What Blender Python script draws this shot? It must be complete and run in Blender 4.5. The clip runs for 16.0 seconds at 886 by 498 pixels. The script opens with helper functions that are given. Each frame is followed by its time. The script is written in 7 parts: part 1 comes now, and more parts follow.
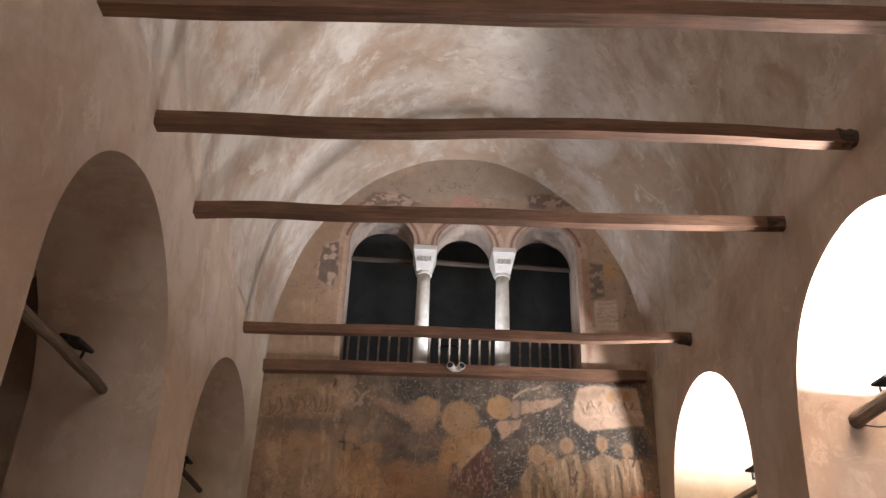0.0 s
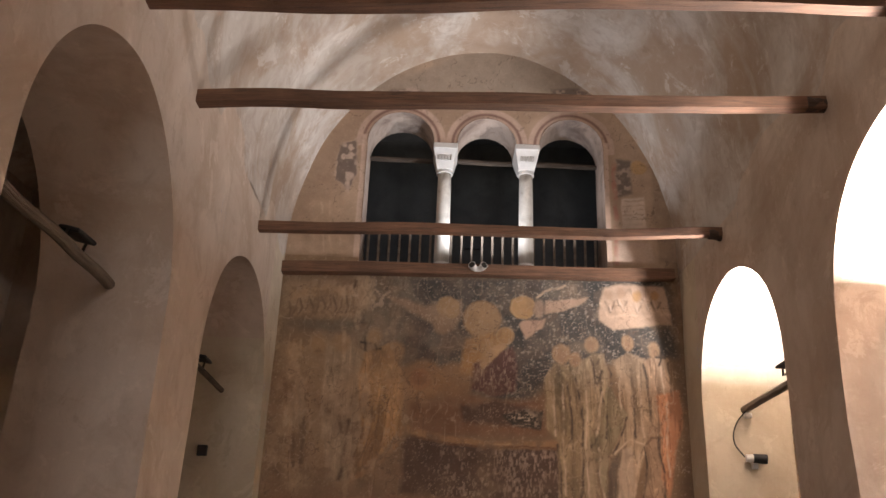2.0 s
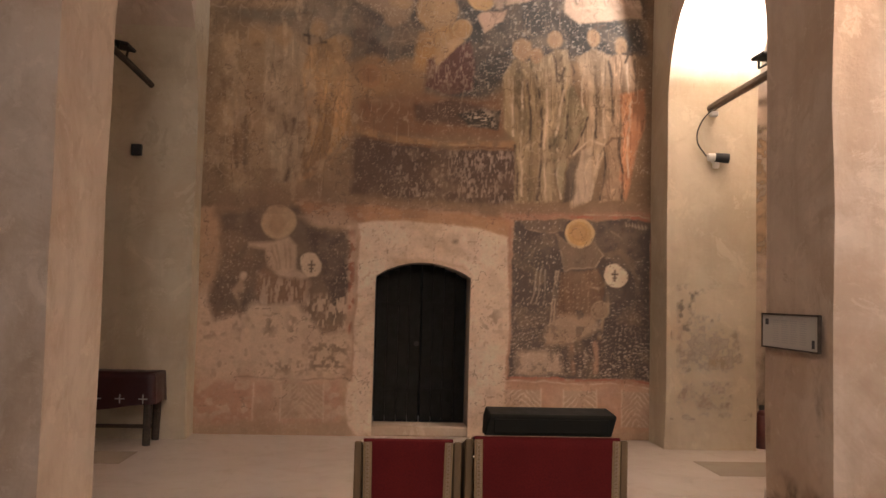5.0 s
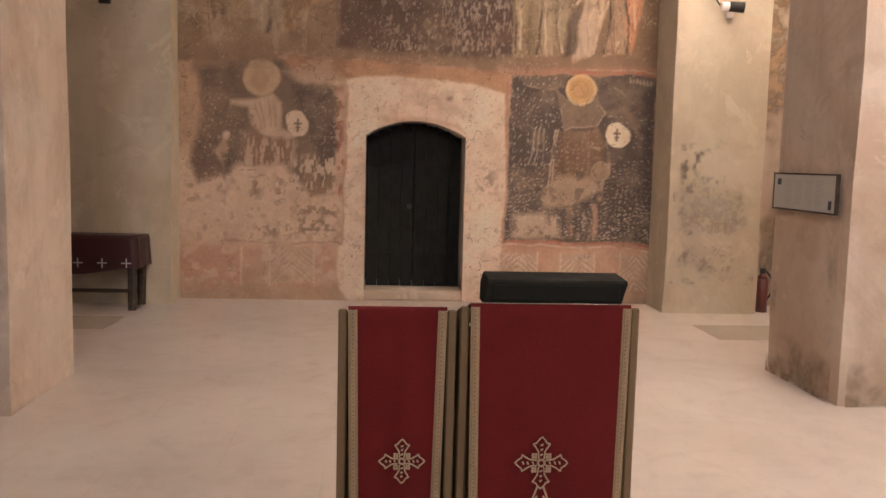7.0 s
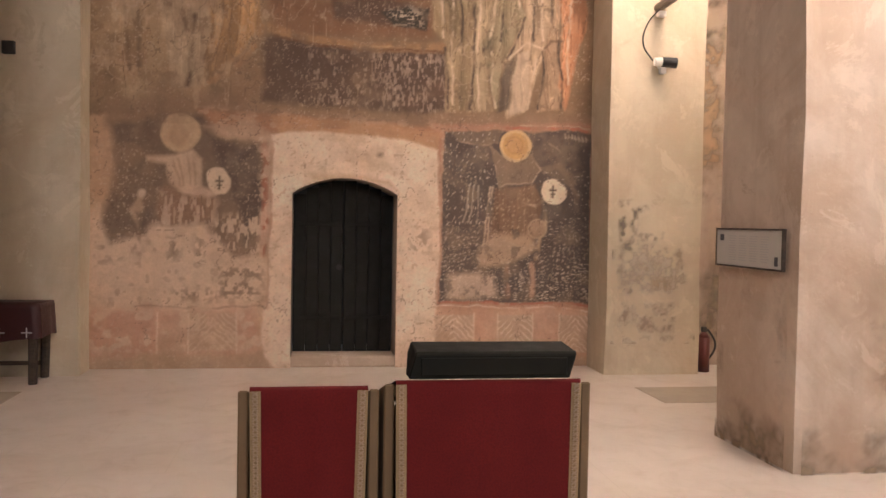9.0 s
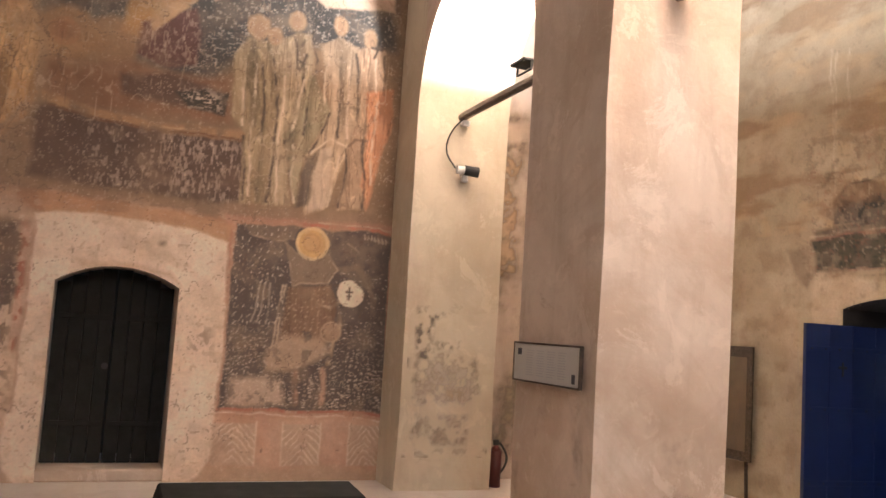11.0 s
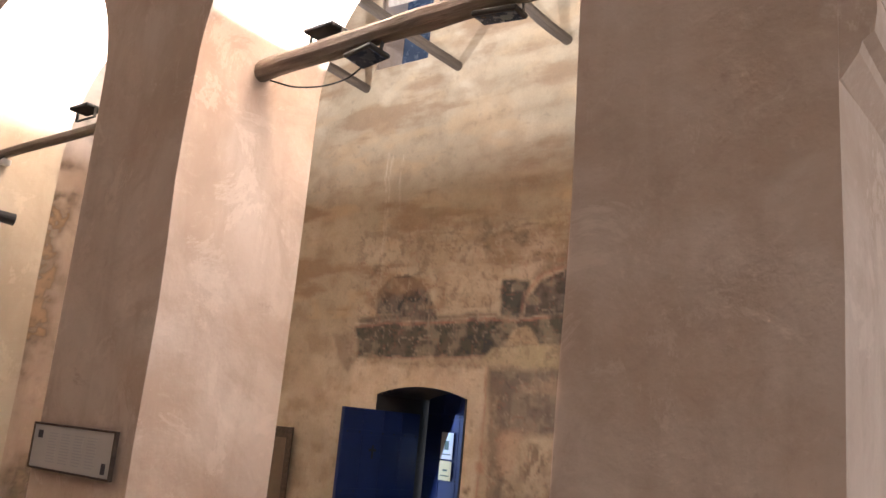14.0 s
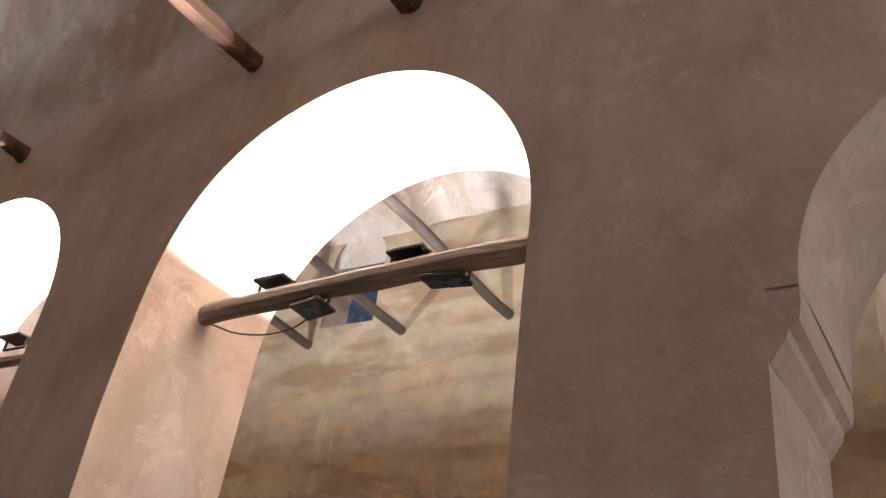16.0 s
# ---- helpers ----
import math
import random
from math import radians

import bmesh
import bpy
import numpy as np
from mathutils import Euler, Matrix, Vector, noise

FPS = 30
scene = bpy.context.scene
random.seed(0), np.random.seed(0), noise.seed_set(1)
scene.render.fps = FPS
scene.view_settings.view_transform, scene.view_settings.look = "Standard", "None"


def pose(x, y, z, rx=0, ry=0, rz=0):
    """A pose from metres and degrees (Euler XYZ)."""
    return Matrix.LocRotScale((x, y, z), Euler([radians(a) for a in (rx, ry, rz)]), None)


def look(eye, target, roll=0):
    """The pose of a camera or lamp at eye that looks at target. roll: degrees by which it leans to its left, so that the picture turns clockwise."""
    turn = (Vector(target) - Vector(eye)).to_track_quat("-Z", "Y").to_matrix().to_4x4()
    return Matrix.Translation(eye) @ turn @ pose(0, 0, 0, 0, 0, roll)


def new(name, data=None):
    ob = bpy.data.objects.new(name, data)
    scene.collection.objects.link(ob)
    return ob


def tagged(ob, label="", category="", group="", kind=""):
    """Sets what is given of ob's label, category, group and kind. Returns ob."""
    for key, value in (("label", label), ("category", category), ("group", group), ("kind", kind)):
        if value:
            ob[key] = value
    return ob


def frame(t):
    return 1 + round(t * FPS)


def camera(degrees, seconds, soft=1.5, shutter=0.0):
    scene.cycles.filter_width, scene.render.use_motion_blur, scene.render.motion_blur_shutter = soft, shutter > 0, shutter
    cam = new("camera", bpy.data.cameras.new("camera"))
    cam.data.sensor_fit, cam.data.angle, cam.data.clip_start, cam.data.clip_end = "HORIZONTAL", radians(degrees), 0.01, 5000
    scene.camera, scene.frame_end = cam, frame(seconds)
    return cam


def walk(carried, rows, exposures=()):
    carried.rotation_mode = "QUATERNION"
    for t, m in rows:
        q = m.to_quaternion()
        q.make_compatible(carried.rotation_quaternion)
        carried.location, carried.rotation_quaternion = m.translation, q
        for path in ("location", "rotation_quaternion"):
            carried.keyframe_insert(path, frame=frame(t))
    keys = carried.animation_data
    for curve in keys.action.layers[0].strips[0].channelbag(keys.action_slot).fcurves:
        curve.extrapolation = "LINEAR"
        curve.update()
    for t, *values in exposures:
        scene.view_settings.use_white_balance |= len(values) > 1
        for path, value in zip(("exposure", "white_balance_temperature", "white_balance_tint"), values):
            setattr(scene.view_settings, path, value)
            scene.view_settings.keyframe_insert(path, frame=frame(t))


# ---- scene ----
cam = camera(55.3, 16.0)
PATH = [
    (0, (-0.501, 1.064, 1.909), (-0.44, 2.833, 2.838), 2.1),
    (0.5, (-0.452, 1.179, 1.901), (-0.39, 2.952, 2.825), 3.1),
    (1, (-0.438, 1.285, 1.899), (-0.342, 3.079, 2.778), 1.9),
    (1.5, (-0.399, 1.383, 1.88), (-0.299, 3.212, 2.682), 1.1),
    (2, (-0.374, 1.476, 1.875), (-0.371, 3.333, 2.616), 2.2),
    (2.5, (-0.378, 1.611, 1.833), (-0.375, 3.498, 2.496), 2.7),
    (3, (-0.399, 1.743, 1.819), (-0.342, 3.677, 2.325), 2.2),
    (3.5, (-0.336, 1.878, 1.803), (-0.22, 3.826, 2.241), 1.5),
    (4, (-0.293, 1.992, 1.777), (-0.166, 3.965, 2.077), 1.4),
    (4.5, (-0.297, 2.099, 1.733), (-0.167, 4.082, 1.956), 1.4),
    (5, (-0.356, 2.253, 1.728), (-0.217, 4.244, 1.841), 1.5),
    (7.3, (-0.318, 2.757, 1.657), (-0.149, 4.738, 1.445), 1.3),
    (7.5, (-0.319, 2.811, 1.645), (-0.11, 4.79, 1.439), 1.5),
    (8, (-0.333, 2.905, 1.643), (-0.085, 4.88, 1.446), 1.4),
    (8.2, (-0.299, 2.944, 1.627), (-0.055, 4.921, 1.453), 1.3),
    (10.3, (-0.178, 3.48, 1.725), (0.345, 5.406, 1.856), 2.7),
    (10.5, (-0.156, 3.525, 1.725), (0.398, 5.44, 1.886), 3.5),
    (11, (-0.09, 3.586, 1.711), (0.664, 5.429, 1.902), 3.6),
    (11.5, (-0.042, 3.669, 1.695), (0.872, 5.446, 1.759), 3.2),
    (12, (-0.063, 3.768, 1.695), (1.044, 5.434, 1.701), 2.9),
    (12.5, (-0.056, 3.83, 1.693), (1.24, 5.353, 1.701), 2.6),
    (13, (-0.025, 3.825, 1.719), (1.435, 5.19, 1.8), 2.9),
    (13.5, (-0.013, 3.8, 1.773), (1.494, 5.086, 2.046), 3.3),
    (14, (-0.021, 3.796, 1.828), (1.517, 5.002, 2.252), 5.2),
    (14.5, (-0.005, 3.808, 1.816), (1.499, 4.978, 2.423), 5.6),
    (15, (0.014, 3.819, 1.795), (1.461, 4.969, 2.56), 5.9),
    (15.5, (0.035, 3.83, 1.789), (1.44, 4.936, 2.684), 5.8),
    (16, (0.017, 3.82, 1.775), (1.404, 4.834, 2.799), 9.3),
]
EXPOSURES = [(0.0, 0.05, 6090, 12), (1.5, 0.05, 6140, 13), (2.5, 0.05, 6340, 13), (3.5, 0.05, 6490, 14), (5.0, 0.42, 6540, 14), (7.3, 1.05, 5930, 10), (8.2, 1.1, 5930, 10), (10.3, 0.95, 5930, 10),
             (12.8, 0.95, 5930, 11), (14.0, 0.66, 5760, 11), (15.0, 0.26, 5760, 12), (16.0, 0.05, 5790, 12)]
walk(cam, [(t, look(eye, target, roll)) for t, eye, target, roll in PATH], EXPOSURES)

# ---- light ----
world = bpy.data.worlds.new("world")
scene.world = world
world.use_nodes = True
wn = world.node_tree
sky = wn.nodes.new("ShaderNodeTexSky")
sky.sky_type, sky.sun_disc, sky.sun_elevation, sky.sun_rotation = "NISHITA", False, radians(38), radians(150)
wn.nodes["Background"].inputs[1].default_value = 0.12
wn.links.new(sky.outputs[0], wn.nodes["Background"].inputs[0])


def area(name, place, target, sx, sy, watts, colour):
    d = bpy.data.lights.new(name, "AREA")
    d.shape, d.size, d.size_y, d.energy, d.color = "RECTANGLE", sx, sy, watts, colour
    ob = new(name, d)
    ob.matrix_world = look(place, target)
    return ob


NX0, NX1, MX, YW = -2.6, 3.015, 0.2075, 12.75      # nave faces, axis, west wall
TH = 1.1                                            # arcade thickness
SPRING, RISE = 6.2, 3.55                            # vault
YE = -3.2                                           # east end
AX = 6.82                                           # south aisle wall
ARCH_R = [(10.815, 1.315, 4.12), (6.95, 1.43, 4.05), (3.28, 1.04, 3.5, 1.17), (-0.6, 1.3, 3.6)]
ARCH_L = [(10.78, 1.57, 3.72), (6.72, 1.38, 3.95), (2.75, 1.45, 3.95), (-1.2, 1.45, 3.95)]
FLOOD = [(3.55, 10.7, 4.36, 270), (3.57, 7.77, 4.43, 195), (3.57, 6.65, 4.44, 205)]
for fx, fy, fz, watts in FLOOD:
    area("floodlight_lamp", (fx, fy, fz), (fx, fy, 9), 0.2, 0.14, watts, (1.0, 0.95, 0.91))
for fx, fy, watts in ((3.57, 7.37, 6), (3.57, 6.36, 8)):
    area("floodlight_lamp", (fx, fy, 4.06), (fx + 0.6, fy, 0), 0.2, 0.14, watts, (1.0, 0.93, 0.87))
sp = bpy.data.lights.new("sill_spot", "SPOT")
sp.energy, sp.spot_size, sp.spot_blend, sp.shadow_soft_size, sp.color = 125, radians(155), 0.5, 0.05, (0.93, 0.96, 1.0)
new("sill_spot", sp).matrix_world = look((0.14, 12.50, 6.17), (0.2, 12.3, 9.5))
# Lamps added in two unseen, assumed windows to light the east-facing jambs and nave.
area("unseen_east_window_light", (-0.55, YE + 0.02, 6.6), (1.7, 5.0, 6.2), 2.0, 2.2, 175, (1.0, 0.92, 0.85))
area("unseen_aisle_window_light", (AX + 0.15, 0.0, 3.4), (2.6, 4.4, 2.6), 1.6, 2.2, 75, (1.0, 0.93, 0.86))
# Added lamp inside the doorway, stands in for daylight on the blue leaf.
area("door_leaf_fill", (7.60, 9.80, 1.15), (7.68, 9.0, 0.85), 0.22, 1.9, 2.4, (0.55, 0.68, 1.0))

# ---- materials ----
def nodes_of(name):
    m = bpy.data.materials.new(name)
    m.use_nodes = True
    t = m.node_tree
    return m, t, t.nodes["Principled BSDF"]


def link(t, a, b):
    t.links.new(a, b)


def tex(t, kind, scale, detail=6.0, rough=0.6, vec=None, distortion=0.0):
    n = t.nodes.new("ShaderNodeTex" + kind)
    n.inputs["Scale"].default_value = scale
    if kind == "Noise":
        n.inputs["Detail"].default_value, n.inputs["Roughness"].default_value, n.inputs["Distortion"].default_value = detail, rough, distortion
    if vec is not None:
        link(t, vec, n.inputs["Vector"])
    return n


def ramp(t, src, stops):
    n = t.nodes.new("ShaderNodeValToRGB")
    e = n.color_ramp.elements
    while len(e) < len(stops):
        e.new(0.5)
    for el, (p, c) in zip(e, stops):
        el.position, el.color = p, (*c, 1) if len(c) == 3 else c
    link(t, src, n.inputs[0])
    return n


def grey(v):
    return (v, v, v)


def mix(t, fac, a, b, kind="MIX"):
    n = t.nodes.new("ShaderNodeMix")
    n.data_type, n.blend_type = "RGBA", kind
    for s, v in ((n.inputs[0], fac), (n.inputs[6], a), (n.inputs[7], b)):
        if isinstance(v, (int, float)):
            s.default_value = v
        elif isinstance(v, tuple):
            s.default_value = (*v, 1)
        else:
            link(t, v, s)
    return n.outputs[2]


def bump(t, b, height, strength, distance):
    n = t.nodes.new("ShaderNodeBump")
    n.inputs["Strength"].default_value, n.inputs["Distance"].default_value = strength, distance
    link(t, height, n.inputs["Height"])
    link(t, n.outputs[0], b.inputs["Normal"])


def coords(t, sx=1, sy=1, sz=1):
    c = t.nodes.new("ShaderNodeTexCoord")
    m = t.nodes.new("ShaderNodeMapping")
    m.inputs["Scale"].default_value = (sx, sy, sz)
    link(t, c.outputs["Object"], m.inputs[0])
    return m.outputs[0]


def plaster(name, base, pale, dark, stain=0.5, relief=0.35, patch=None):
    """Old lime plaster: trowelled clouds, dark damp stains, pale patches, fine pits."""
    m, t, b = nodes_of(name)
    v = coords(t)
    big = tex(t, "Noise", 0.7, 5, 0.55, v, 0.4)
    mid = tex(t, "Noise", 2.6, 8, 0.65, v, 0.8)
    fine = tex(t, "Noise", 28, 6, 0.7, v)
    streak = tex(t, "Noise", 1.6, 7, 0.6, coords(t, 3.2, 3.2, 0.35))
    c = mix(t, ramp(t, big.outputs[0], [(0.36, grey(0)), (0.66, grey(1))]).outputs[0], base, pale)
    c = mix(t, ramp(t, mid.outputs[0], [(0.5, grey(0)), (0.78, grey(stain))]).outputs[0], c, dark)
    c = mix(t, ramp(t, streak.outputs[0], [(0.52, grey(0)), (0.8, grey(stain * 0.7))]).outputs[0], c, dark)
    c = mix(t, ramp(t, fine.outputs[0], [(0.62, grey(0)), (0.75, grey(0.35))]).outputs[0], c, dark)
    if patch:
        wide = tex(t, "Noise", 0.55, 7, 0.62, v, 1.2)
        torn = tex(t, "Noise", 1.9, 10, 0.72, v, 0.6)
        c = mix(t, ramp(t, wide.outputs[0], [(0.47, grey(0)), (0.60, grey(0.75))]).outputs[0], c, patch)
        c = mix(t, ramp(t, torn.outputs[0], [(0.56, grey(0)), (0.60, grey(0.45))]).outputs[0], c, tuple(k * 1.12 for k in pale))
        c = mix(t, ramp(t, torn.outputs[0], [(0.33, grey(0.5)), (0.38, grey(0))]).outputs[0], c, tuple(k * 0.8 for k in patch))
    damp = tex(t, "Noise", 1.15, 6, 0.55, coords(t, 1.0, 1.0, 0.7), 0.7)
    c = mix(t, ramp(t, damp.outputs[0], [(0.50, grey(0)), (0.66, grey(stain * 0.6))]).outputs[0], c, dark)
    rub = tex(t, "Noise", 5.5, 9, 0.75, v, 1.6)
    c = mix(t, ramp(t, rub.outputs[0], [(0.54, grey(0)), (0.72, grey(stain * 0.5))]).outputs[0], c, tuple(min(k * 1.18, 0.8) for k in pale))
    link(t, c, b.inputs["Base Color"])
    b.inputs["Roughness"].default_value = 0.92
    h = mix(t, 0.2, tex(t, "Noise", 3.5, 5, 0.5, v).outputs[0], fine.outputs[0])
    bump(t, b, h, relief, 0.03)
    return m


def plain(name, colour, rough=0.6, metal=0.0, var=0.25, scale=12.0):
    m, t, b = nodes_of(name)
    n = tex(t, "Noise", scale, 6, 0.65, coords(t))
    dark = tuple(c * (1 - var) for c in colour)
    link(t, mix(t, n.outputs[0], dark, colour), b.inputs["Base Color"])
    r = ramp(t, n.outputs[0], [(0.3, grey(max(rough - 0.1, 0.02))), (0.7, grey(min(rough + 0.1, 1)))])
    link(t, r.outputs[0], b.inputs["Roughness"])
    b.inputs["Metallic"].default_value = metal
    return m


PLASTER = plaster("lime_plaster", (0.47, 0.355, 0.265), (0.58, 0.465, 0.365), (0.25, 0.175, 0.12))
PILLAR = plaster("pillar_plaster", (0.53, 0.42, 0.33), (0.62, 0.515, 0.42), (0.33, 0.23, 0.155), 0.55, 0.4, (0.45, 0.335, 0.245))
VAULT = plaster("vault_plaster", (0.45, 0.375, 0.305), (0.60, 0.55, 0.49), (0.27, 0.18, 0.12), 0.6, 0.45, (0.36, 0.245, 0.16))
# Near-black plaster: the shade of dim rooms and a doorway put into colour.
SHADEPLASTER = plaster("shade_dark_plaster", (0.045, 0.042, 0.038), (0.07, 0.065, 0.058), (0.02, 0.018, 0.015))
def floor_material():
    m, t, b = nodes_of("stone_floor")
    v = coords(t)
    big, mid, fine = tex(t, "Noise", 0.5, 6, 0.6, v, 0.5), tex(t, "Noise", 3.2, 8, 0.7, v, 1.0), tex(t, "Noise", 45, 4, 0.6, v)
    c = mix(t, ramp(t, big.outputs[0], [(0.35, grey(0)), (0.65, grey(1))]).outputs[0], (0.55, 0.47, 0.405), (0.65, 0.57, 0.505))
    c = mix(t, ramp(t, mid.outputs[0], [(0.52, grey(0)), (0.8, grey(0.5))]).outputs[0], c, (0.44, 0.36, 0.29))
    c = mix(t, ramp(t, fine.outputs[0], [(0.6, grey(0)), (0.75, grey(0.3))]).outputs[0], c, (0.36, 0.29, 0.23))
    br = t.nodes.new("ShaderNodeTexBrick")
    for k, val in (("Scale", 1.0), ("Mortar Size", 0.004), ("Mortar Smooth", 0.6), ("Brick Width", 1.15), ("Row Height", 0.8)):
        br.inputs[k].default_value = val
    br.inputs["Color1"].default_value = br.inputs["Color2"].default_value = (0, 0, 0, 1)
    br.inputs["Mortar"].default_value = (0.28, 0.28, 0.28, 1)
    link(t, v, br.inputs["Vector"])
    c = mix(t, br.outputs["Color"], c, (0.40, 0.33, 0.27))
    link(t, c, b.inputs["Base Color"])
    link(t, ramp(t, mid.outputs[0], [(0.3, grey(0.32)), (0.7, grey(0.5))]).outputs[0], b.inputs["Roughness"])
    bump(t, b, mid.outputs[0], 0.12, 0.01)
    return m


RESPOND = plaster("respond_plaster", (0.53, 0.45, 0.33), (0.61, 0.53, 0.405), (0.36, 0.275, 0.185), 0.45, 0.3, (0.48, 0.395, 0.28))
FLOOR = floor_material()
WOOD = plain("old_wood", (0.20, 0.115, 0.065), 0.75, 0, 0.6, 6)
DARK = plain("dark_wood", (0.0075, 0.0075, 0.004), 0.9, 0, 0.4, 9)
BLUE = plain("blue_paint", (0.0085, 0.024, 0.125), 0.45, 0, 0.7, 3)
BLACK = plain("black_paint", (0.018, 0.017, 0.016), 0.6, 0, 0.3, 10)
MARBLE = plain("marble", (0.66, 0.63, 0.59), 0.5, 0, 0.35, 7)
MATBLACK = plain("matt_black_paint", (0.017, 0.0165, 0.013), 0.85, 0, 0.4, 14)
MATBLACK.node_tree.nodes["Principled BSDF"].inputs["Specular IOR Level"].default_value = 0.15
IRON = plain("iron", (0.06, 0.055, 0.05), 0.55, 0.6, 0.4, 20)


# ---- mesh helpers ----
def mesh(name, verts, faces, material, smooth=False):
    me = bpy.data.meshes.new(name)
    me.from_pydata([tuple(map(float, v)) for v in verts], [], faces)
    me.materials.append(material)
    if smooth:
        me.polygons.foreach_set("use_smooth", [True] * len(me.polygons))
    me.update()
    return new(name, me)


def part(name, bm, material, parent=None, label="", smooth=False):
    me = bpy.data.meshes.new(name)
    bmesh.ops.recalc_face_normals(bm, faces=bm.faces)
    bm.to_mesh(me)
    bm.free()
    me.materials.append(material)
    if smooth:
        me.polygons.foreach_set("use_smooth", [True] * len(me.polygons))
    ob = new(name, me)
    ob.parent = parent
    return tagged(ob, label)


def empty(name, at=(0, 0, 0), rz=0, label="", category="", group="", kind=""):
    ob = new(name)
    ob.empty_display_size = 0.1
    ob.matrix_basis = pose(*at, 0, 0, rz)
    return tagged(ob, label, category, group, kind)


def box(x0, x1, y0, y1, z0, z1, bevel=0.0, bm=None, m=None, seg=1):
    bm = bm or bmesh.new()
    r = bmesh.ops.create_cube(bm, size=1, matrix=Matrix.Translation(((x0 + x1) / 2, (y0 + y1) / 2, (z0 + z1) / 2)) @ Matrix.Diagonal((abs(x1 - x0), abs(y1 - y0), abs(z1 - z0), 1)))
    vs = r["verts"]
    if bevel:
        es = list({e for v in vs for e in v.link_edges})
        r = bmesh.ops.bevel(bm, geom=es, offset=bevel, segments=seg, affect="EDGES", profile=0.6)
        vs = list({v for f in r["faces"] for v in f.verts} | {v for v in vs if v.is_valid})
    if m is not None:
        bmesh.ops.transform(bm, matrix=m, verts=[v for v in vs if v.is_valid])
    return bm


def rod(a, b, r0, r1=None, sides=10, bm=None, wobble=0.0, rings=1, seed=0, square=False):
    """A tapered rod or hewn timber from a to b."""
    bm = bm or bmesh.new()
    a, b = Vector(a), Vector(b)
    r1 = r0 if r1 is None else r1
    q = (b - a).to_track_quat("Z", "Y").to_matrix()
    prev = None
    for i in range(rings + 1):
        f = i / rings
        c = a.lerp(b, f) + Vector([noise.noise(Vector((seed + k * 7.3, f * 4.1, 0.5))) * wobble for k in range(3)])
        r = r0 + (r1 - r0) * f
        ring = []
        for k in range(sides):
            w = 2 * math.pi * (k + 0.5) / sides
            d = r
            if square:
                d = r / max(abs(math.cos(w)), abs(math.sin(w))) * 0.93 if sides > 4 else r * 1.35
            d *= 1 + (wobble * 2.2) * noise.noise(Vector((math.cos(w) * 1.5 + seed, math.sin(w) * 1.5, f * 9)))
            ring.append(bm.verts.new(c + q @ Vector((d * math.cos(w), d * math.sin(w), 0))))
        if prev:
            for k in range(sides):
                bm.faces.new((prev[k], prev[(k + 1) % sides], ring[(k + 1) % sides], ring[k]))
        else:
            bm.faces.new(ring[::-1])
        prev = ring
    bm.faces.new(prev)
    return bm


# ---- structure ----
def arcade(name, xa, xb, arches, y0, y1, top, label):
    """A wall along y from xa (nave face) to xb, cut by round arches that stand on the floor."""
    ys = {y0, y1}
    arcs = sorted((c - (j[0] if j else r), c + (j[0] if j else r), c, r, s) for c, r, s, *j in arches)
    for a, b, c, r, s in arcs:
        ys |= {round(c + r * math.cos(math.pi * k / 40), 5) for k in range(41)}
    for a, b in zip([y0] + [q[1] for q in arcs], [q[0] for q in arcs] + [y1]):
        n = max(1, int((b - a) / 0.22))
        ys |= {round(a + (b - a) * k / n, 5) for k in range(n + 1)}
    ys = sorted(ys)

    def low(y, mid):
        for a, b, c, r, s in arcs:
            if a < mid < b:
                return s + math.sqrt(max(r * r - (y - c) ** 2, 0))
        return 0.0
    verts, faces = [], []

    def quad(*p):
        faces.append(tuple(range(len(verts), len(verts) + 4)))
        verts.extend(p)
    for ya, yb in zip(ys, ys[1:]):
        m = (ya + yb) / 2
        za, zb = low(ya, m), low(yb, m)
        if yb - ya < 1e-4:
            continue
        n = max(2, int((top - min(za, zb)) / 0.4))
        for k in range(n):
            f0, f1 = k / n, (k + 1) / n
            for x in (xa, xb):
                quad((x, ya, za + (top - za) * f0), (x, yb, zb + (top - zb) * f0), (x, yb, zb + (top - zb) * f1), (x, ya, za + (top - za) * f1))
        quad((xa, ya, top), (xa, yb, top), (xb, yb, top), (xb, ya, top))
        if za > 0:
            for k in range(4):
                g0, g1 = xa + (xb - xa) * k / 4, xa + (xb - xa) * (k + 1) / 4
                quad((g0, ya, za), (g0, yb, zb), (g1, yb, zb), (g1, ya, za))
    for a, b, c, r, s in arcs:
        for y in (a, b):
            for k in range(10):
                for j in range(4):
                    g0, g1 = xa + (xb - xa) * j / 4, xa + (xb - xa) * (j + 1) / 4
                    quad((g0, y, s * k / 10), (g1, y, s * k / 10), (g1, y, s * (k + 1) / 10), (g0, y, s * (k + 1) / 10))
    bm = bmesh.new()
    bv = [bm.verts.new(p) for p in verts]
    for q in faces:
        bm.faces.new([bv[i] for i in q])
    bmesh.ops.remove_doubles(bm, verts=bm.verts, dist=0.002)
    for v in bm.verts:            # the walls are hand-built: faces and edges wander a little
        p = v.co
        v.co = p + Vector((noise.noise(p * 0.9), noise.noise(p * 0.9 + Vector((9, 3, 1))), 0)) * 0.022
    return tagged(part(name, bm, PILLAR, None, "", True), label, "wall", "", "structure")


south = arcade("wall_arcade_south", NX1, NX1 + TH, ARCH_R, YE, YW, 7.3, "plastered arcade wall with round arches on square pillars")
north = arcade("wall_arcade_north", NX0, NX0 - TH, ARCH_L, YE, YW, 7.3, "plastered arcade wall with round arches on square pillars")
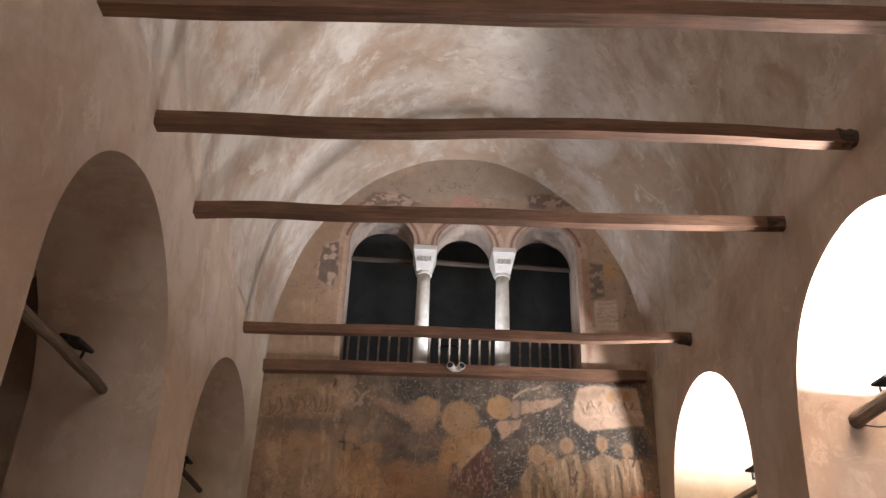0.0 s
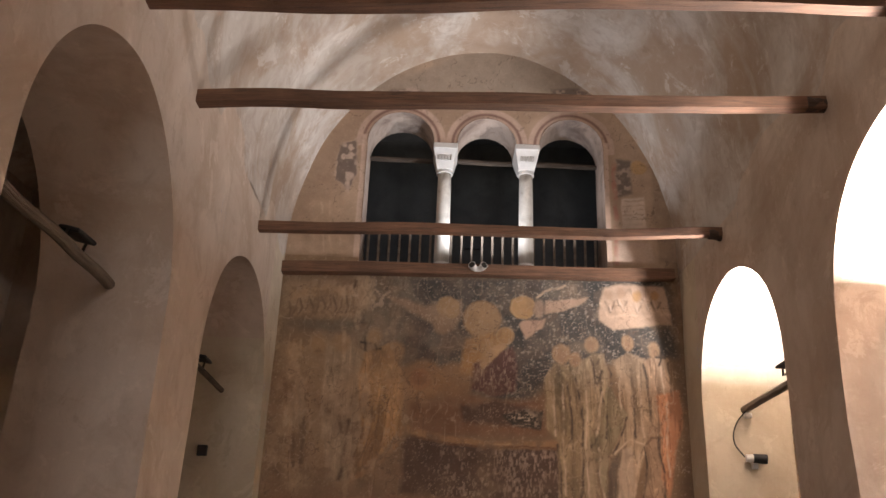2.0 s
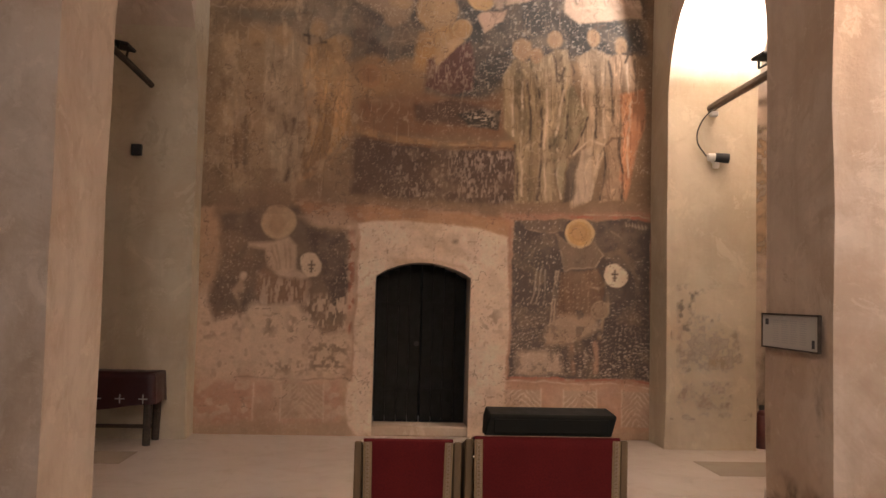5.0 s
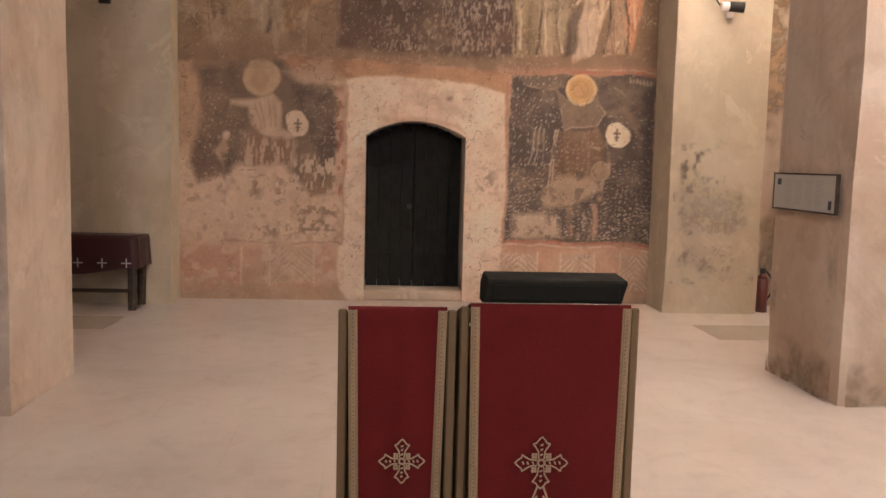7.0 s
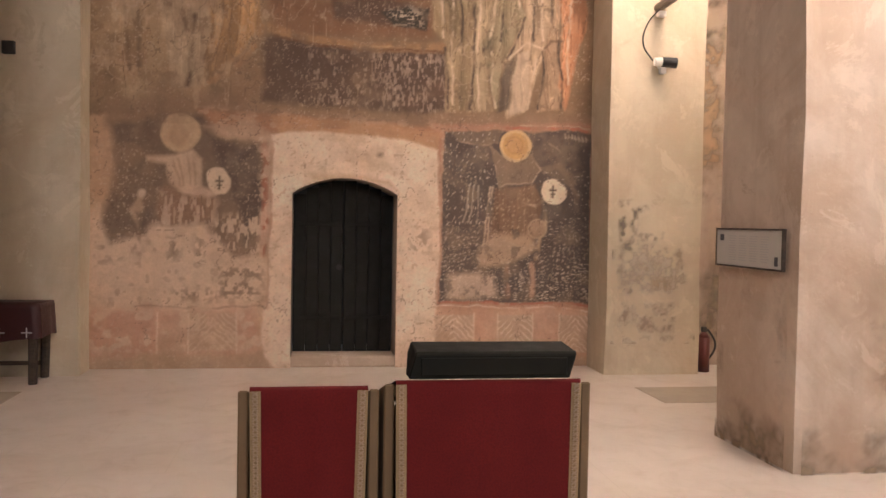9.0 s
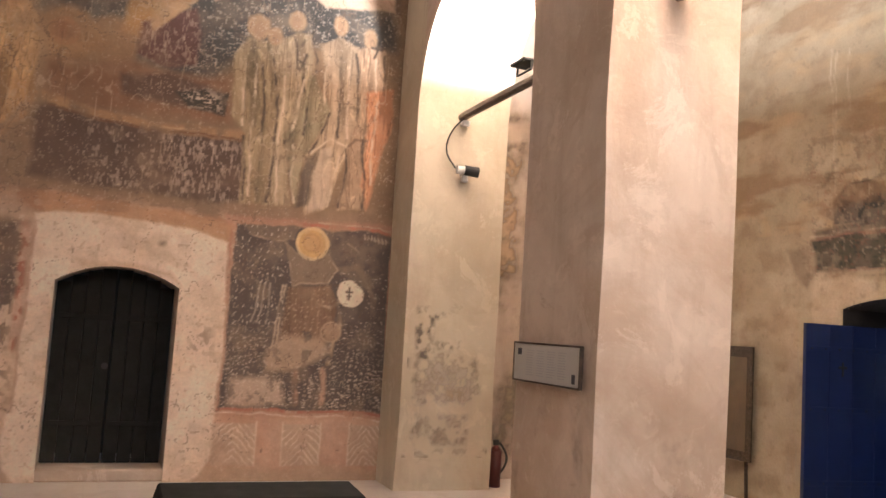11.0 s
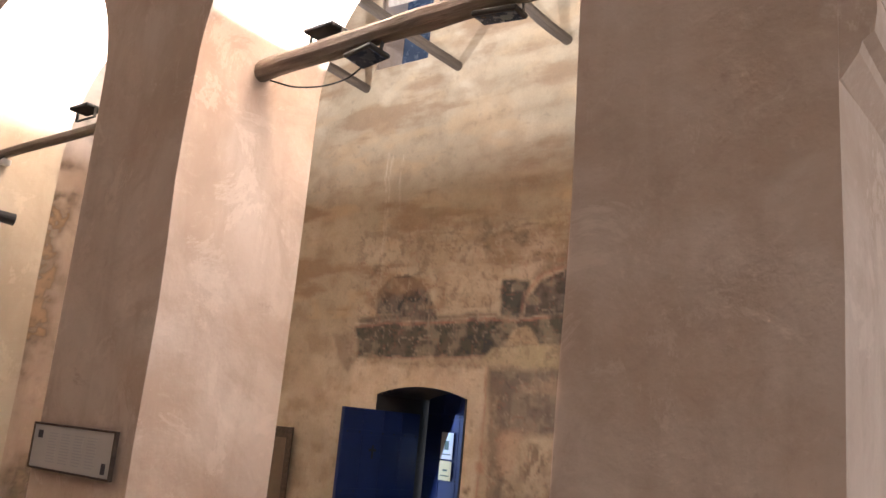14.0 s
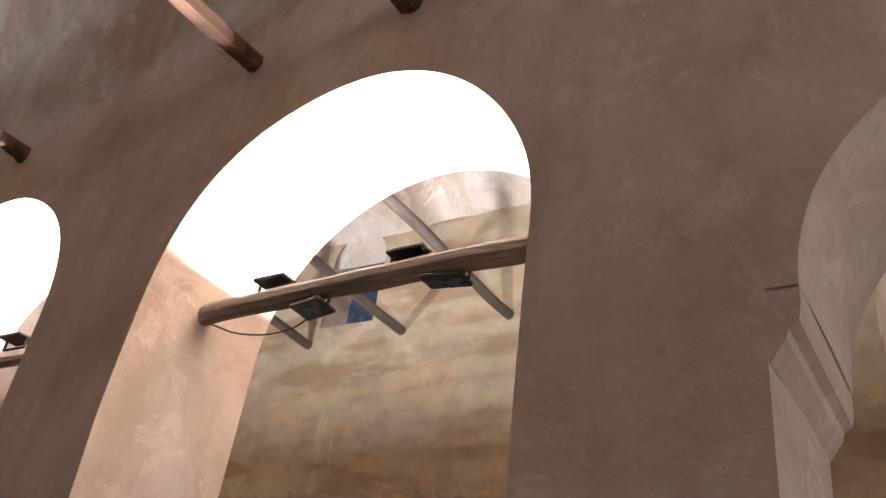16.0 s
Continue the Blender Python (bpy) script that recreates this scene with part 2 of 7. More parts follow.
for ob in (south, north):
    ob.data.polygons.foreach_set("use_smooth", [False] * len(ob.data.polygons))
    ob.data.materials.append(RESPOND)           # yellower plaster on the responds beside the west wall
    ob.data.polygons.foreach_set("material_index", [1 if q.center.y > 12.02 else 0 for q in ob.data.polygons])

nv, nf = [], []
NA, NB = 48, 60
HW = (NX1 - NX0) / 2
for j in range(NB + 1):
    y = YE + (YW + 0.3 - YE) * j / NB
    for i in range(NA + 1):
        w = math.pi * i / NA
        p = Vector((MX - HW * math.cos(w), y, SPRING + RISE * math.sin(w)))
        d = 1 + 0.009 * noise.noise(p * 0.8) + 0.004 * noise.noise(p * 2.3)
        nv.append((MX + (p.x - MX) * d, y, SPRING + (p.z - SPRING) * d if 0 < i < NA else p.z - 0.1))
for j in range(NB):
    for i in range(NA):
        a = j * (NA + 1) + i
        nf.append((a, a + 1, a + NA + 2, a + NA + 1))
vault = tagged(mesh("ceiling", nv, nf, VAULT, True), "plastered barrel vault with weathered patches", "ceiling", "", "structure")

bm = box(-7.5, 9.5, YE - 0.4, 15, -0.3, 0)
tagged(part("floor", bm, FLOOR), "pale smooth stone floor", "floor", "", "structure")


def slab(name, x0, x1, y0, y1, z0, z1, mat, label, cat="wall"):
    return tagged(part(name, box(x0, x1, y0, y1, z0, z1), mat), label, cat, "", "structure")


# ---- west wall: a fine sheet with the doorway and the gallery window cut out ----
CELL = 0.012
DX0, DX1, DSP, DTOP = -0.445, 0.735, 1.97, 2.15
WX0, WX1, WSP = -1.55, 2.0, 8.1
BAYS = [(-1.05, 0.5), (0.245, 0.445), (1.52, 0.48)]


def sill_z(x):
    return 6.12 + 0.02 * (x - 0.2)


def door_top(x):
    u = np.clip((x - (DX0 + DX1) / 2) / ((DX1 - DX0) / 2), -1, 1)
    return DSP + (DTOP - DSP) * (1 - u * u)


def window_top(x):
    z = np.full_like(x, WSP)
    for c, r in BAYS:
        z = np.maximum(z, WSP + np.sqrt(np.clip(r * r - (x - c) ** 2, 0, None)))
    return z


def axis_points(a, b, fixed, step):
    out = [a]
    for p in sorted(fixed) + [b]:
        n = max(1, round((p - out[-1]) / step))
        s = out[-1]
        out += [s + (p - s) * k / n for k in range(1, n + 1)]
    return np.array(out)


def west_sheet():
    xs = axis_points(NX0 - 0.06, NX1 + 0.06, [DX0, DX1, WX0, WX1], CELL)
    zs = np.concatenate([axis_points(0, 6.3, [1.0], CELL)[:-1], axis_points(6.3, SPRING + RISE + 0.06, [], CELL * 1.4)])
    X, Z = np.meshgrid(xs, zs)
    for edge, test in ((door_top(X), (X >= DX0) & (X <= DX1)), (window_top(X), (X >= WX0) & (X <= WX1)), (sill_z(X), (X >= WX0) & (X <= WX1))):
        near = test & (np.abs(Z - edge) < np.where(Z < 6.28, 0.5, 0.7) * CELL)
        Z = np.where(near, edge, Z)
    Y = np.full_like(X, YW)
    nx, nz = len(xs), len(zs)
    idx = np.arange(nx * nz).reshape(nz, nx)
    q = np.stack([idx[:-1, :-1], idx[:-1, 1:], idx[1:, 1:], idx[1:, :-1]], -1).reshape(-1, 4)
    cx, cz = X.ravel()[q].mean(1), Z.ravel()[q].mean(1)
    hole = (cx > DX0) & (cx < DX1) & (cz < door_top(cx))
    hole |= (cx > WX0) & (cx < WX1) & (cz > sill_z(cx)) & (cz < window_top(cx))
    hole |= cz > SPRING + 0.08 + RISE * np.sqrt(np.clip(1 - ((cx - MX) / (HW + 0.06)) ** 2, 0, None))
    q = q[~hole]
    return X, Y, Z, q


# ---- pigments of the frescoes ----
def lattice(ix, iy, seed):
    h = (ix * 374761393 + iy * 668265263 + seed * 974634777) & 0x7FFFFFFF
    h = ((h ^ (h >> 13)) * 1274126177) & 0x7FFFFFFF
    return ((h ^ (h >> 16)) & 0xFFFF) / 65535.0


def field(u, v, scale, seed, octaves=4, su=1.0, sv=1.0):
    """Smooth random values between 0 and 1."""
    total, amp, out = 0.0, 1.0, np.zeros_like(u)
    for o in range(octaves):
        a, b = u * scale * su * 2 ** o, v * scale * sv * 2 ** o
        ia, ib = np.floor(a).astype(np.int64), np.floor(b).astype(np.int64)
        fa, fb = a - ia, b - ib
        fa, fb = fa * fa * (3 - 2 * fa), fb * fb * (3 - 2 * fb)
        n = (lattice(ia, ib, seed + o) * (1 - fa) + lattice(ia + 1, ib, seed + o) * fa) * (1 - fb) + (lattice(ia, ib + 1, seed + o) * (1 - fa) + lattice(ia + 1, ib + 1, seed + o) * fa) * fb
        out += n * amp
        total += amp
        amp *= 0.55
    return out / total


def soft(d, w):
    """1 inside (d below 0), 0 outside, over a width w."""
    return np.clip(0.5 - d / w, 0, 1)


class Painting:
    """Layers of pigment on a plastered sheet with coordinates u, v in metres."""

    def __init__(self, u, v, ground):
        self.u, self.v = u, v
        self.wu = u + (field(u, v, 3.0, 11) - 0.5) * 0.16 + (field(u, v, 14, 15, 3) - 0.5) * 0.05
        self.wv = v + (field(u, v, 3.0, 23) - 0.5) * 0.16 + (field(u, v, 14, 27, 3) - 0.5) * 0.05
        self.c = np.ones((len(u), 3)) * np.array(ground)

    def lay(self, mask, colour, strength=1.0):
        k = np.clip(mask * strength, 0, 1)[:, None]
        self.c = self.c * (1 - k) + np.array(colour) * k

    def box(self, a, b, c, d, w=0.05):
        u, v = self.wu, self.wv
        return soft(np.maximum(np.maximum(a - u, u - b), np.maximum(c - v, v - d)), w)

    def sharp(self, a, b, c, d, w=0.02):
        u, v = self.u + (self.wu - self.u) * 0.12, self.v + (self.wv - self.v) * 0.12
        return soft(np.maximum(np.maximum(a - u, u - b), np.maximum(c - v, v - d)), w)

    def oval(self, x, y, rx, ry, w=0.04, true=False):
        u, v = (self.u, self.v) if true else (self.wu * 0.6 + self.u * 0.4, self.wv * 0.6 + self.v * 0.4)
        return soft((np.hypot((u - x) / rx, (v - y) / ry) - 1) * min(rx, ry), w)

    def ring(self, x, y, r, t):
        return soft(np.abs(np.hypot(self.u - x, self.v - y) - r) - t, 0.02)

    def cross(self, x, y, s):
        u, v = self.u - x, self.v - y
        return np.maximum(soft(np.maximum(abs(u) - s * 0.14, abs(v) - s), 0.015), np.maximum(soft(np.maximum(abs(u) - s * 0.6, abs(v - s * 0.25) - s * 0.14), 0.015), soft(np.maximum(abs(u) - s * 0.4, abs(v + s * 0.35) - s * 0.12), 0.015)))

    def near(self, pts, margin):
        """Indices of the points round an outline, with their slightly wandering coordinates."""
        a, b = np.array(pts).min(0) - margin, np.array(pts).max(0) + margin
        at = np.nonzero((self.u > a[0]) & (self.u < b[0]) & (self.v > a[1]) & (self.v < b[1]))[0]
        return at, self.u[at] * 0.55 + self.wu[at] * 0.45, self.v[at] * 0.55 + self.wv[at] * 0.45

    @staticmethod
    def along(u, v, p0, p1):
        d = np.array(p1) - np.array(p0)
        k = np.clip(((u - p0[0]) * d[0] + (v - p0[1]) * d[1]) / max(d @ d, 1e-9), 0, 1)
        return np.hypot(u - p0[0] - k * d[0], v - p0[1] - k * d[1])

    def poly(self, pts, w=0.05):
        """Mask of a closed outline with an edge of width w."""
        at, u, v = self.near(pts, 0.2 + w)
        far, inside = np.full(len(at), 9.0), np.zeros(len(at), bool)
        for p0, p1 in zip(pts, pts[1:] + pts[:1]):
            far = np.minimum(far, self.along(u, v, p0, p1))
            rise = p1[1] - p0[1] or 1e-9
            inside ^= ((p0[1] > v) != (p1[1] > v)) & (u < p0[0] + (v - p0[1]) / rise * (p1[0] - p0[0]))
        out = np.zeros_like(self.u)
        out[at] = soft(np.where(inside, -far, far), w)
        return out

    def shape(self, pts, colour, strength=0.9, w=0.05):
        self.lay(self.poly(pts, w), colour, strength)

    def stroke(self, pts, r, colour, strength=0.8, w=0.02):
        """A brush line of half-width r, worn thin in places."""
        at, u, v = self.near(pts, 0.15 + r + w)
        far = np.full(len(at), 9.0)
        for p0, p1 in zip(pts, pts[1:]):
            far = np.minimum(far, self.along(u, v, p0, p1))
        out = np.zeros_like(self.u)
        out[at] = soft(far - r, w) * np.clip(field(self.u[at], self.v[at], 9, 777, 2) * 2.6 - 0.45, 0.15, 1)
        self.lay(out, colour, strength)

    def robe(self, pts, colour, lean, fold, strength, seed):
        """A draped shape: flat colour with light and dark folds that run down it."""
        m = self.poly(pts, 0.04)
        f = field(self.u + lean * (self.v - pts[0][1]) + 0.03 * np.sin(self.v * 4 + seed), self.v, 13, seed, 3, 1.0, 0.09)
        self.lay(m, colour, strength)
        self.lay(m * np.clip((f - 0.54) * 8, 0, 1), tuple(min(c * 1.35 + 0.02, 0.6) for c in colour), 0.45 * min(fold, 1.2))
        thin = field(self.u + lean * (self.v - pts[0][1]), self.v, 15, seed + 7, 2, 1.0, 0.14)
        self.lay(m * np.clip(1.7 - np.abs(thin - 0.5) / 0.022, 0, 1), tuple(c * 0.3 for c in colour), 0.45 * min(fold, 1.2))
        self.lay(m * np.clip(1.7 - np.abs(thin - 0.62) / 0.016, 0, 1), tuple(min(c * 1.7, 0.6) for c in colour), 0.5 * min(fold, 1.2))
        self.lay(m * np.clip((0.43 - f) * 9, 0, 1), tuple(c * 0.38 for c in colour), 0.5 * min(fold, 1.4))
        self.lay(m * np.clip((field(self.u, self.v, 5, seed + 50, 4) - 0.5) * 5, 0, 1), tuple(c * 0.7 for c in colour), 0.45)

    def dashes(self, cu, cv, length, thick, angle, seed, share):
        """Short brush dashes, one to a cell, jittered."""
        iu, iv = np.floor(self.wu / cu).astype(np.int64), np.floor(self.wv / cv).astype(np.int64)
        a, b, c, d = (lattice(iu, iv, seed + 31 * k) for k in range(4))
        du, dv = self.wu - (iu + 0.35 + 0.3 * a) * cu, self.wv - (iv + 0.35 + 0.3 * b) * cv
        t = angle + (c - 0.5) * 0.7
        p, q = du * np.cos(t) + dv * np.sin(t), dv * np.cos(t) - du * np.sin(t)
        return soft(np.maximum(np.abs(p) - length * (0.6 + 0.4 * c), np.abs(q) - thick), 0.009) * (d < share)

    def chevrons(self, a, b, c, d, ground, line):
        """A field of the dado with white herringbone lines."""
        m = self.sharp(a, b, c, d)
        self.lay(m, ground, 0.8)
        v = np.mod(np.abs(self.wu - (a + b) / 2) + self.v, 0.075) - 0.0375
        self.lay(m * soft(np.abs(v) - 0.010, 0.012) * np.clip((field(self.u, self.v, 7, 881, 3) - 0.3) * 4, 0, 1), line, 0.75)

    def specks(self, scale, level, seed, su=1.0, sv=1.0):
        return np.clip((field(self.u, self.v, scale, seed, 2, su, sv) - level) * 12, 0, 1)

    def folds(self, scale=9.0, seed=5):
        lean = self.u + 0.05 * np.sin(self.v * 1.6 + 4 * field(self.u, self.v, 0.9, seed + 3, 2))
        return field(lean, self.v, scale, seed, 3, 1.0, 0.055)


def pigment_sheet(ob, colours):
    at = ob.data.color_attributes.new("pigment", "FLOAT_COLOR", "POINT")
    rgba = np.ones((len(colours), 4), np.float32)
    rgba[:, :colours.shape[1]] = colours
    at.data.foreach_set("color", rgba.ravel())


PALE, TAN = (0.50, 0.39, 0.29), (0.36, 0.25, 0.16)


def west_painting(x, z):
    p = Painting(x, z, TAN)
    n1, n2 = field(x, z, 1.3, 31), field(x, z, 5.0, 41)
    p.lay(np.clip((n1 - 0.45) * 4, 0, 1), PALE, 0.5)
    # great scene: brown ground, mottled dark sky
    p.lay(p.box(-2.75, 3.1, 2.75, 6.4), (0.165, 0.115, 0.07))
    p.lay(p.box(-2.75, 3.1, 2.75, 6.4) * np.clip((n1 - 0.48) * 5, 0, 1), (0.215, 0.15, 0.09), 0.8)
    p.shape([(-1.34, 5.91), (2.84, 6.04), (2.93, 4.89), (1.69, 4.76), (1.1, 4.47), (0.85, 4.18), (0.09, 4.23), (-0.14, 4.49), (-0.69, 4.58), (-1.05, 4.71), (-1.48, 4.65), (-1.71, 4.98), (-2.46, 5.08), (-2.48, 5.28), (-1.58, 5.27), (-1.35, 5.43)], (0.048, 0.05, 0.047), 0.95, 0.14)
    sky = p.poly([(-1.34, 5.91), (2.84, 6.04), (2.93, 4.89), (1.69, 4.76), (1.1, 4.47), (0.85, 4.18), (0.09, 4.23), (-0.14, 4.49), (-0.69, 4.58), (-1.05, 4.71), (-1.48, 4.65), (-1.71, 4.98), (-2.46, 5.08), (-2.48, 5.28), (-1.58, 5.27), (-1.35, 5.43)], 0.16)
    p.lay(sky * np.clip((field(x, z, 2.4, 133, 4) - 0.5) * 5, 0, 1), (0.145, 0.125, 0.098), 0.7)
    p.lay(sky * np.clip((field(x, z, 3.1, 137, 4) - 0.52) * 6, 0, 1), (0.026, 0.028, 0.028), 0.6)
    p.lay(sky * p.specks(30, 0.66, 131, 1, 1.4) * np.clip((x + 0.9) / 1.6, 0.25, 1), (0.36, 0.33, 0.28), 0.5)
    p.lay(p.poly([(-1.42, 5.84), (-1.02, 5.86), (-1.08, 5.43), (-1.37, 5.43)], 0.12) * p.specks(16, 0.5, 143, 1, 1), (0.36, 0.29, 0.22), 0.7)
    p.lay(p.box(-2.75, -0.9, 3.0, 6.0, 0.7), (0.36, 0.275, 0.175), 0.30)
    # two groups in the upper corners
    p.shape([(-2.56, 5.77), (-1.97, 5.84), (-1.46, 5.85), (-1.33, 5.66), (-1.38, 5.45), (-1.59, 5.3), (-2.08, 5.25), (-2.51, 5.29)], (0.275, 0.2, 0.125), 0.92, 0.07)
    p.lay(p.oval(-2.4, 5.61, 0.064, 0.078, 0.035), (0.31, 0.215, 0.125), 0.8)
    p.stroke([(-2.46, 5.5), (-2.42, 5.35), (-2.44, 5.26)], 0.011, (0.09, 0.06, 0.038), 0.84, 0.02)
    p.stroke([(-2.35, 5.54), (-2.35, 5.39), (-2.4, 5.28)], 0.010, (0.12, 0.08, 0.05), 0.72, 0.02)
    p.lay(p.oval(-2.26, 5.65, 0.064, 0.078, 0.035), (0.31, 0.215, 0.125), 0.8)
    p.stroke([(-2.32, 5.54), (-2.27, 5.39), (-2.31, 5.3)], 0.011, (0.09, 0.06, 0.038), 0.84, 0.02)
    p.stroke([(-2.2, 5.57), (-2.21, 5.42), (-2.25, 5.32)], 0.010, (0.12, 0.08, 0.05), 0.72, 0.02)
    p.lay(p.oval(-2.11, 5.64, 0.064, 0.078, 0.035), (0.31, 0.215, 0.125), 0.8)
    p.stroke([(-2.18, 5.53), (-2.13, 5.38), (-2.16, 5.29)], 0.011, (0.09, 0.06, 0.038), 0.84, 0.02)
    p.stroke([(-2.06, 5.57), (-2.07, 5.42), (-2.11, 5.31)], 0.010, (0.12, 0.08, 0.05), 0.72, 0.02)
    p.lay(p.oval(-1.96, 5.68, 0.064, 0.078, 0.035), (0.31, 0.215, 0.125), 0.8)
    p.stroke([(-2.02, 5.57), (-1.97, 5.42), (-2.01, 5.33)], 0.011, (0.09, 0.06, 0.038), 0.84, 0.02)
    p.stroke([(-1.9, 5.6), (-1.91, 5.45), (-1.96, 5.35)], 0.010, (0.12, 0.08, 0.05), 0.72, 0.02)
    p.lay(p.oval(-1.8, 5.67, 0.064, 0.078, 0.035), (0.31, 0.215, 0.125), 0.8)
    p.stroke([(-1.87, 5.56), (-1.82, 5.41), (-1.85, 5.32)], 0.011, (0.09, 0.06, 0.038), 0.84, 0.02)
    p.stroke([(-1.75, 5.6), (-1.75, 5.45), (-1.8, 5.34)], 0.010, (0.12, 0.08, 0.05), 0.72, 0.02)
    p.lay(p.oval(-1.63, 5.7, 0.064, 0.078, 0.035), (0.31, 0.215, 0.125), 0.8)
    p.stroke([(-1.7, 5.59), (-1.65, 5.44), (-1.68, 5.35)], 0.011, (0.09, 0.06, 0.038), 0.84, 0.02)
    p.stroke([(-1.58, 5.63), (-1.59, 5.48), (-1.63, 5.37)], 0.010, (0.12, 0.08, 0.05), 0.72, 0.02)
    p.stroke([(-1.57, 5.85), (-1.6, 5.72), (-1.55, 5.65)], 0.018, (0.09, 0.055, 0.035), 0.95, 0.02)
    p.shape([(1.86, 5.7), (1.95, 5.87), (2.17, 5.92), (2.78, 5.93), (2.88, 5.36), (2.4, 5.31), (2.03, 5.25), (1.84, 5.39)], (0.44, 0.335, 0.245), 0.95, 0.035)
    p.lay(p.oval(1.99, 5.77, 0.057, 0.071, 0.035), (0.36, 0.26, 0.18), 0.85)
    p.stroke([(1.93, 5.67), (2.01, 5.52), (2.07, 5.68)], 0.012, (0.15, 0.115, 0.085), 0.95, 0.02)
    p.stroke([(1.97, 5.69), (2.02, 5.54)], 0.011, (0.56, 0.46, 0.36), 0.95, 0.02)
    p.stroke([(2.04, 5.68), (2.1, 5.49), (2.18, 5.42)], 0.009, (0.27, 0.19, 0.13), 0.84, 0.02)
    p.lay(p.oval(2.17, 5.79, 0.057, 0.071, 0.035), (0.36, 0.26, 0.18), 0.85)
    p.stroke([(2.11, 5.7), (2.19, 5.54), (2.25, 5.7)], 0.012, (0.15, 0.115, 0.085), 0.95, 0.02)
    p.stroke([(2.15, 5.71), (2.2, 5.56)], 0.011, (0.56, 0.46, 0.36), 0.95, 0.02)
    p.stroke([(2.22, 5.7), (2.28, 5.52), (2.36, 5.45)], 0.009, (0.27, 0.19, 0.13), 0.84, 0.02)
    p.lay(p.oval(2.39, 5.77, 0.057, 0.071, 0.035), (0.38, 0.24, 0.11), 0.85)
    p.stroke([(2.33, 5.67), (2.4, 5.52), (2.46, 5.68)], 0.012, (0.15, 0.115, 0.085), 0.95, 0.02)
    p.stroke([(2.36, 5.69), (2.41, 5.54)], 0.011, (0.56, 0.46, 0.36), 0.95, 0.02)
    p.stroke([(2.43, 5.68), (2.49, 5.5), (2.57, 5.42)], 0.009, (0.27, 0.19, 0.13), 0.84, 0.02)
    p.lay(p.oval(2.52, 5.82, 0.057, 0.071, 0.035), (0.36, 0.26, 0.18), 0.85)
    p.stroke([(2.46, 5.73), (2.54, 5.58), (2.6, 5.74)], 0.012, (0.15, 0.115, 0.085), 0.95, 0.02)
    p.stroke([(2.5, 5.75), (2.55, 5.59)], 0.011, (0.56, 0.46, 0.36), 0.95, 0.02)
    p.stroke([(2.57, 5.73), (2.63, 5.55), (2.71, 5.48)], 0.009, (0.27, 0.19, 0.13), 0.84, 0.02)
    p.lay(p.oval(2.64, 5.78, 0.057, 0.071, 0.035), (0.38, 0.24, 0.11), 0.85)
    p.stroke([(2.58, 5.69), (2.66, 5.54), (2.72, 5.69)], 0.012, (0.15, 0.115, 0.085), 0.95, 0.02)
    p.stroke([(2.62, 5.71), (2.67, 5.55)], 0.011, (0.56, 0.46, 0.36), 0.95, 0.02)
    p.stroke([(2.69, 5.69), (2.75, 5.51), (2.83, 5.44)], 0.009, (0.27, 0.19, 0.13), 0.84, 0.02)
    p.stroke([(1.87, 5.65), (1.99, 5.44), (2.25, 5.5), (2.48, 5.47), (2.84, 5.51)], 0.020, (0.5, 0.39, 0.29), 0.84, 0.02)
    # wings, discs and the speckled robe in the middle
    p.shape([(-1.15, 5.64), (-0.87, 5.59), (-0.56, 5.5), (-0.28, 5.64), (-0.08, 5.62), (-0.07, 5.41), (-0.18, 5.2), (-0.31, 5.11), (-0.51, 5.28), (-0.79, 5.42)], (0.25, 0.18, 0.12), 0.85, 0.07)
    p.lay(p.oval(-0.26, 5.52, 0.163, 0.163, 0.035), (0.3, 0.205, 0.11), 0.85)
    p.lay(p.oval(-0.35, 5.27, 0.113, 0.156, 0.035), (0.25, 0.18, 0.115), 0.7)
    p.lay(p.oval(0.22, 5.35, 0.270, 0.270, 0.035), (0.29, 0.195, 0.105), 0.93)
    p.lay(p.ring(0.22, 5.35, 0.262, 0.009), (0.2, 0.12, 0.06), 0.6)
    p.shape([(-0.01, 5.05), (0.41, 5.16), (0.51, 5.01), (0.32, 4.66), (0.16, 4.5), (-0.06, 4.59)], (0.31, 0.18, 0.068), 0.9, 0.06)
    p.shape([(0.26, 5), (0.39, 5.08), (0.44, 4.89), (0.18, 4.7)], (0.34, 0.24, 0.13), 0.6, 0.05)
    p.shape([(0.12, 4.71), (0.4, 4.85), (0.66, 4.97), (0.73, 4.68), (0.7, 4.34), (0.41, 4.27), (0.08, 4.35)], (0.1, 0.052, 0.044), 0.93, 0.05)
    p.lay(p.poly([(0.12, 4.71), (0.66, 4.97), (0.78, 4.35), (0.08, 4.32)], 0.12) * p.specks(36, 0.6, 91, 1.3, 0.5), (0.4, 0.32, 0.25), 0.38)
    p.shape([(0.2, 4.72), (0.34, 4.93), (0.51, 5.05), (0.59, 4.97), (0.44, 4.83), (0.23, 4.65)], (0.37, 0.255, 0.14), 0.9, 0.03)
    p.lay(p.oval(0.55, 5.12, 0.121, 0.121, 0.035), (0.31, 0.195, 0.09), 0.95)
    p.lay(p.ring(0.55, 5.12, 0.121, 0.007), (0.42, 0.3, 0.17), 0.5)
    p.lay(p.oval(0.8, 5.54, 0.163, 0.163, 0.035), (0.36, 0.23, 0.1), 0.95)
    p.lay(p.ring(0.8, 5.54, 0.163, 0.007), (0.45, 0.32, 0.18), 0.5)
    p.shape([(0.74, 5.29), (0.84, 5.36), (1.11, 5.39), (1.07, 5.26), (0.83, 5.09)], (0.4, 0.28, 0.2), 0.9, 0.03)
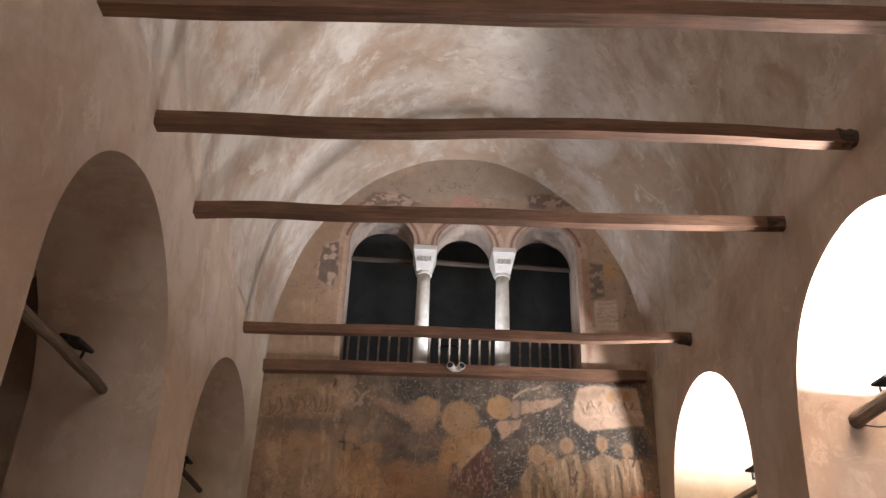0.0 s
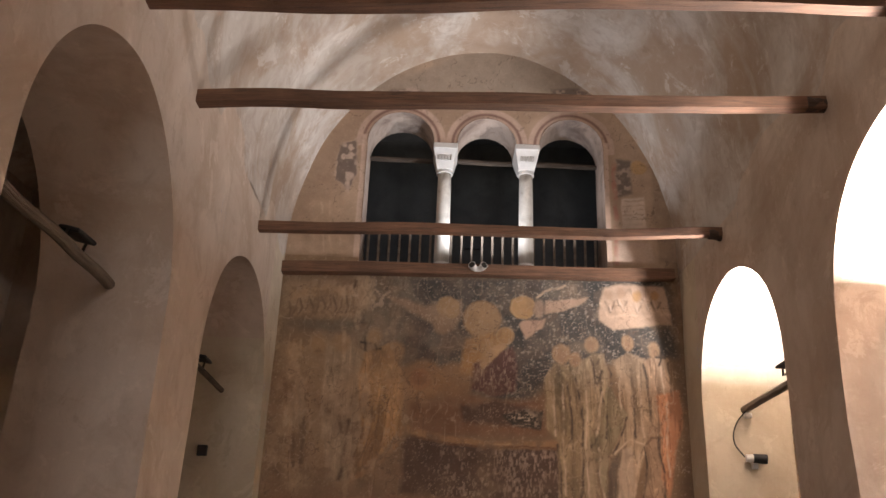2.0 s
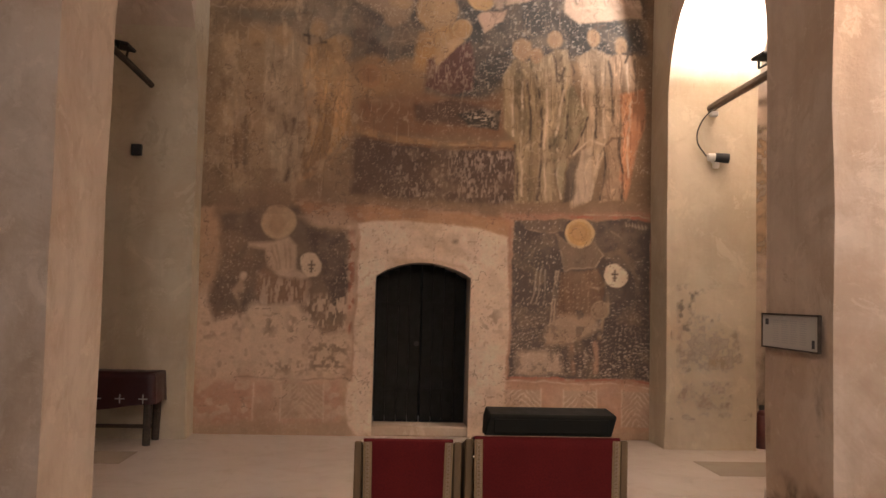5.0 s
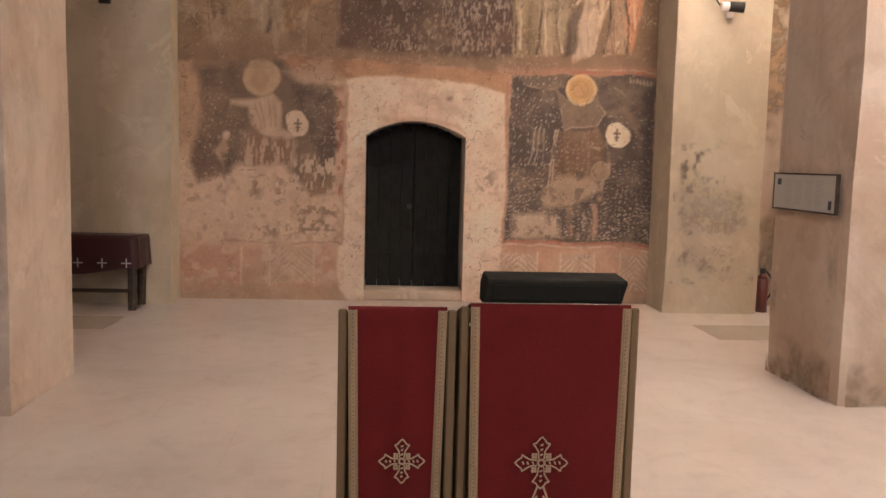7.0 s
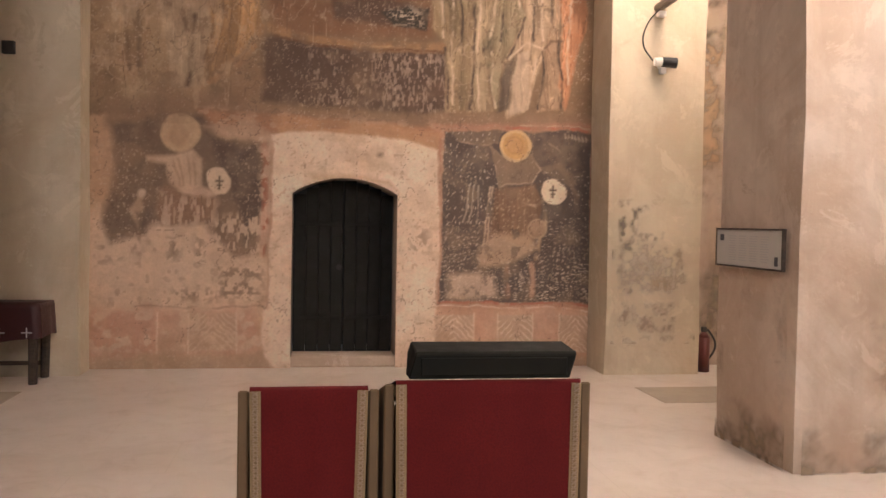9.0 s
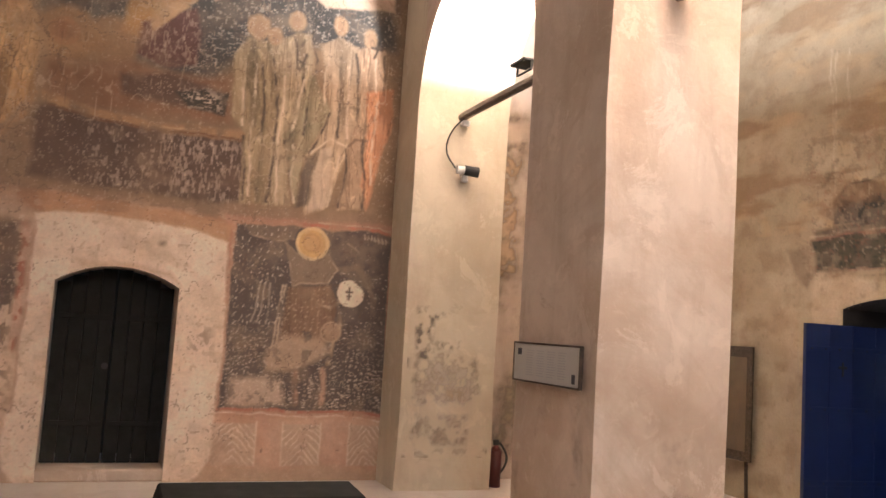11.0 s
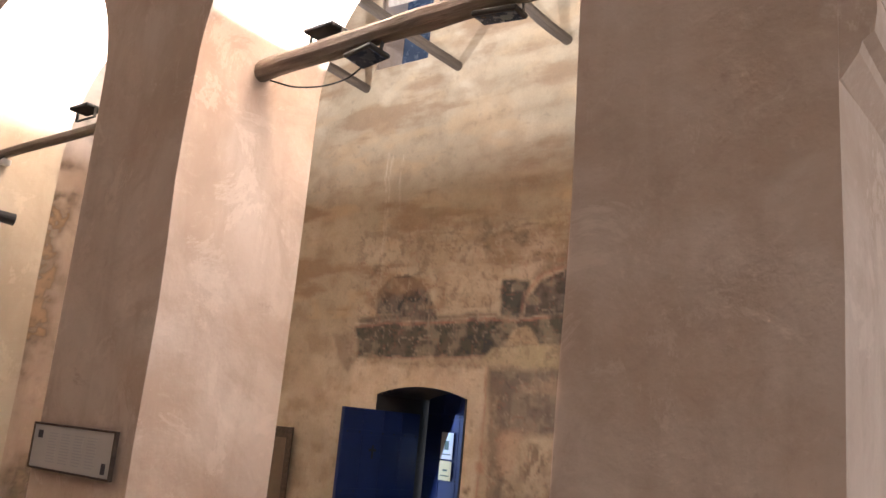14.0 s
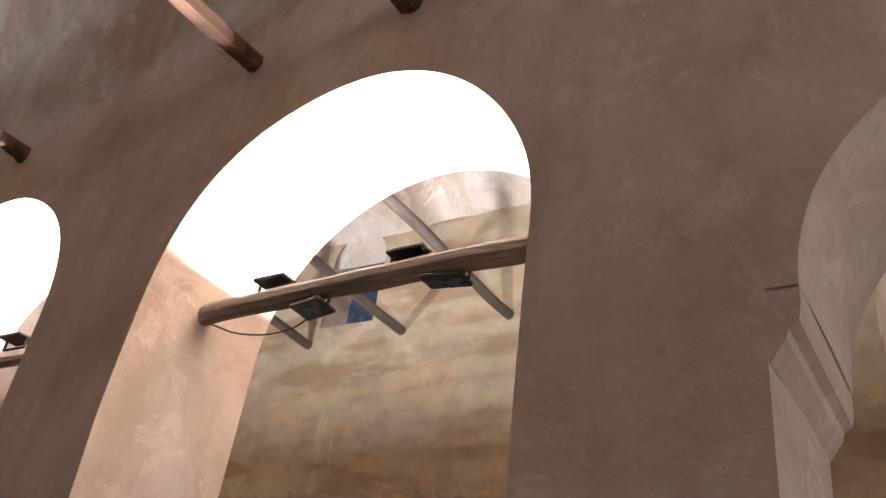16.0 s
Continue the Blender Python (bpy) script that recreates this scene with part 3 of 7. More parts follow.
    p.lay(p.oval(1.03, 5.52, 0.071, 0.106, 0.035), (0.27, 0.2, 0.145), 0.85)
    p.shape([(1.11, 5.63), (1.38, 5.67), (1.71, 5.72), (1.61, 5.62), (1.39, 5.51), (1.11, 5.45)], (0.38, 0.275, 0.195), 0.9, 0.03)
    p.stroke([(1, 5.67), (1.09, 5.77), (1.23, 5.82), (1.39, 5.89)], 0.018, (0.36, 0.28, 0.2), 0.95, 0.02)
    p.lay(p.oval(-0.57, 4.45, 0.291, 0.291, 0.08), (0.26, 0.16, 0.08), 0.8)
    p.lay(p.oval(-0.6, 4.47, 0.113, 0.113, 0.035), (0.17, 0.075, 0.04), 0.7)
    p.lay(p.ring(-0.6, 4.47, 0.121, 0.028), (0.25, 0.125, 0.06), 0.6)
    p.lay(p.oval(-0.16, 4.46, 0.255, 0.255, 0.08), (0.25, 0.155, 0.08), 0.75)
    # bier: red-brown bands over a dark speckled panel
    p.shape([(-0.83, 4.19), (0.05, 4.3), (0.49, 4.19), (1.07, 4.27), (1.11, 3.77), (0.21, 3.75), (-0.3, 3.71), (-0.66, 3.79)], (0.165, 0.092, 0.052), 0.85, 0.12)
    p.shape([(-0.04, 4.12), (0.41, 4.2), (1.02, 4.1), (1.02, 3.87), (0.49, 3.88), (0.02, 3.93)], (0.075, 0.052, 0.04), 0.85, 0.07)
    p.shape([(0.52, 4.02), (0.83, 4.09), (1.06, 4.1), (1.03, 3.85), (0.67, 3.88)], (0.038, 0.036, 0.03), 0.92, 0.035)
    p.lay(p.poly([(0.64, 4.04), (0.94, 4.07), (0.98, 3.91), (0.68, 3.9)], 0.12) * p.specks(24, 0.52, 301, 1, 2), (0.44, 0.37, 0.29), 0.8)
    p.shape([(-0.78, 3.7), (-0.23, 3.72), (0.5, 3.6), (1.27, 3.62), (1.32, 2.92), (0.45, 2.92), (-0.2, 2.93), (-0.79, 2.97)], (0.07, 0.049, 0.038), 0.93, 0.09)
    p.lay(p.poly([(-0.29, 3.55), (1.27, 3.58), (1.32, 2.92), (-0.2, 2.95)], 0.12) * p.specks(32, 0.64, 121, 1, 0.5), (0.42, 0.34, 0.27), 0.38)
    p.lay(p.poly([(0.43, 3.54), (1.27, 3.58), (1.32, 2.92), (0.52, 2.94)], 0.12) * p.specks(34, 0.6, 125, 1.6, 0.45), (0.44, 0.36, 0.29), 0.38)
    p.stroke([(-0.69, 3.79), (-0.3, 3.68), (0.07, 3.64), (0.72, 3.63), (1.23, 3.65)], 0.053, (0.265, 0.165, 0.085), 0.95, 0.05)
    p.stroke([(-0.66, 3.71), (-0.08, 3.6), (1.23, 3.61)], 0.011, (0.1, 0.05, 0.03), 0.84, 0.02)
    p.stroke([(0.28, 3.65), (0.76, 3.64)], 0.011, (0.46, 0.33, 0.2), 0.6, 0.02)
    # robed shapes on a worn ochre ground
    p.shape([(-2.48, 4.98), (-2.14, 5.05), (-1.71, 5), (-1.05, 4.8), (-0.81, 4.43), (-0.79, 3.75), (-1.14, 3.23), (-1.48, 3.08), (-2.25, 2.91), (-2.5, 3.85)], (0.285, 0.21, 0.13), 0.85, 0.2)
    p.robe([(-1.89, 4.87), (-1.62, 4.99), (-1.37, 4.66), (-1.38, 3.89), (-1.37, 3.14), (-1.76, 3.07), (-1.9, 4.24)], (0.33, 0.26, 0.175), 0.03, 0.7, 0.85, 61)
    p.robe([(-1.38, 4.8), (-1.06, 4.94), (-0.83, 4.54), (-0.8, 3.83), (-1.13, 3.38), (-1.42, 3.18), (-1.36, 3.89), (-1.44, 4.48)], (0.36, 0.225, 0.105), -0.12, 1.1, 0.88, 65)
    p.robe([(-2.42, 4.32), (-2.08, 4.39), (-2, 3.87), (-2.05, 3.2), (-2.26, 3.17), (-2.33, 3.78)], (0.25, 0.175, 0.105), 0.04, 1.6, 0.8, 71)
    p.stroke([(-2.3, 4.22), (-2.19, 3.25)], 0.020, (0.075, 0.05, 0.033), 0.9, 0.03)
    p.stroke([(-2.22, 4.3), (-2.14, 3.65)], 0.020, (0.075, 0.05, 0.033), 0.9, 0.03)
    p.stroke([(-2.12, 4.18), (-2.1, 3.29)], 0.020, (0.075, 0.05, 0.033), 0.9, 0.03)
    p.stroke([(-1.52, 3.89), (-1.59, 3.12)], 0.020, (0.075, 0.05, 0.033), 0.9, 0.03)
    p.stroke([(-1.68, 4.21), (-1.59, 3.67)], 0.020, (0.075, 0.05, 0.033), 0.9, 0.03)
    p.stroke([(-1.29, 4.59), (-1.21, 4.46), (-1.09, 4.47), (-1.02, 4.6)], 0.011, (0.4, 0.29, 0.15), 0.84, 0.02)
    p.stroke([(-1.29, 4.54), (-1.21, 4.41), (-1.08, 4.4), (-1.02, 4.55)], 0.011, (0.4, 0.29, 0.15), 0.84, 0.02)
    p.stroke([(-1.29, 4.48), (-1.21, 4.35), (-1.08, 4.33), (-1.01, 4.5)], 0.011, (0.4, 0.29, 0.15), 0.84, 0.02)
    p.stroke([(-1.3, 4.17), (-1.33, 3.82), (-1.43, 3.37)], 0.011, (0.13, 0.078, 0.04), 0.84, 0.02)
    p.stroke([(-1.2, 4.18), (-1.23, 3.83), (-1.33, 3.37)], 0.011, (0.13, 0.078, 0.04), 0.84, 0.02)
    p.stroke([(-1.1, 4.18), (-1.13, 3.83), (-1.23, 3.38)], 0.011, (0.13, 0.078, 0.04), 0.84, 0.02)
    p.stroke([(-1, 4.18), (-1.03, 3.83), (-1.13, 3.38)], 0.011, (0.13, 0.078, 0.04), 0.84, 0.02)
    p.stroke([(-0.79, 3.78), (-0.91, 3.53), (-1.1, 3.31), (-1.42, 3.14)], 0.035, (0.28, 0.175, 0.092), 0.95, 0.03)
    p.lay(p.oval(-1.25, 5.05, 0.092, 0.106, 0.06), (0.29, 0.195, 0.105), 0.75)
    p.lay(p.oval(-0.98, 4.81, 0.142, 0.163, 0.06), (0.29, 0.195, 0.105), 0.75)
    p.lay(p.oval(-1.71, 4.92, 0.113, 0.130, 0.06), (0.29, 0.195, 0.105), 0.75)
    p.lay(p.oval(-2.03, 4.88, 0.106, 0.122, 0.06), (0.29, 0.195, 0.105), 0.75)
    p.lay(p.oval(-2.31, 4.81, 0.113, 0.130, 0.06), (0.29, 0.195, 0.105), 0.75)
    p.robe([(1.08, 4.54), (1.21, 4.77), (1.48, 4.75), (1.6, 4.29), (1.52, 2.96), (1.28, 2.92), (1.27, 3.68), (1.11, 3.87)], (0.235, 0.185, 0.11), 0.02, 1.3, 0.92, 77)
    p.robe([(1.46, 4.72), (1.75, 4.9), (1.89, 4.91), (1.97, 4.47), (1.71, 3.7), (1.81, 2.97), (1.53, 2.93), (1.58, 4.01)], (0.275, 0.22, 0.14), 0.03, 1.3, 0.92, 81)
    p.robe([(1.96, 4.47), (2.2, 4.1), (1.94, 3.6), (1.87, 2.97), (1.68, 3.7)], (0.205, 0.175, 0.11), -0.1, 1.3, 0.9, 85)
    p.robe([(2.02, 4.82), (2.21, 4.96), (2.45, 4.87), (2.54, 4.04), (2.42, 3.69), (2.19, 2.97), (1.97, 2.86), (1.94, 3.57), (2.2, 4.1)], (0.33, 0.255, 0.17), 0.02, 1.3, 0.93, 89)
    p.robe([(2.45, 4.82), (2.58, 4.92), (2.77, 4.88), (2.83, 4.34), (2.6, 3.82), (2.63, 3.01), (2.34, 2.96), (2.44, 3.7), (2.54, 4.04)], (0.32, 0.23, 0.15), 0.04, 1.3, 0.92, 93)
    p.shape([(2.08, 3.64), (2.23, 3.69), (2.25, 3), (2, 2.9)], (0.46, 0.38, 0.29), 0.45, 0.03)
    p.shape([(1.95, 3.53), (2.07, 3.64), (2.01, 2.99), (1.87, 2.94)], (0.06, 0.05, 0.042), 0.75, 0.04)
    p.robe([(2.6, 4.36), (2.92, 4.45), (2.92, 4.06), (2.8, 3.53), (2.68, 3), (2.6, 3.27), (2.65, 3.82)], (0.43, 0.215, 0.115), -0.12, 1.3, 0.93, 97)
    p.stroke([(1.26, 3.65), (1.3, 3.31), (1.31, 2.97)], 0.015, (0.062, 0.048, 0.036), 0.95, 0.02)
    p.stroke([(1.5, 4.6), (1.55, 4.3), (1.58, 4.01)], 0.015, (0.062, 0.048, 0.036), 0.95, 0.02)
    p.stroke([(1.59, 4.01), (1.59, 3.49), (1.56, 2.98)], 0.015, (0.062, 0.048, 0.036), 0.95, 0.02)
    p.stroke([(1.72, 4.84), (1.77, 4.67), (1.79, 4.5)], 0.015, (0.062, 0.048, 0.036), 0.95, 0.02)
    p.stroke([(1.7, 3.67), (1.78, 3.35), (1.84, 3.04)], 0.015, (0.062, 0.048, 0.036), 0.95, 0.02)
    p.stroke([(1.96, 4.73), (1.99, 4.62), (1.99, 4.5)], 0.015, (0.062, 0.048, 0.036), 0.95, 0.02)
    p.stroke([(2.18, 4.06), (2.09, 3.83), (1.97, 3.6)], 0.015, (0.062, 0.048, 0.036), 0.95, 0.02)
    p.stroke([(2.44, 4.79), (2.49, 4.43), (2.51, 4.07)], 0.015, (0.062, 0.048, 0.036), 0.95, 0.02)
    p.stroke([(2.41, 3.67), (2.4, 3.33), (2.35, 3)], 0.015, (0.062, 0.048, 0.036), 0.95, 0.02)
    p.stroke([(2.6, 3.82), (2.63, 3.42), (2.63, 3.02)], 0.015, (0.062, 0.048, 0.036), 0.95, 0.02)
    p.stroke([(2.77, 4.81), (2.8, 4.59), (2.81, 4.38)], 0.015, (0.062, 0.048, 0.036), 0.95, 0.02)
    p.stroke([(1.85, 4.5), (1.89, 4.14), (1.89, 3.79)], 0.015, (0.062, 0.048, 0.036), 0.95, 0.02)
    p.stroke([(2.25, 4.71), (2.29, 4.26), (2.3, 3.81)], 0.015, (0.062, 0.048, 0.036), 0.95, 0.02)
    p.stroke([(1.38, 4.52), (1.43, 4.11), (1.45, 3.7)], 0.015, (0.062, 0.048, 0.036), 0.95, 0.02)
    p.stroke([(1.32, 4.47), (1.33, 3.73), (1.37, 3)], 0.012, (0.5, 0.41, 0.3), 0.84, 0.02)
    p.stroke([(1.65, 4.38), (1.63, 3.68), (1.65, 2.99)], 0.012, (0.5, 0.41, 0.3), 0.84, 0.02)
    p.stroke([(1.88, 4.39), (1.8, 4.09), (1.76, 3.79)], 0.012, (0.5, 0.41, 0.3), 0.84, 0.02)
    p.stroke([(2.12, 4.78), (2.1, 4.46), (2.11, 4.14)], 0.012, (0.5, 0.41, 0.3), 0.84, 0.02)
    p.stroke([(2.36, 4.71), (2.37, 4.26), (2.41, 3.81)], 0.012, (0.5, 0.41, 0.3), 0.84, 0.02)
    p.stroke([(2.32, 3.59), (2.26, 3.29), (2.23, 3)], 0.012, (0.5, 0.41, 0.3), 0.84, 0.02)
    p.stroke([(2.68, 4.76), (2.68, 4.58), (2.71, 4.39)], 0.012, (0.5, 0.41, 0.3), 0.84, 0.02)
    p.stroke([(2.74, 4.28), (2.71, 3.79), (2.71, 3.31)], 0.012, (0.5, 0.41, 0.3), 0.84, 0.02)
    p.stroke([(1.79, 3.64), (1.8, 3.33), (1.85, 3.01)], 0.012, (0.5, 0.41, 0.3), 0.84, 0.02)
    p.stroke([(1.2, 4.5), (1.2, 4.13), (1.23, 3.77)], 0.012, (0.5, 0.41, 0.3), 0.84, 0.02)
    p.stroke([(1.98, 3.6), (2.21, 3.78), (2.44, 3.7)], 0.013, (0.48, 0.39, 0.28), 0.84, 0.02)
    p.stroke([(2.42, 3.69), (2.51, 3.8), (2.65, 3.82)], 0.013, (0.12, 0.08, 0.055), 0.84, 0.02)
    p.lay(p.oval(1.74, 5.04, 0.092, 0.111, 0.035), (0.3, 0.205, 0.12), 0.9)
    p.lay(p.oval(1.74, 5.01, 0.046, 0.065, 0.035), (0.22, 0.14, 0.085), 0.6)
    p.lay(p.oval(2.22, 5.09, 0.085, 0.102, 0.035), (0.3, 0.205, 0.12), 0.9)
    p.lay(p.oval(2.22, 5.06, 0.043, 0.060, 0.035), (0.22, 0.14, 0.085), 0.6)
    p.lay(p.oval(2.58, 5, 0.085, 0.102, 0.035), (0.3, 0.205, 0.12), 0.9)
    p.lay(p.oval(2.58, 4.98, 0.043, 0.060, 0.035), (0.22, 0.14, 0.085), 0.6)
    p.lay(p.oval(1.33, 4.91, 0.121, 0.145, 0.035), (0.3, 0.205, 0.12), 0.9)
    p.lay(p.oval(1.33, 4.89, 0.060, 0.084, 0.035), (0.22, 0.14, 0.085), 0.6)
    p.lay(p.oval(1.51, 4.83, 0.085, 0.102, 0.035), (0.3, 0.205, 0.12), 0.9)
    p.lay(p.oval(1.51, 4.8, 0.043, 0.060, 0.035), (0.22, 0.14, 0.085), 0.6)
    p.stroke([(1.92, 4.97), (1.81, 4.77)], 0.016, (0.035, 0.028, 0.022), 0.95, 0.02)
    p.stroke([(1.8, 4.92), (1.93, 4.86)], 0.016, (0.035, 0.028, 0.022), 0.95, 0.02)
    p.stroke([(2.69, 4.98), (2.65, 4.78)], 0.016, (0.035, 0.028, 0.022), 0.95, 0.02)
    p.stroke([(2.61, 4.9), (2.73, 4.89)], 0.016, (0.035, 0.028, 0.022), 0.95, 0.02)
    p.stroke([(1.87, 4.67), (1.81, 4.47)], 0.016, (0.035, 0.028, 0.022), 0.95, 0.02)
    p.stroke([(1.78, 4.6), (1.9, 4.57)], 0.016, (0.035, 0.028, 0.022), 0.95, 0.02)
    p.stroke([(-1.37, 5.04), (-1.37, 4.84)], 0.016, (0.035, 0.028, 0.022), 0.95, 0.02)
    p.stroke([(-1.43, 4.96), (-1.31, 4.95)], 0.016, (0.035, 0.028, 0.022), 0.95, 0.02)
    p.stroke([(-1.24, 4.94), (-1.18, 4.75)], 0.016, (0.035, 0.028, 0.022), 0.95, 0.02)
    p.stroke([(-1.27, 4.84), (-1.15, 4.88)], 0.016, (0.035, 0.028, 0.022), 0.95, 0.02)
    # worn border below the scene
    p.shape([(-2.46, 2.92), (-1.48, 3.08), (-0.63, 2.9), (0.37, 2.89), (3, 2.93), (3, 2.77), (1.28, 2.68), (-0.62, 2.58), (-1.4, 2.67), (-2.44, 2.63)], (0.195, 0.135, 0.088), 0.8, 0.1)
    p.shape([(-1.47, 2.86), (-0.62, 2.83), (0.38, 2.78), (1.28, 2.75), (1.25, 2.65), (0.24, 2.66), (-0.62, 2.62), (-1.4, 2.67)], (0.3, 0.165, 0.095), 0.8, 0.07)
    p.lay(p.poly([(-1.48, 2.88), (1.28, 2.79), (1.28, 2.63), (-1.39, 2.64)], 0.12) * p.specks(9, 0.5, 311, 1, 2), (0.4, 0.29, 0.2), 0.6)
    # pale plaster under the washed-away panel, dark paint above
    p.lay(p.box(-2.75, -0.72, 0.6, 1.75, 0.3), (0.475, 0.375, 0.28), 0.93)
    p.shape([(-2.37, 2.66), (-1.86, 2.78), (-1.42, 2.8), (-1.25, 2.56), (-0.71, 2.52), (-0.7, 1.29), (-1.08, 1.26), (-1.28, 1.48), (-1.42, 1.62), (-1.95, 1.6), (-2.06, 1.5), (-2.39, 1.37), (-2.48, 1.59), (-2.33, 2.19)], (0.112, 0.083, 0.06), 0.92, 0.09)
    ink = p.poly([(-2.37, 2.66), (-1.86, 2.78), (-1.42, 2.8), (-1.25, 2.56), (-0.71, 2.52), (-0.7, 1.29), (-1.08, 1.26), (-1.28, 1.48), (-1.42, 1.62), (-1.95, 1.6), (-2.06, 1.5), (-2.39, 1.37), (-2.48, 1.59), (-2.33, 2.19)], 0.1)
    p.lay(ink * np.clip((field(x, z, 3.0, 871, 5) - 0.47) * 5, 0, 1), (0.19, 0.14, 0.098), 0.65)
    p.shape([(-1.31, 2.5), (-0.8, 2.49), (-0.77, 1.75), (-0.96, 1.4), (-1.08, 2.03), (-1.25, 2.31)], (0.066, 0.052, 0.044), 0.8, 0.1)
    p.shape([(-1.42, 2.67), (-0.86, 2.75), (-0.71, 2.61), (-0.97, 2.56), (-1.31, 2.58)], (0.33, 0.245, 0.175), 0.75, 0.08)
    p.lay(p.oval(-2.2, 2.33, 0.153, 0.147, 0.035), (0.2, 0.142, 0.095), 0.75)
    p.lay(p.oval(-1.66, 2.6, 0.206, 0.212, 0.035), (0.4, 0.3, 0.19), 0.88)
    p.lay(p.ring(-1.66, 2.6, 0.200, 0.012), (0.4, 0.3, 0.19), 0.4)
    p.lay(p.oval(-1.67, 2.58, 0.100, 0.135, 0.035), (0.285, 0.2, 0.125), 0.6)
    p.shape([(-2.01, 2.34), (-1.84, 2.33), (-1.7, 2.36), (-1.53, 2.41), (-1.42, 2.3), (-1.43, 2.02), (-1.63, 1.95), (-1.78, 2.06), (-1.82, 2.25), (-2, 2.28)], (0.43, 0.33, 0.235), 0.9, 0.05)
    p.shape([(-1.7, 1.98), (-1.42, 2.02), (-1.25, 1.94), (-1.42, 1.87)], (0.43, 0.33, 0.24), 0.85, 0.05)
    p.shape([(-1.82, 2.02), (-1.64, 1.94), (-1.28, 1.88), (-1.3, 1.68), (-1.84, 1.58), (-1.92, 1.78)], (0.205, 0.135, 0.09), 0.85, 0.06)
    p.lay(p.poly([(-1.87, 1.95), (-1.28, 1.88), (-1.28, 1.59), (-1.9, 1.55)], 0.12) * p.specks(20, 0.5, 151, 1.6, 0.35), (0.42, 0.33, 0.245), 0.7)
    p.stroke([(-1.73, 2.3), (-1.67, 2.04)], 0.009, (0.22, 0.155, 0.1), 0.6, 0.02)
    p.stroke([(-1.67, 2.31), (-1.63, 2.04)], 0.009, (0.22, 0.155, 0.1), 0.6, 0.02)
    p.stroke([(-1.57, 2.31), (-1.56, 2.04)], 0.009, (0.22, 0.155, 0.1), 0.6, 0.02)
    p.stroke([(-1.52, 2.31), (-1.5, 2.04)], 0.009, (0.22, 0.155, 0.1), 0.6, 0.02)
    p.lay(p.oval(-2.07, 1.91, 0.044, 0.044, 0.035), (0.5, 0.41, 0.31), 0.9)
    p.shape([(-2.19, 1.74), (-2.08, 1.91), (-2.03, 1.72), (-2.08, 1.51)], (0.36, 0.275, 0.19), 0.75, 0.04)
    p.shape([(-2.12, 1.71), (-2.01, 1.77), (-2.02, 1.47), (-2.09, 1.47)], (0.09, 0.068, 0.05), 0.7, 0.05)
    p.lay(p.oval(-1.24, 2.07, 0.132, 0.130, 0.02), (0.5, 0.41, 0.3), 0.9)
    p.lay(p.cross(-1.24, 2.06, 0.075), (0.055, 0.04, 0.03), 0.9)
    p.lay(p.poly([(-1.33, 1.65), (-0.76, 1.75), (-0.76, 1.25), (-1.28, 1.27)], 0.12) * p.specks(22, 0.5, 153, 1.4, 0.5), (0.44, 0.35, 0.26), 0.8)
    p.lay(p.poly([(-2.48, 1.48), (-2.04, 1.52), (-2.04, 1.32), (-2.54, 1.14)], 0.12) * p.specks(12, 0.52, 155, 1, 1), (0.2, 0.145, 0.1), 0.7)
    p.lay(p.poly([(-1.78, 1.44), (-1.67, 1.44), (-1.67, 1.21), (-1.8, 1.21)], 0.12) * p.specks(19, 0.5, 467, 1, 1), (0.155, 0.115, 0.08), 0.75)
    p.lay(p.poly([(-1.5, 1.47), (-1.4, 1.47), (-1.4, 1.21), (-1.49, 1.21)], 0.12) * p.specks(19, 0.5, 569, 1, 1), (0.155, 0.115, 0.08), 0.75)
    p.lay(p.poly([(-1.73, 0.89), (-1.27, 0.88), (-1.27, 0.76), (-1.73, 0.76)], 0.12) * p.specks(19, 0.5, 487, 1, 1), (0.155, 0.115, 0.08), 0.75)
    p.lay(p.poly([(-1.25, 1.13), (-0.76, 1.17), (-0.76, 0.76), (-1.25, 0.75)], 0.12) * p.specks(19, 0.5, 657, 1, 1), (0.155, 0.115, 0.08), 0.75)
    p.lay(p.poly([(-2.59, 1.53), (-0.7, 1.29), (-0.7, 0.67), (-2.6, 0.65)], 0.12) * p.specks(13, 0.68, 161, 1, 1), (0.27, 0.2, 0.14), 0.5)
    p.stroke([(-0.75, 2.5), (-0.75, 1.92), (-0.75, 1.28)], 0.032, (0.29, 0.115, 0.07), 0.75, 0.04)
    p.lay(p.poly([(-0.8, 2.46), (-0.7, 2.47), (-0.7, 0.88), (-0.79, 0.87)], 0.12) * p.specks(14, 0.5, 163, 1, 1), (0.44, 0.34, 0.25), 0.8)
    # dark panel with rows of pale dashes
    p.shape([(1.14, 2.78), (3.14, 2.86), (3.23, 0.66), (1.17, 0.66)], (0.3, 0.17, 0.115), 0.7, 0.05)
    p.shape([(1.25, 2.7), (2.99, 2.77), (3.05, 0.75), (1.24, 0.75)], (0.064, 0.057, 0.051), 0.96, 0.02)
    panel = p.poly([(1.25, 2.7), (2.99, 2.77), (3.05, 0.75), (1.24, 0.75)], 0.03)
    p.lay(panel * np.clip((n2 - 0.52) * 6, 0, 1), (0.12, 0.097, 0.076), 0.65)
    p.shape([(1.31, 2.7), (1.94, 2.73), (1.89, 2.58), (1.64, 2.55), (1.4, 2.6)], (0.145, 0.112, 0.082), 0.85, 0.03)
    p.stroke([(1.4, 2.6), (1.64, 2.55), (1.89, 2.58)], 0.006, (0.36, 0.28, 0.2), 0.7, 0.02)
    low = np.clip((1.75 - z) / 0.75, 0, 1)
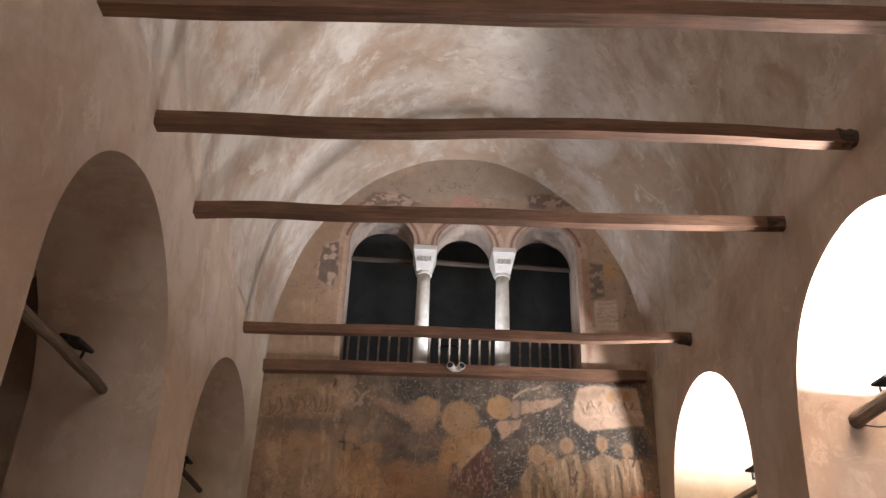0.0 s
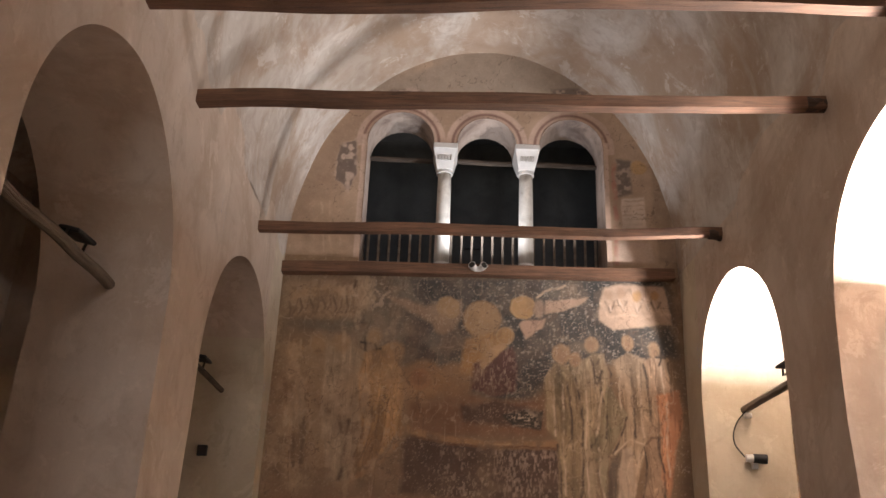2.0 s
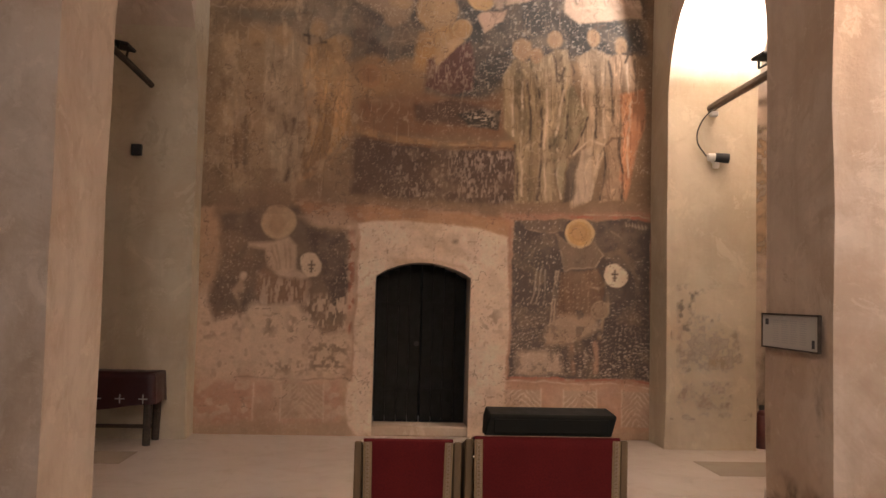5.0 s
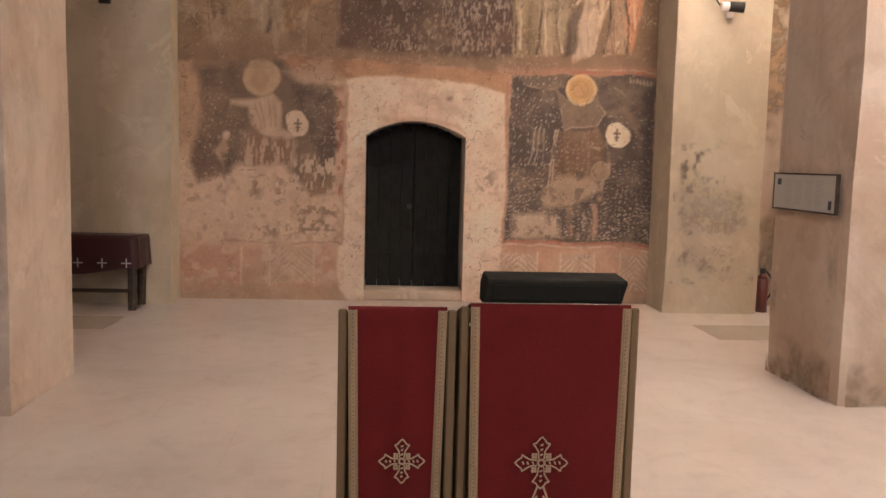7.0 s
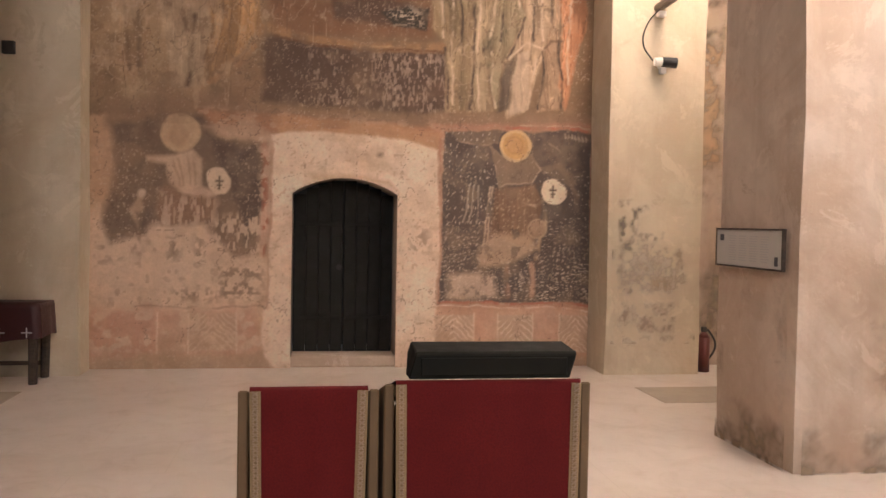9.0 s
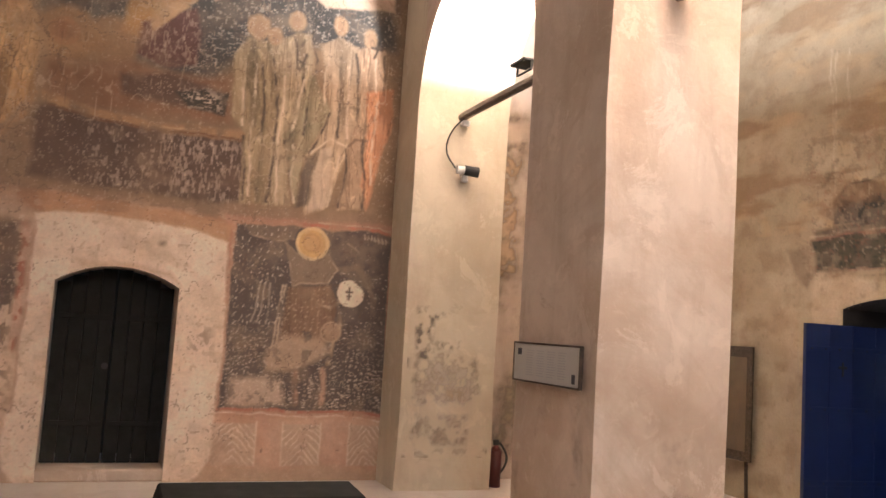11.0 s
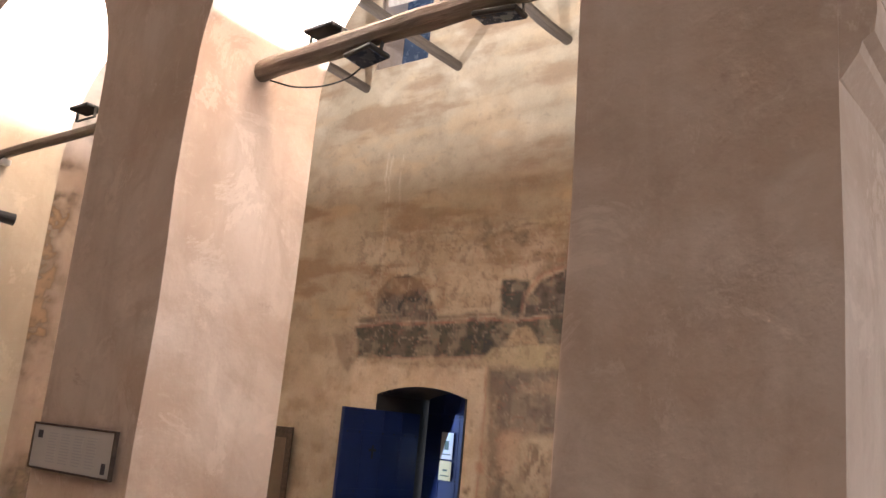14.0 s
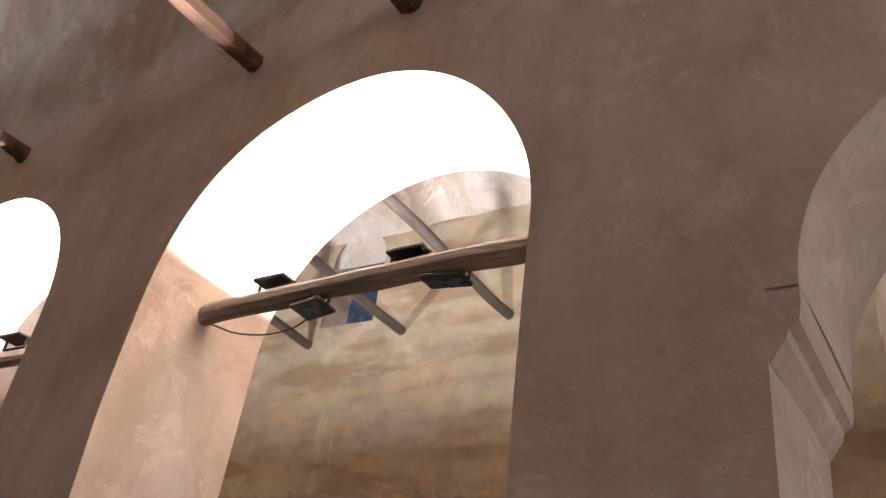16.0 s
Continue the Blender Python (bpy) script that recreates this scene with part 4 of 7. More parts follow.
    p.lay(panel * p.dashes(0.075, 0.085, 0.018, 0.004, 1.1, 171, 0.8) * (x < 1.85), (0.52, 0.46, 0.39), 0.75)
    p.lay(panel * p.dashes(0.07, 0.06, 0.018, 0.003, -0.35, 173, 0.55) * (x > 1.75) * (z < 2.3), (0.50, 0.44, 0.37), 0.7)
    p.lay(panel * p.dashes(0.062, 0.048, 0.018, 0.004, -0.15, 175, 0.75) * low, (0.54, 0.47, 0.39), 0.8)
    p.lay(panel * p.dashes(0.07, 0.055, 0.018, 0.004, 0.3, 177, 0.5) * low, (0.48, 0.41, 0.33), 0.6)
    p.stroke([(1.62, 2.09), (1.56, 1.67)], 0.006, (0.42, 0.36, 0.29), 0.7, 0.02)
    p.stroke([(1.67, 2.09), (1.66, 1.67)], 0.006, (0.42, 0.36, 0.29), 0.7, 0.02)
    p.stroke([(1.56, 2.09), (1.5, 1.67)], 0.006, (0.42, 0.36, 0.29), 0.7, 0.02)
    p.stroke([(1.79, 2.09), (1.75, 1.35)], 0.009, (0.46, 0.37, 0.27), 0.75, 0.02)
    p.stroke([(1.82, 2.09), (1.79, 1.35)], 0.009, (0.46, 0.37, 0.27), 0.75, 0.02)
    p.stroke([(2.41, 2.3), (2.63, 2.35), (2.79, 2.16), (2.86, 1.84)], 0.036, (0.155, 0.118, 0.088), 0.85, 0.03)
    p.robe([(1.85, 2.07), (2.33, 2.12), (2.42, 1.94), (2.37, 1.54), (2.24, 1.42), (1.83, 1.52)], (0.165, 0.108, 0.068), 0.02, 0.5, 0.88, 181)
    p.lay(p.dashes(0.06, 0.06, 0.016, 0.007, 0.8, 179, 0.7) * p.poly([(1.85, 2.07), (2.33, 2.12), (2.37, 1.54), (1.83, 1.52)], 0.05), (0.36, 0.28, 0.19), 0.6)
    p.shape([(1.68, 1.33), (1.86, 1.54), (2.24, 1.55), (2.37, 1.42), (2.19, 1.27), (1.88, 1.16), (1.69, 1.17)], (0.4, 0.305, 0.21), 0.68, 0.07)
    p.stroke([(2.44, 1.89), (2.48, 1.69), (2.39, 1.46), (2.36, 1.28)], 0.022, (0.36, 0.27, 0.18), 0.75, 0.03)
    p.lay(p.oval(2.38, 1.61, 0.108, 0.108, 0.035), (0.27, 0.2, 0.135), 0.85)
    p.lay(p.ring(2.38, 1.61, 0.108, 0.011), (0.36, 0.28, 0.19), 0.6)
    p.stroke([(2.19, 1.91), (2.34, 1.87), (2.45, 1.94)], 0.018, (0.4, 0.32, 0.23), 0.75, 0.02)
    p.shape([(1.79, 2.54), (1.94, 2.43), (2.29, 2.46), (2.42, 2.29), (2.3, 2.14), (2.08, 2.13), (1.9, 2.09), (1.85, 2.33)], (0.172, 0.132, 0.095), 0.96, 0.02)
    p.stroke([(1.79, 2.54), (1.94, 2.43), (2.29, 2.46), (2.42, 2.29), (2.3, 2.14), (2.08, 2.13), (1.9, 2.09), (1.85, 2.33)], 0.006, (0.4, 0.32, 0.235), 0.75, 0.02)
    p.lay(p.oval(2.1, 2.57, 0.183, 0.179, 0.015), (0.43, 0.285, 0.12), 0.96)
    p.lay(p.ring(2.1, 2.57, 0.179, 0.006), (0.56, 0.44, 0.26), 0.75)
    p.lay(p.ring(2.1, 2.57, 0.161, 0.006), (0.56, 0.44, 0.26), 0.75)
    p.lay(p.oval(2.09, 2.58, 0.086, 0.108, 0.035), (0.4, 0.265, 0.125), 0.85)
    p.lay(p.ring(2.09, 2.58, 0.093, 0.009), (0.27, 0.16, 0.07), 0.5)
    p.lay(p.oval(2.56, 2.04, 0.147, 0.143, 0.015), (0.6, 0.5, 0.385), 0.97)
    p.lay(p.cross(2.56, 2.05, 0.075), (0.035, 0.028, 0.024), 0.95)
    p.shape([(1.32, 1.07), (1.69, 1.12), (1.86, 1.07), (1.92, 0.81), (1.59, 0.77), (1.33, 0.79)], (0.46, 0.365, 0.27), 0.7, 0.09)
    p.stroke([(2.04, 1.17), (2.02, 1.02), (2.05, 0.83)], 0.029, (0.34, 0.215, 0.15), 0.8, 0.03)
    p.stroke([(2.32, 1.21), (2.34, 1.02), (2.33, 0.84)], 0.029, (0.36, 0.235, 0.165), 0.8, 0.03)
    p.stroke([(2.69, 2.71), (2.7, 2.66)], 0.008, (0.42, 0.36, 0.29), 0.6, 0.012)
    p.stroke([(2.7, 2.69), (2.71, 2.68)], 0.006, (0.42, 0.36, 0.29), 0.5, 0.012)
    p.stroke([(2.73, 2.71), (2.73, 2.66)], 0.008, (0.42, 0.36, 0.29), 0.6, 0.012)
    p.stroke([(2.74, 2.69), (2.75, 2.68)], 0.006, (0.42, 0.36, 0.29), 0.5, 0.012)
    p.stroke([(2.77, 2.71), (2.77, 2.67)], 0.008, (0.42, 0.36, 0.29), 0.6, 0.012)
    p.stroke([(2.78, 2.69), (2.79, 2.68)], 0.006, (0.42, 0.36, 0.29), 0.5, 0.012)
    p.stroke([(2.8, 2.71), (2.81, 2.67)], 0.008, (0.42, 0.36, 0.29), 0.6, 0.012)
    p.stroke([(2.82, 2.69), (2.83, 2.68)], 0.006, (0.42, 0.36, 0.29), 0.5, 0.012)
    p.stroke([(2.84, 2.71), (2.85, 2.67)], 0.008, (0.42, 0.36, 0.29), 0.6, 0.012)
    p.stroke([(2.85, 2.7), (2.87, 2.68)], 0.006, (0.42, 0.36, 0.29), 0.5, 0.012)
    p.stroke([(2.88, 2.71), (2.89, 2.67)], 0.008, (0.42, 0.36, 0.29), 0.6, 0.012)
    p.stroke([(2.89, 2.7), (2.9, 2.68)], 0.006, (0.42, 0.36, 0.29), 0.5, 0.012)
    p.stroke([(2.92, 2.71), (2.92, 2.67)], 0.008, (0.42, 0.36, 0.29), 0.6, 0.012)
    p.stroke([(2.93, 2.7), (2.94, 2.69)], 0.006, (0.42, 0.36, 0.29), 0.5, 0.012)
    p.stroke([(2.5, 2.61), (2.65, 2.5)], 0.009, (0.33, 0.27, 0.2), 0.6, 0.02)
    p.stroke([(1.95, 2.77), (2.49, 2.78), (2.99, 2.77)], 0.016, (0.31, 0.1, 0.065), 0.85, 0.015)
    p.stroke([(2.15, 2.81), (2.99, 2.8)], 0.005, (0.46, 0.35, 0.25), 0.7, 0.012)
    p.stroke([(1.2, 2.63), (1.2, 1.77), (1.2, 0.79)], 0.018, (0.32, 0.17, 0.11), 0.75, 0.02)
    p.stroke([(3.05, 2.77), (3.1, 1.82), (3.1, 0.74)], 0.039, (0.25, 0.165, 0.115), 0.7, 0.04)
    p.stroke([(1.22, 0.74), (1.89, 0.74), (3.08, 0.73)], 0.014, (0.29, 0.11, 0.075), 0.85, 0.02)
    p.stroke([(1.2, 0.7), (1.89, 0.69), (3.09, 0.67)], 0.009, (0.52, 0.43, 0.33), 0.85, 0.012)
    p.lay(panel * (z < 1.6) * np.clip((field(x, z, 9, 183, 4) - 0.56) * 9, 0, 1), (0.075, 0.066, 0.057), 0.6)
    # dado: rose and grey fields, white herringbone
    for a, b in ((-2.65, -0.82), (1.12, 3.05)):
        p.lay(p.box(a, b, 0.14, 0.64, 0.1), (0.385, 0.24, 0.175), 0.72)
        p.lay(p.box(a, b, 0.12, 0.62, 0.1) * np.clip((n1 - 0.5) * 5, 0, 1), (0.40, 0.30, 0.22), 0.75)
    p.chevrons(1.2, 1.65, 0.16, 0.60, (0.36, 0.285, 0.21), (0.56, 0.47, 0.37))
    p.chevrons(1.93, 2.35, 0.16, 0.60, (0.36, 0.285, 0.21), (0.56, 0.47, 0.37))
    p.chevrons(2.67, 3.09, 0.16, 0.60, (0.36, 0.285, 0.21), (0.56, 0.47, 0.37))
    p.chevrons(-1.56, -1.04, 0.2, 0.62, (0.36, 0.275, 0.195), (0.48, 0.39, 0.29))
    p.lay(p.sharp(1.642, 1.658, 0.16, 0.62), (0.54, 0.45, 0.35), 0.7)
    p.lay(p.sharp(1.922, 1.938, 0.16, 0.62), (0.54, 0.45, 0.35), 0.7)
    p.lay(p.sharp(2.342, 2.358, 0.16, 0.62), (0.54, 0.45, 0.35), 0.7)
    p.lay(p.sharp(2.662, 2.678, 0.16, 0.62), (0.54, 0.45, 0.35), 0.7)
    p.lay(p.sharp(3.082, 3.098, 0.16, 0.62), (0.54, 0.45, 0.35), 0.7)
    p.lay(p.sharp(-1.898, -1.882, 0.16, 0.62), (0.54, 0.45, 0.35), 0.7)
    p.lay(p.sharp(-1.568, -1.552, 0.16, 0.62), (0.54, 0.45, 0.35), 0.7)
    p.lay(p.sharp(-1.048, -1.032, 0.16, 0.62), (0.54, 0.45, 0.35), 0.7)
    p.stroke([(-2.12, 0.68), (-1.53, 0.68), (-0.7, 0.68)], 0.007, (0.17, 0.12, 0.09), 0.75, 0.02)
    p.lay(p.poly([(-2.6, 0.65), (-0.7, 0.67), (-0.69, 0.19), (-2.6, 0.18)], 0.12) * p.specks(10, 0.55, 315, 1, 1), (0.45, 0.35, 0.26), 0.7)
    p.lay(p.box(-2.75, 3.1, -0.1, 0.15, 0.1), (0.33, 0.25, 0.175), 0.85)
    p.lay(p.box(-2.75, 3.1, -0.1, 0.4, 0.15) * np.clip((field(x, z, 3.5, 317, 4) - 0.52) * 6, 0, 1), (0.30, 0.22, 0.15), 0.6)
    # lime surround of the door with a ragged edge
    p.shape([(-0.69, 2.83), (-0.02, 2.79), (0.69, 2.77), (1.2, 2.69), (1.18, 2.45), (0.31, 2.58), (-0.59, 2.62)], (0.335, 0.205, 0.115), 0.85, 0.05)
    sur = p.poly([(-0.67, 2.59), (-0.34, 2.67), (0.31, 2.62), (0.84, 2.6), (1.18, 2.47), (1.23, 1.6), (1.21, 0.81), (1.2, 0.27), (1.07, 0.04), (0.89, -0.06), (-0.57, -0.07), (-0.73, 0.12), (-0.78, 0.42), (-0.69, 0.78), (-0.69, 1.36), (-0.67, 1.88)], 0.035)
    p.lay(sur, (0.545, 0.45, 0.35), 0.97)
    p.lay(sur * np.clip((n2 - 0.56) * 6, 0, 1), (0.41, 0.32, 0.225), 0.55)
    p.lay(sur * np.clip((n1 - 0.52) * 6, 0, 1), (0.60, 0.51, 0.41), 0.5)
    p.lay(sur * p.specks(26, 0.70, 193), (0.30, 0.22, 0.15), 0.5)
    p.shape([(-0.27, 2.18), (0.18, 2.21), (0.64, 2.14), (0.77, 2), (0.58, 2.1), (0.18, 2.15), (-0.2, 2.09)], (0.38, 0.285, 0.19), 0.75, 0.05)
    p.shape([(0.24, 2.45), (0.57, 2.5), (0.71, 2.24), (0.31, 2.26)], (0.4, 0.31, 0.215), 0.6, 0.08)
    p.lay(p.oval(0.54, 2.42, 0.039, 0.026, 0.035), (0.17, 0.125, 0.085), 0.85)
    p.lay(p.poly([(0.85, 1.59), (1.09, 1.6), (1.09, 1.34), (0.89, 1.3)], 0.12) * p.specks(16, 0.5, 191, 1, 1), (0.2, 0.15, 0.1), 0.7)
    p.stroke([(-0.67, 2.58), (-0.68, 1.88), (-0.69, 1.36), (-0.7, 0.65)], 0.013, (0.26, 0.15, 0.1), 0.6, 0.02)
    p.stroke([(1.19, 2.45), (1.24, 1.6), (1.22, 0.81)], 0.016, (0.29, 0.175, 0.12), 0.6, 0.02)
    # lunette
    p.lay(p.box(-3, 3.4, 6.3, 10, 0.1), (0.27, 0.20, 0.14), 0.97)
    p.lay(np.clip((p.wv - 8.75) * 4, 0, 1), (0.29, 0.25, 0.20), 0.95)
    p.lay((z > 6.2) * np.clip((n1 - 0.52) * 5, 0, 1), (0.36, 0.28, 0.20), 0.7)
    for cx, r in BAYS:
        h = np.hypot(x - cx, z - WSP)
        p.lay(soft(np.abs(h - r - 0.09) - 0.085, 0.02) * (z > WSP - 0.1), (0.40, 0.31, 0.25), 0.85)
        p.lay(soft(np.abs(h - r - 0.07) - 0.022, 0.02) * (z > WSP), (0.14, 0.075, 0.06), 0.85)
    p.shape([(-0.94, 9.29), (0.06, 9.74), (0.51, 9.77), (1.26, 9.46), (1.82, 9.13), (-1.47, 8.88)], (0.26, 0.225, 0.18), 0.85, 0.08)
    p.shape([(-1.44, 8.85), (-1.26, 9.02), (-0.76, 9.02), (-0.41, 8.82), (-1.51, 8.73)], (0.15, 0.115, 0.095), 0.8, 0.05)
    p.lay(p.poly([(-1.44, 8.85), (-1.26, 9.02), (-0.76, 9.02), (-0.41, 8.82), (-1.51, 8.73)], 0.12) * p.specks(12, 0.52, 201, 1, 1.6), (0.44, 0.35, 0.29), 0.8)
    p.shape([(-0.02, 8.82), (0.06, 8.98), (0.3, 9.03), (0.53, 8.86)], (0.36, 0.215, 0.175), 0.8, 0.05)
    p.shape([(1.24, 9.11), (1.66, 9.16), (2.04, 8.92), (1.26, 8.86)], (0.13, 0.105, 0.09), 0.85, 0.05)
    p.lay(p.poly([(1.24, 9.11), (1.66, 9.16), (2.04, 8.92), (1.26, 8.86)], 0.12) * p.specks(12, 0.56, 203, 1, 1), (0.42, 0.34, 0.28), 0.75)
    p.shape([(-1.94, 8.01), (-1.71, 8.1), (-1.68, 7.55), (-1.79, 7.23), (-2, 7.4), (-1.99, 7.8)], (0.125, 0.1, 0.085), 0.9, 0.04)
    p.lay(p.poly([(-1.94, 8.01), (-1.71, 8.1), (-1.68, 7.55), (-1.79, 7.23), (-2, 7.4), (-1.99, 7.8)], 0.12) * p.specks(10, 0.52, 211, 1, 1), (0.42, 0.34, 0.275), 0.85)
    p.stroke([(-1.94, 8.01), (-1.71, 8.1), (-1.68, 7.55), (-1.79, 7.23), (-2, 7.4), (-1.99, 7.8), (-1.94, 8.01)], 0.013, (0.4, 0.31, 0.23), 0.6, 0.02)
    p.shape([(-2.31, 7.06), (-1.78, 7.12), (-1.67, 6.25), (-2.25, 6.19)], (0.33, 0.25, 0.175), 0.7, 0.1)
    p.stroke([(-2.16, 7.04), (-2.05, 6.25)], 0.013, (0.42, 0.33, 0.24), 0.6, 0.02)
    p.stroke([(-2.05, 7.05), (-1.95, 6.26)], 0.013, (0.42, 0.33, 0.24), 0.6, 0.02)
    p.stroke([(-1.92, 7.06), (-1.81, 6.27)], 0.013, (0.42, 0.33, 0.24), 0.6, 0.02)
    p.shape([(2.2, 7.93), (2.42, 7.92), (2.4, 7.38), (2.19, 7.31)], (0.09, 0.075, 0.064), 0.85, 0.05)
    p.lay(p.poly([(2.2, 7.93), (2.42, 7.92), (2.4, 7.38), (2.19, 7.31)], 0.12) * p.specks(13, 0.55, 213, 1, 1), (0.36, 0.29, 0.23), 0.7)
    p.lay(p.oval(2.53, 7.81, 0.124, 0.124, 0.035), (0.34, 0.225, 0.1), 0.88)
    p.stroke([(2.16, 7.86), (2.16, 7.09), (2.14, 6.25)], 0.031, (0.29, 0.13, 0.095), 0.75, 0.03)
    p.shape([(2.24, 7.29), (2.57, 7.32), (2.6, 6.83), (2.24, 6.8)], (0.47, 0.395, 0.32), 0.88, 0.03)
    p.stroke([(2.27, 7.25), (2.56, 7.27)], 0.010, (0.24, 0.175, 0.135), 0.6, 0.012)
    p.stroke([(2.27, 7.17), (2.56, 7.19)], 0.010, (0.24, 0.175, 0.135), 0.6, 0.012)
    p.stroke([(2.26, 7.09), (2.55, 7.12)], 0.010, (0.24, 0.175, 0.135), 0.6, 0.012)
    p.stroke([(2.26, 7.02), (2.55, 7.04)], 0.010, (0.24, 0.175, 0.135), 0.6, 0.012)
    p.stroke([(2.26, 6.95), (2.54, 6.97)], 0.010, (0.24, 0.175, 0.135), 0.6, 0.012)
    p.stroke([(2.25, 6.87), (2.54, 6.89)], 0.010, (0.24, 0.175, 0.135), 0.6, 0.012)
    p.shape([(2.18, 6.59), (2.64, 6.61), (2.67, 6.28), (2.12, 6.25)], (0.42, 0.34, 0.275), 0.75, 0.06)
    p.shape([(2.73, 8.02), (2.91, 7.43), (2.98, 6.85), (3, 6.3), (2.76, 6.28), (2.68, 7.12)], (0.2, 0.15, 0.105), 0.7, 0.06)
    p.lay(p.sharp(WX0 - 0.09, WX0, 6.2, 8.2) + p.sharp(WX1, WX1 + 0.08, 6.2, 8.2), (0.46, 0.37, 0.30), 0.85)
    # scratches and flakes, ochre bloom over the worn ground
    p.lay(p.box(-2.75, 0.3, 3.1, 5.2, 0.7) * np.clip((field(x, z, 1.6, 655, 4) - 0.42) * 4, 0, 1), (0.34, 0.25, 0.15), 0.32)
    p.lay(p.box(-2.75, -1.0, 3.0, 6.0, 0.4) * np.clip((field(x, z, 5, 657, 5) - 0.54) * 8, 0, 1), (0.13, 0.088, 0.052), 0.5)
    p.lay(p.box(-2.75, -1.0, 3.0, 6.0, 0.4) * np.clip((field(x, z, 6, 659, 5, 1.0, 0.5) - 0.56) * 9, 0, 1), (0.44, 0.345, 0.23), 0.5)
    great = p.box(-2.6, 3.0, 2.9, 5.98, 0.1)
    for seed, col, k in ((601, (0.05, 0.038, 0.028), 0.35), (613, (0.46, 0.37, 0.27), 0.28)):
        line = np.clip(1.6 - np.abs(field(p.u, p.v, 6.5, seed, 2, 1.0, 0.45) - 0.5) / 0.012, 0, 1) * np.clip((field(x, z, 1.8, seed + 5, 3) - 0.42) * 5, 0, 1)
        p.lay(great * line, col, k)
    p.lay((z < 6.2) * p.specks(55, 0.70, 643, 1, 0.8) * np.clip((field(x, z, 1.4, 645, 3) - 0.4) * 4, 0, 1), (0.45, 0.37, 0.28), 0.45)
    p.lay((z < 6.2) * np.clip((field(x, z, 4, 647, 5) - 0.55) * 8, 0, 1), (0.26, 0.195, 0.13), 0.22)
    # soot, bare patches and flaking over everything
    p.lay(np.clip((field(x, z, 2.2, 231) - 0.56) * 4, 0, 1) * (z > 2.7) * (z < 6), (0.15, 0.10, 0.065), 0.4)
    p.lay(p.specks(40, 0.74, 251), (0.5, 0.42, 0.33), 0.18)
    p.c *= (0.86 + 0.28 * field(x, z, 9, 261))[:, None]
    crack = np.abs(field(x, z, 1.7, 271, 5) - 0.5) < 0.0035
    p.lay(crack.astype(float) * (z > 0.3), (0.10, 0.07, 0.05), 0.55)
    return np.clip(p.c * np.array([1.38, 1.28, 1.25]), 0, 0.72)


def pigment_material(name, alpha=False, relief=0.3):
    m, t, b = nodes_of(name)
    a = t.nodes.new("ShaderNodeAttribute")
    a.attribute_name = "pigment"
    v = coords(t)
    fine, mid = tex(t, "Noise", 34, 7, 0.7, v), tex(t, "Noise", 6, 6, 0.6, v)
    c = mix(t, ramp(t, fine.outputs[0], [(0.35, grey(0.14)), (0.60, grey(0))]).outputs[0], a.outputs["Color"], (0.10, 0.07, 0.05))
    c = mix(t, ramp(t, mid.outputs[0], [(0.6, grey(0)), (0.85, grey(0.2))]).outputs[0], c, (0.5, 0.41, 0.32))
    link(t, c, b.inputs["Base Color"])
    b.inputs["Roughness"].default_value = 0.88
    if alpha:
        link(t, a.outputs["Alpha"], b.inputs["Alpha"])
    bump(t, b, mix(t, 0.4, mid.outputs[0], fine.outputs[0]), relief, 0.02)
    return m


PIGMENT = pigment_material("fresco_pigment")
REMAINS = pigment_material("paint_remains", True)

X, Y, Z, q = west_sheet()

used = np.unique(q)
back = np.zeros(X.size, int)
back[used] = np.arange(len(used))
WPX, WPZ = X.ravel()[used], Z.ravel()[used]
WPY = YW + (field(WPX, WPZ, 1.1, 3) - 0.5) * 0.03 + (field(WPX, WPZ, 7, 5) - 0.5) * 0.008
fresco = mesh("wall_west", np.stack([WPX, WPY, WPZ], 1), back[q].tolist(), PIGMENT, True)
west_colours = west_painting(WPX, WPZ)
pigment_sheet(fresco, west_colours)
tagged(fresco, "west wall with faded fresco bands, door and gallery window", "wall", "", "structure")


def reveal(name, pts, y0, y1, mat, label):
    n = 3
    v, f = [], []
    for x, z in pts:
        v += [(x, y0 + (y1 - y0) * k / n, z) for k in range(n + 1)]
    for i in range(len(pts) - 1):
        for k in range(n):
            a = i * (n + 1) + k
            f.append((a, a + 1, a + n + 2, a + n + 1))
    return tagged(mesh(name, v, f, mat), label, "wall", "", "structure")


PAINTED = plaster("painted_reveal_plaster", (0.36, 0.27, 0.215), (0.44, 0.36, 0.30), (0.11, 0.07, 0.055), 0.95)
us = np.linspace(DX0, DX1, 17)
reveal("trim_doorway", [(DX0, 0)] + [(float(u), float(door_top(np.array(u)))) for u in us] + [(DX1, 0)], YW - 0.012, YW + 0.75, PILLAR, "pale plastered doorway reveal")
wp = [(WX0, sill_z(WX0))]
for c, r in BAYS:
    wp += [(c - r * math.cos(math.pi * k / 16), WSP + r * math.sin(math.pi * k / 16)) for k in range(17)]
wp.append((WX1, sill_z(WX1)))
reveal("trim_gallery_window", wp, YW - 0.012, YW + 0.62, PAINTED, "painted plaster reveal of the gallery window")

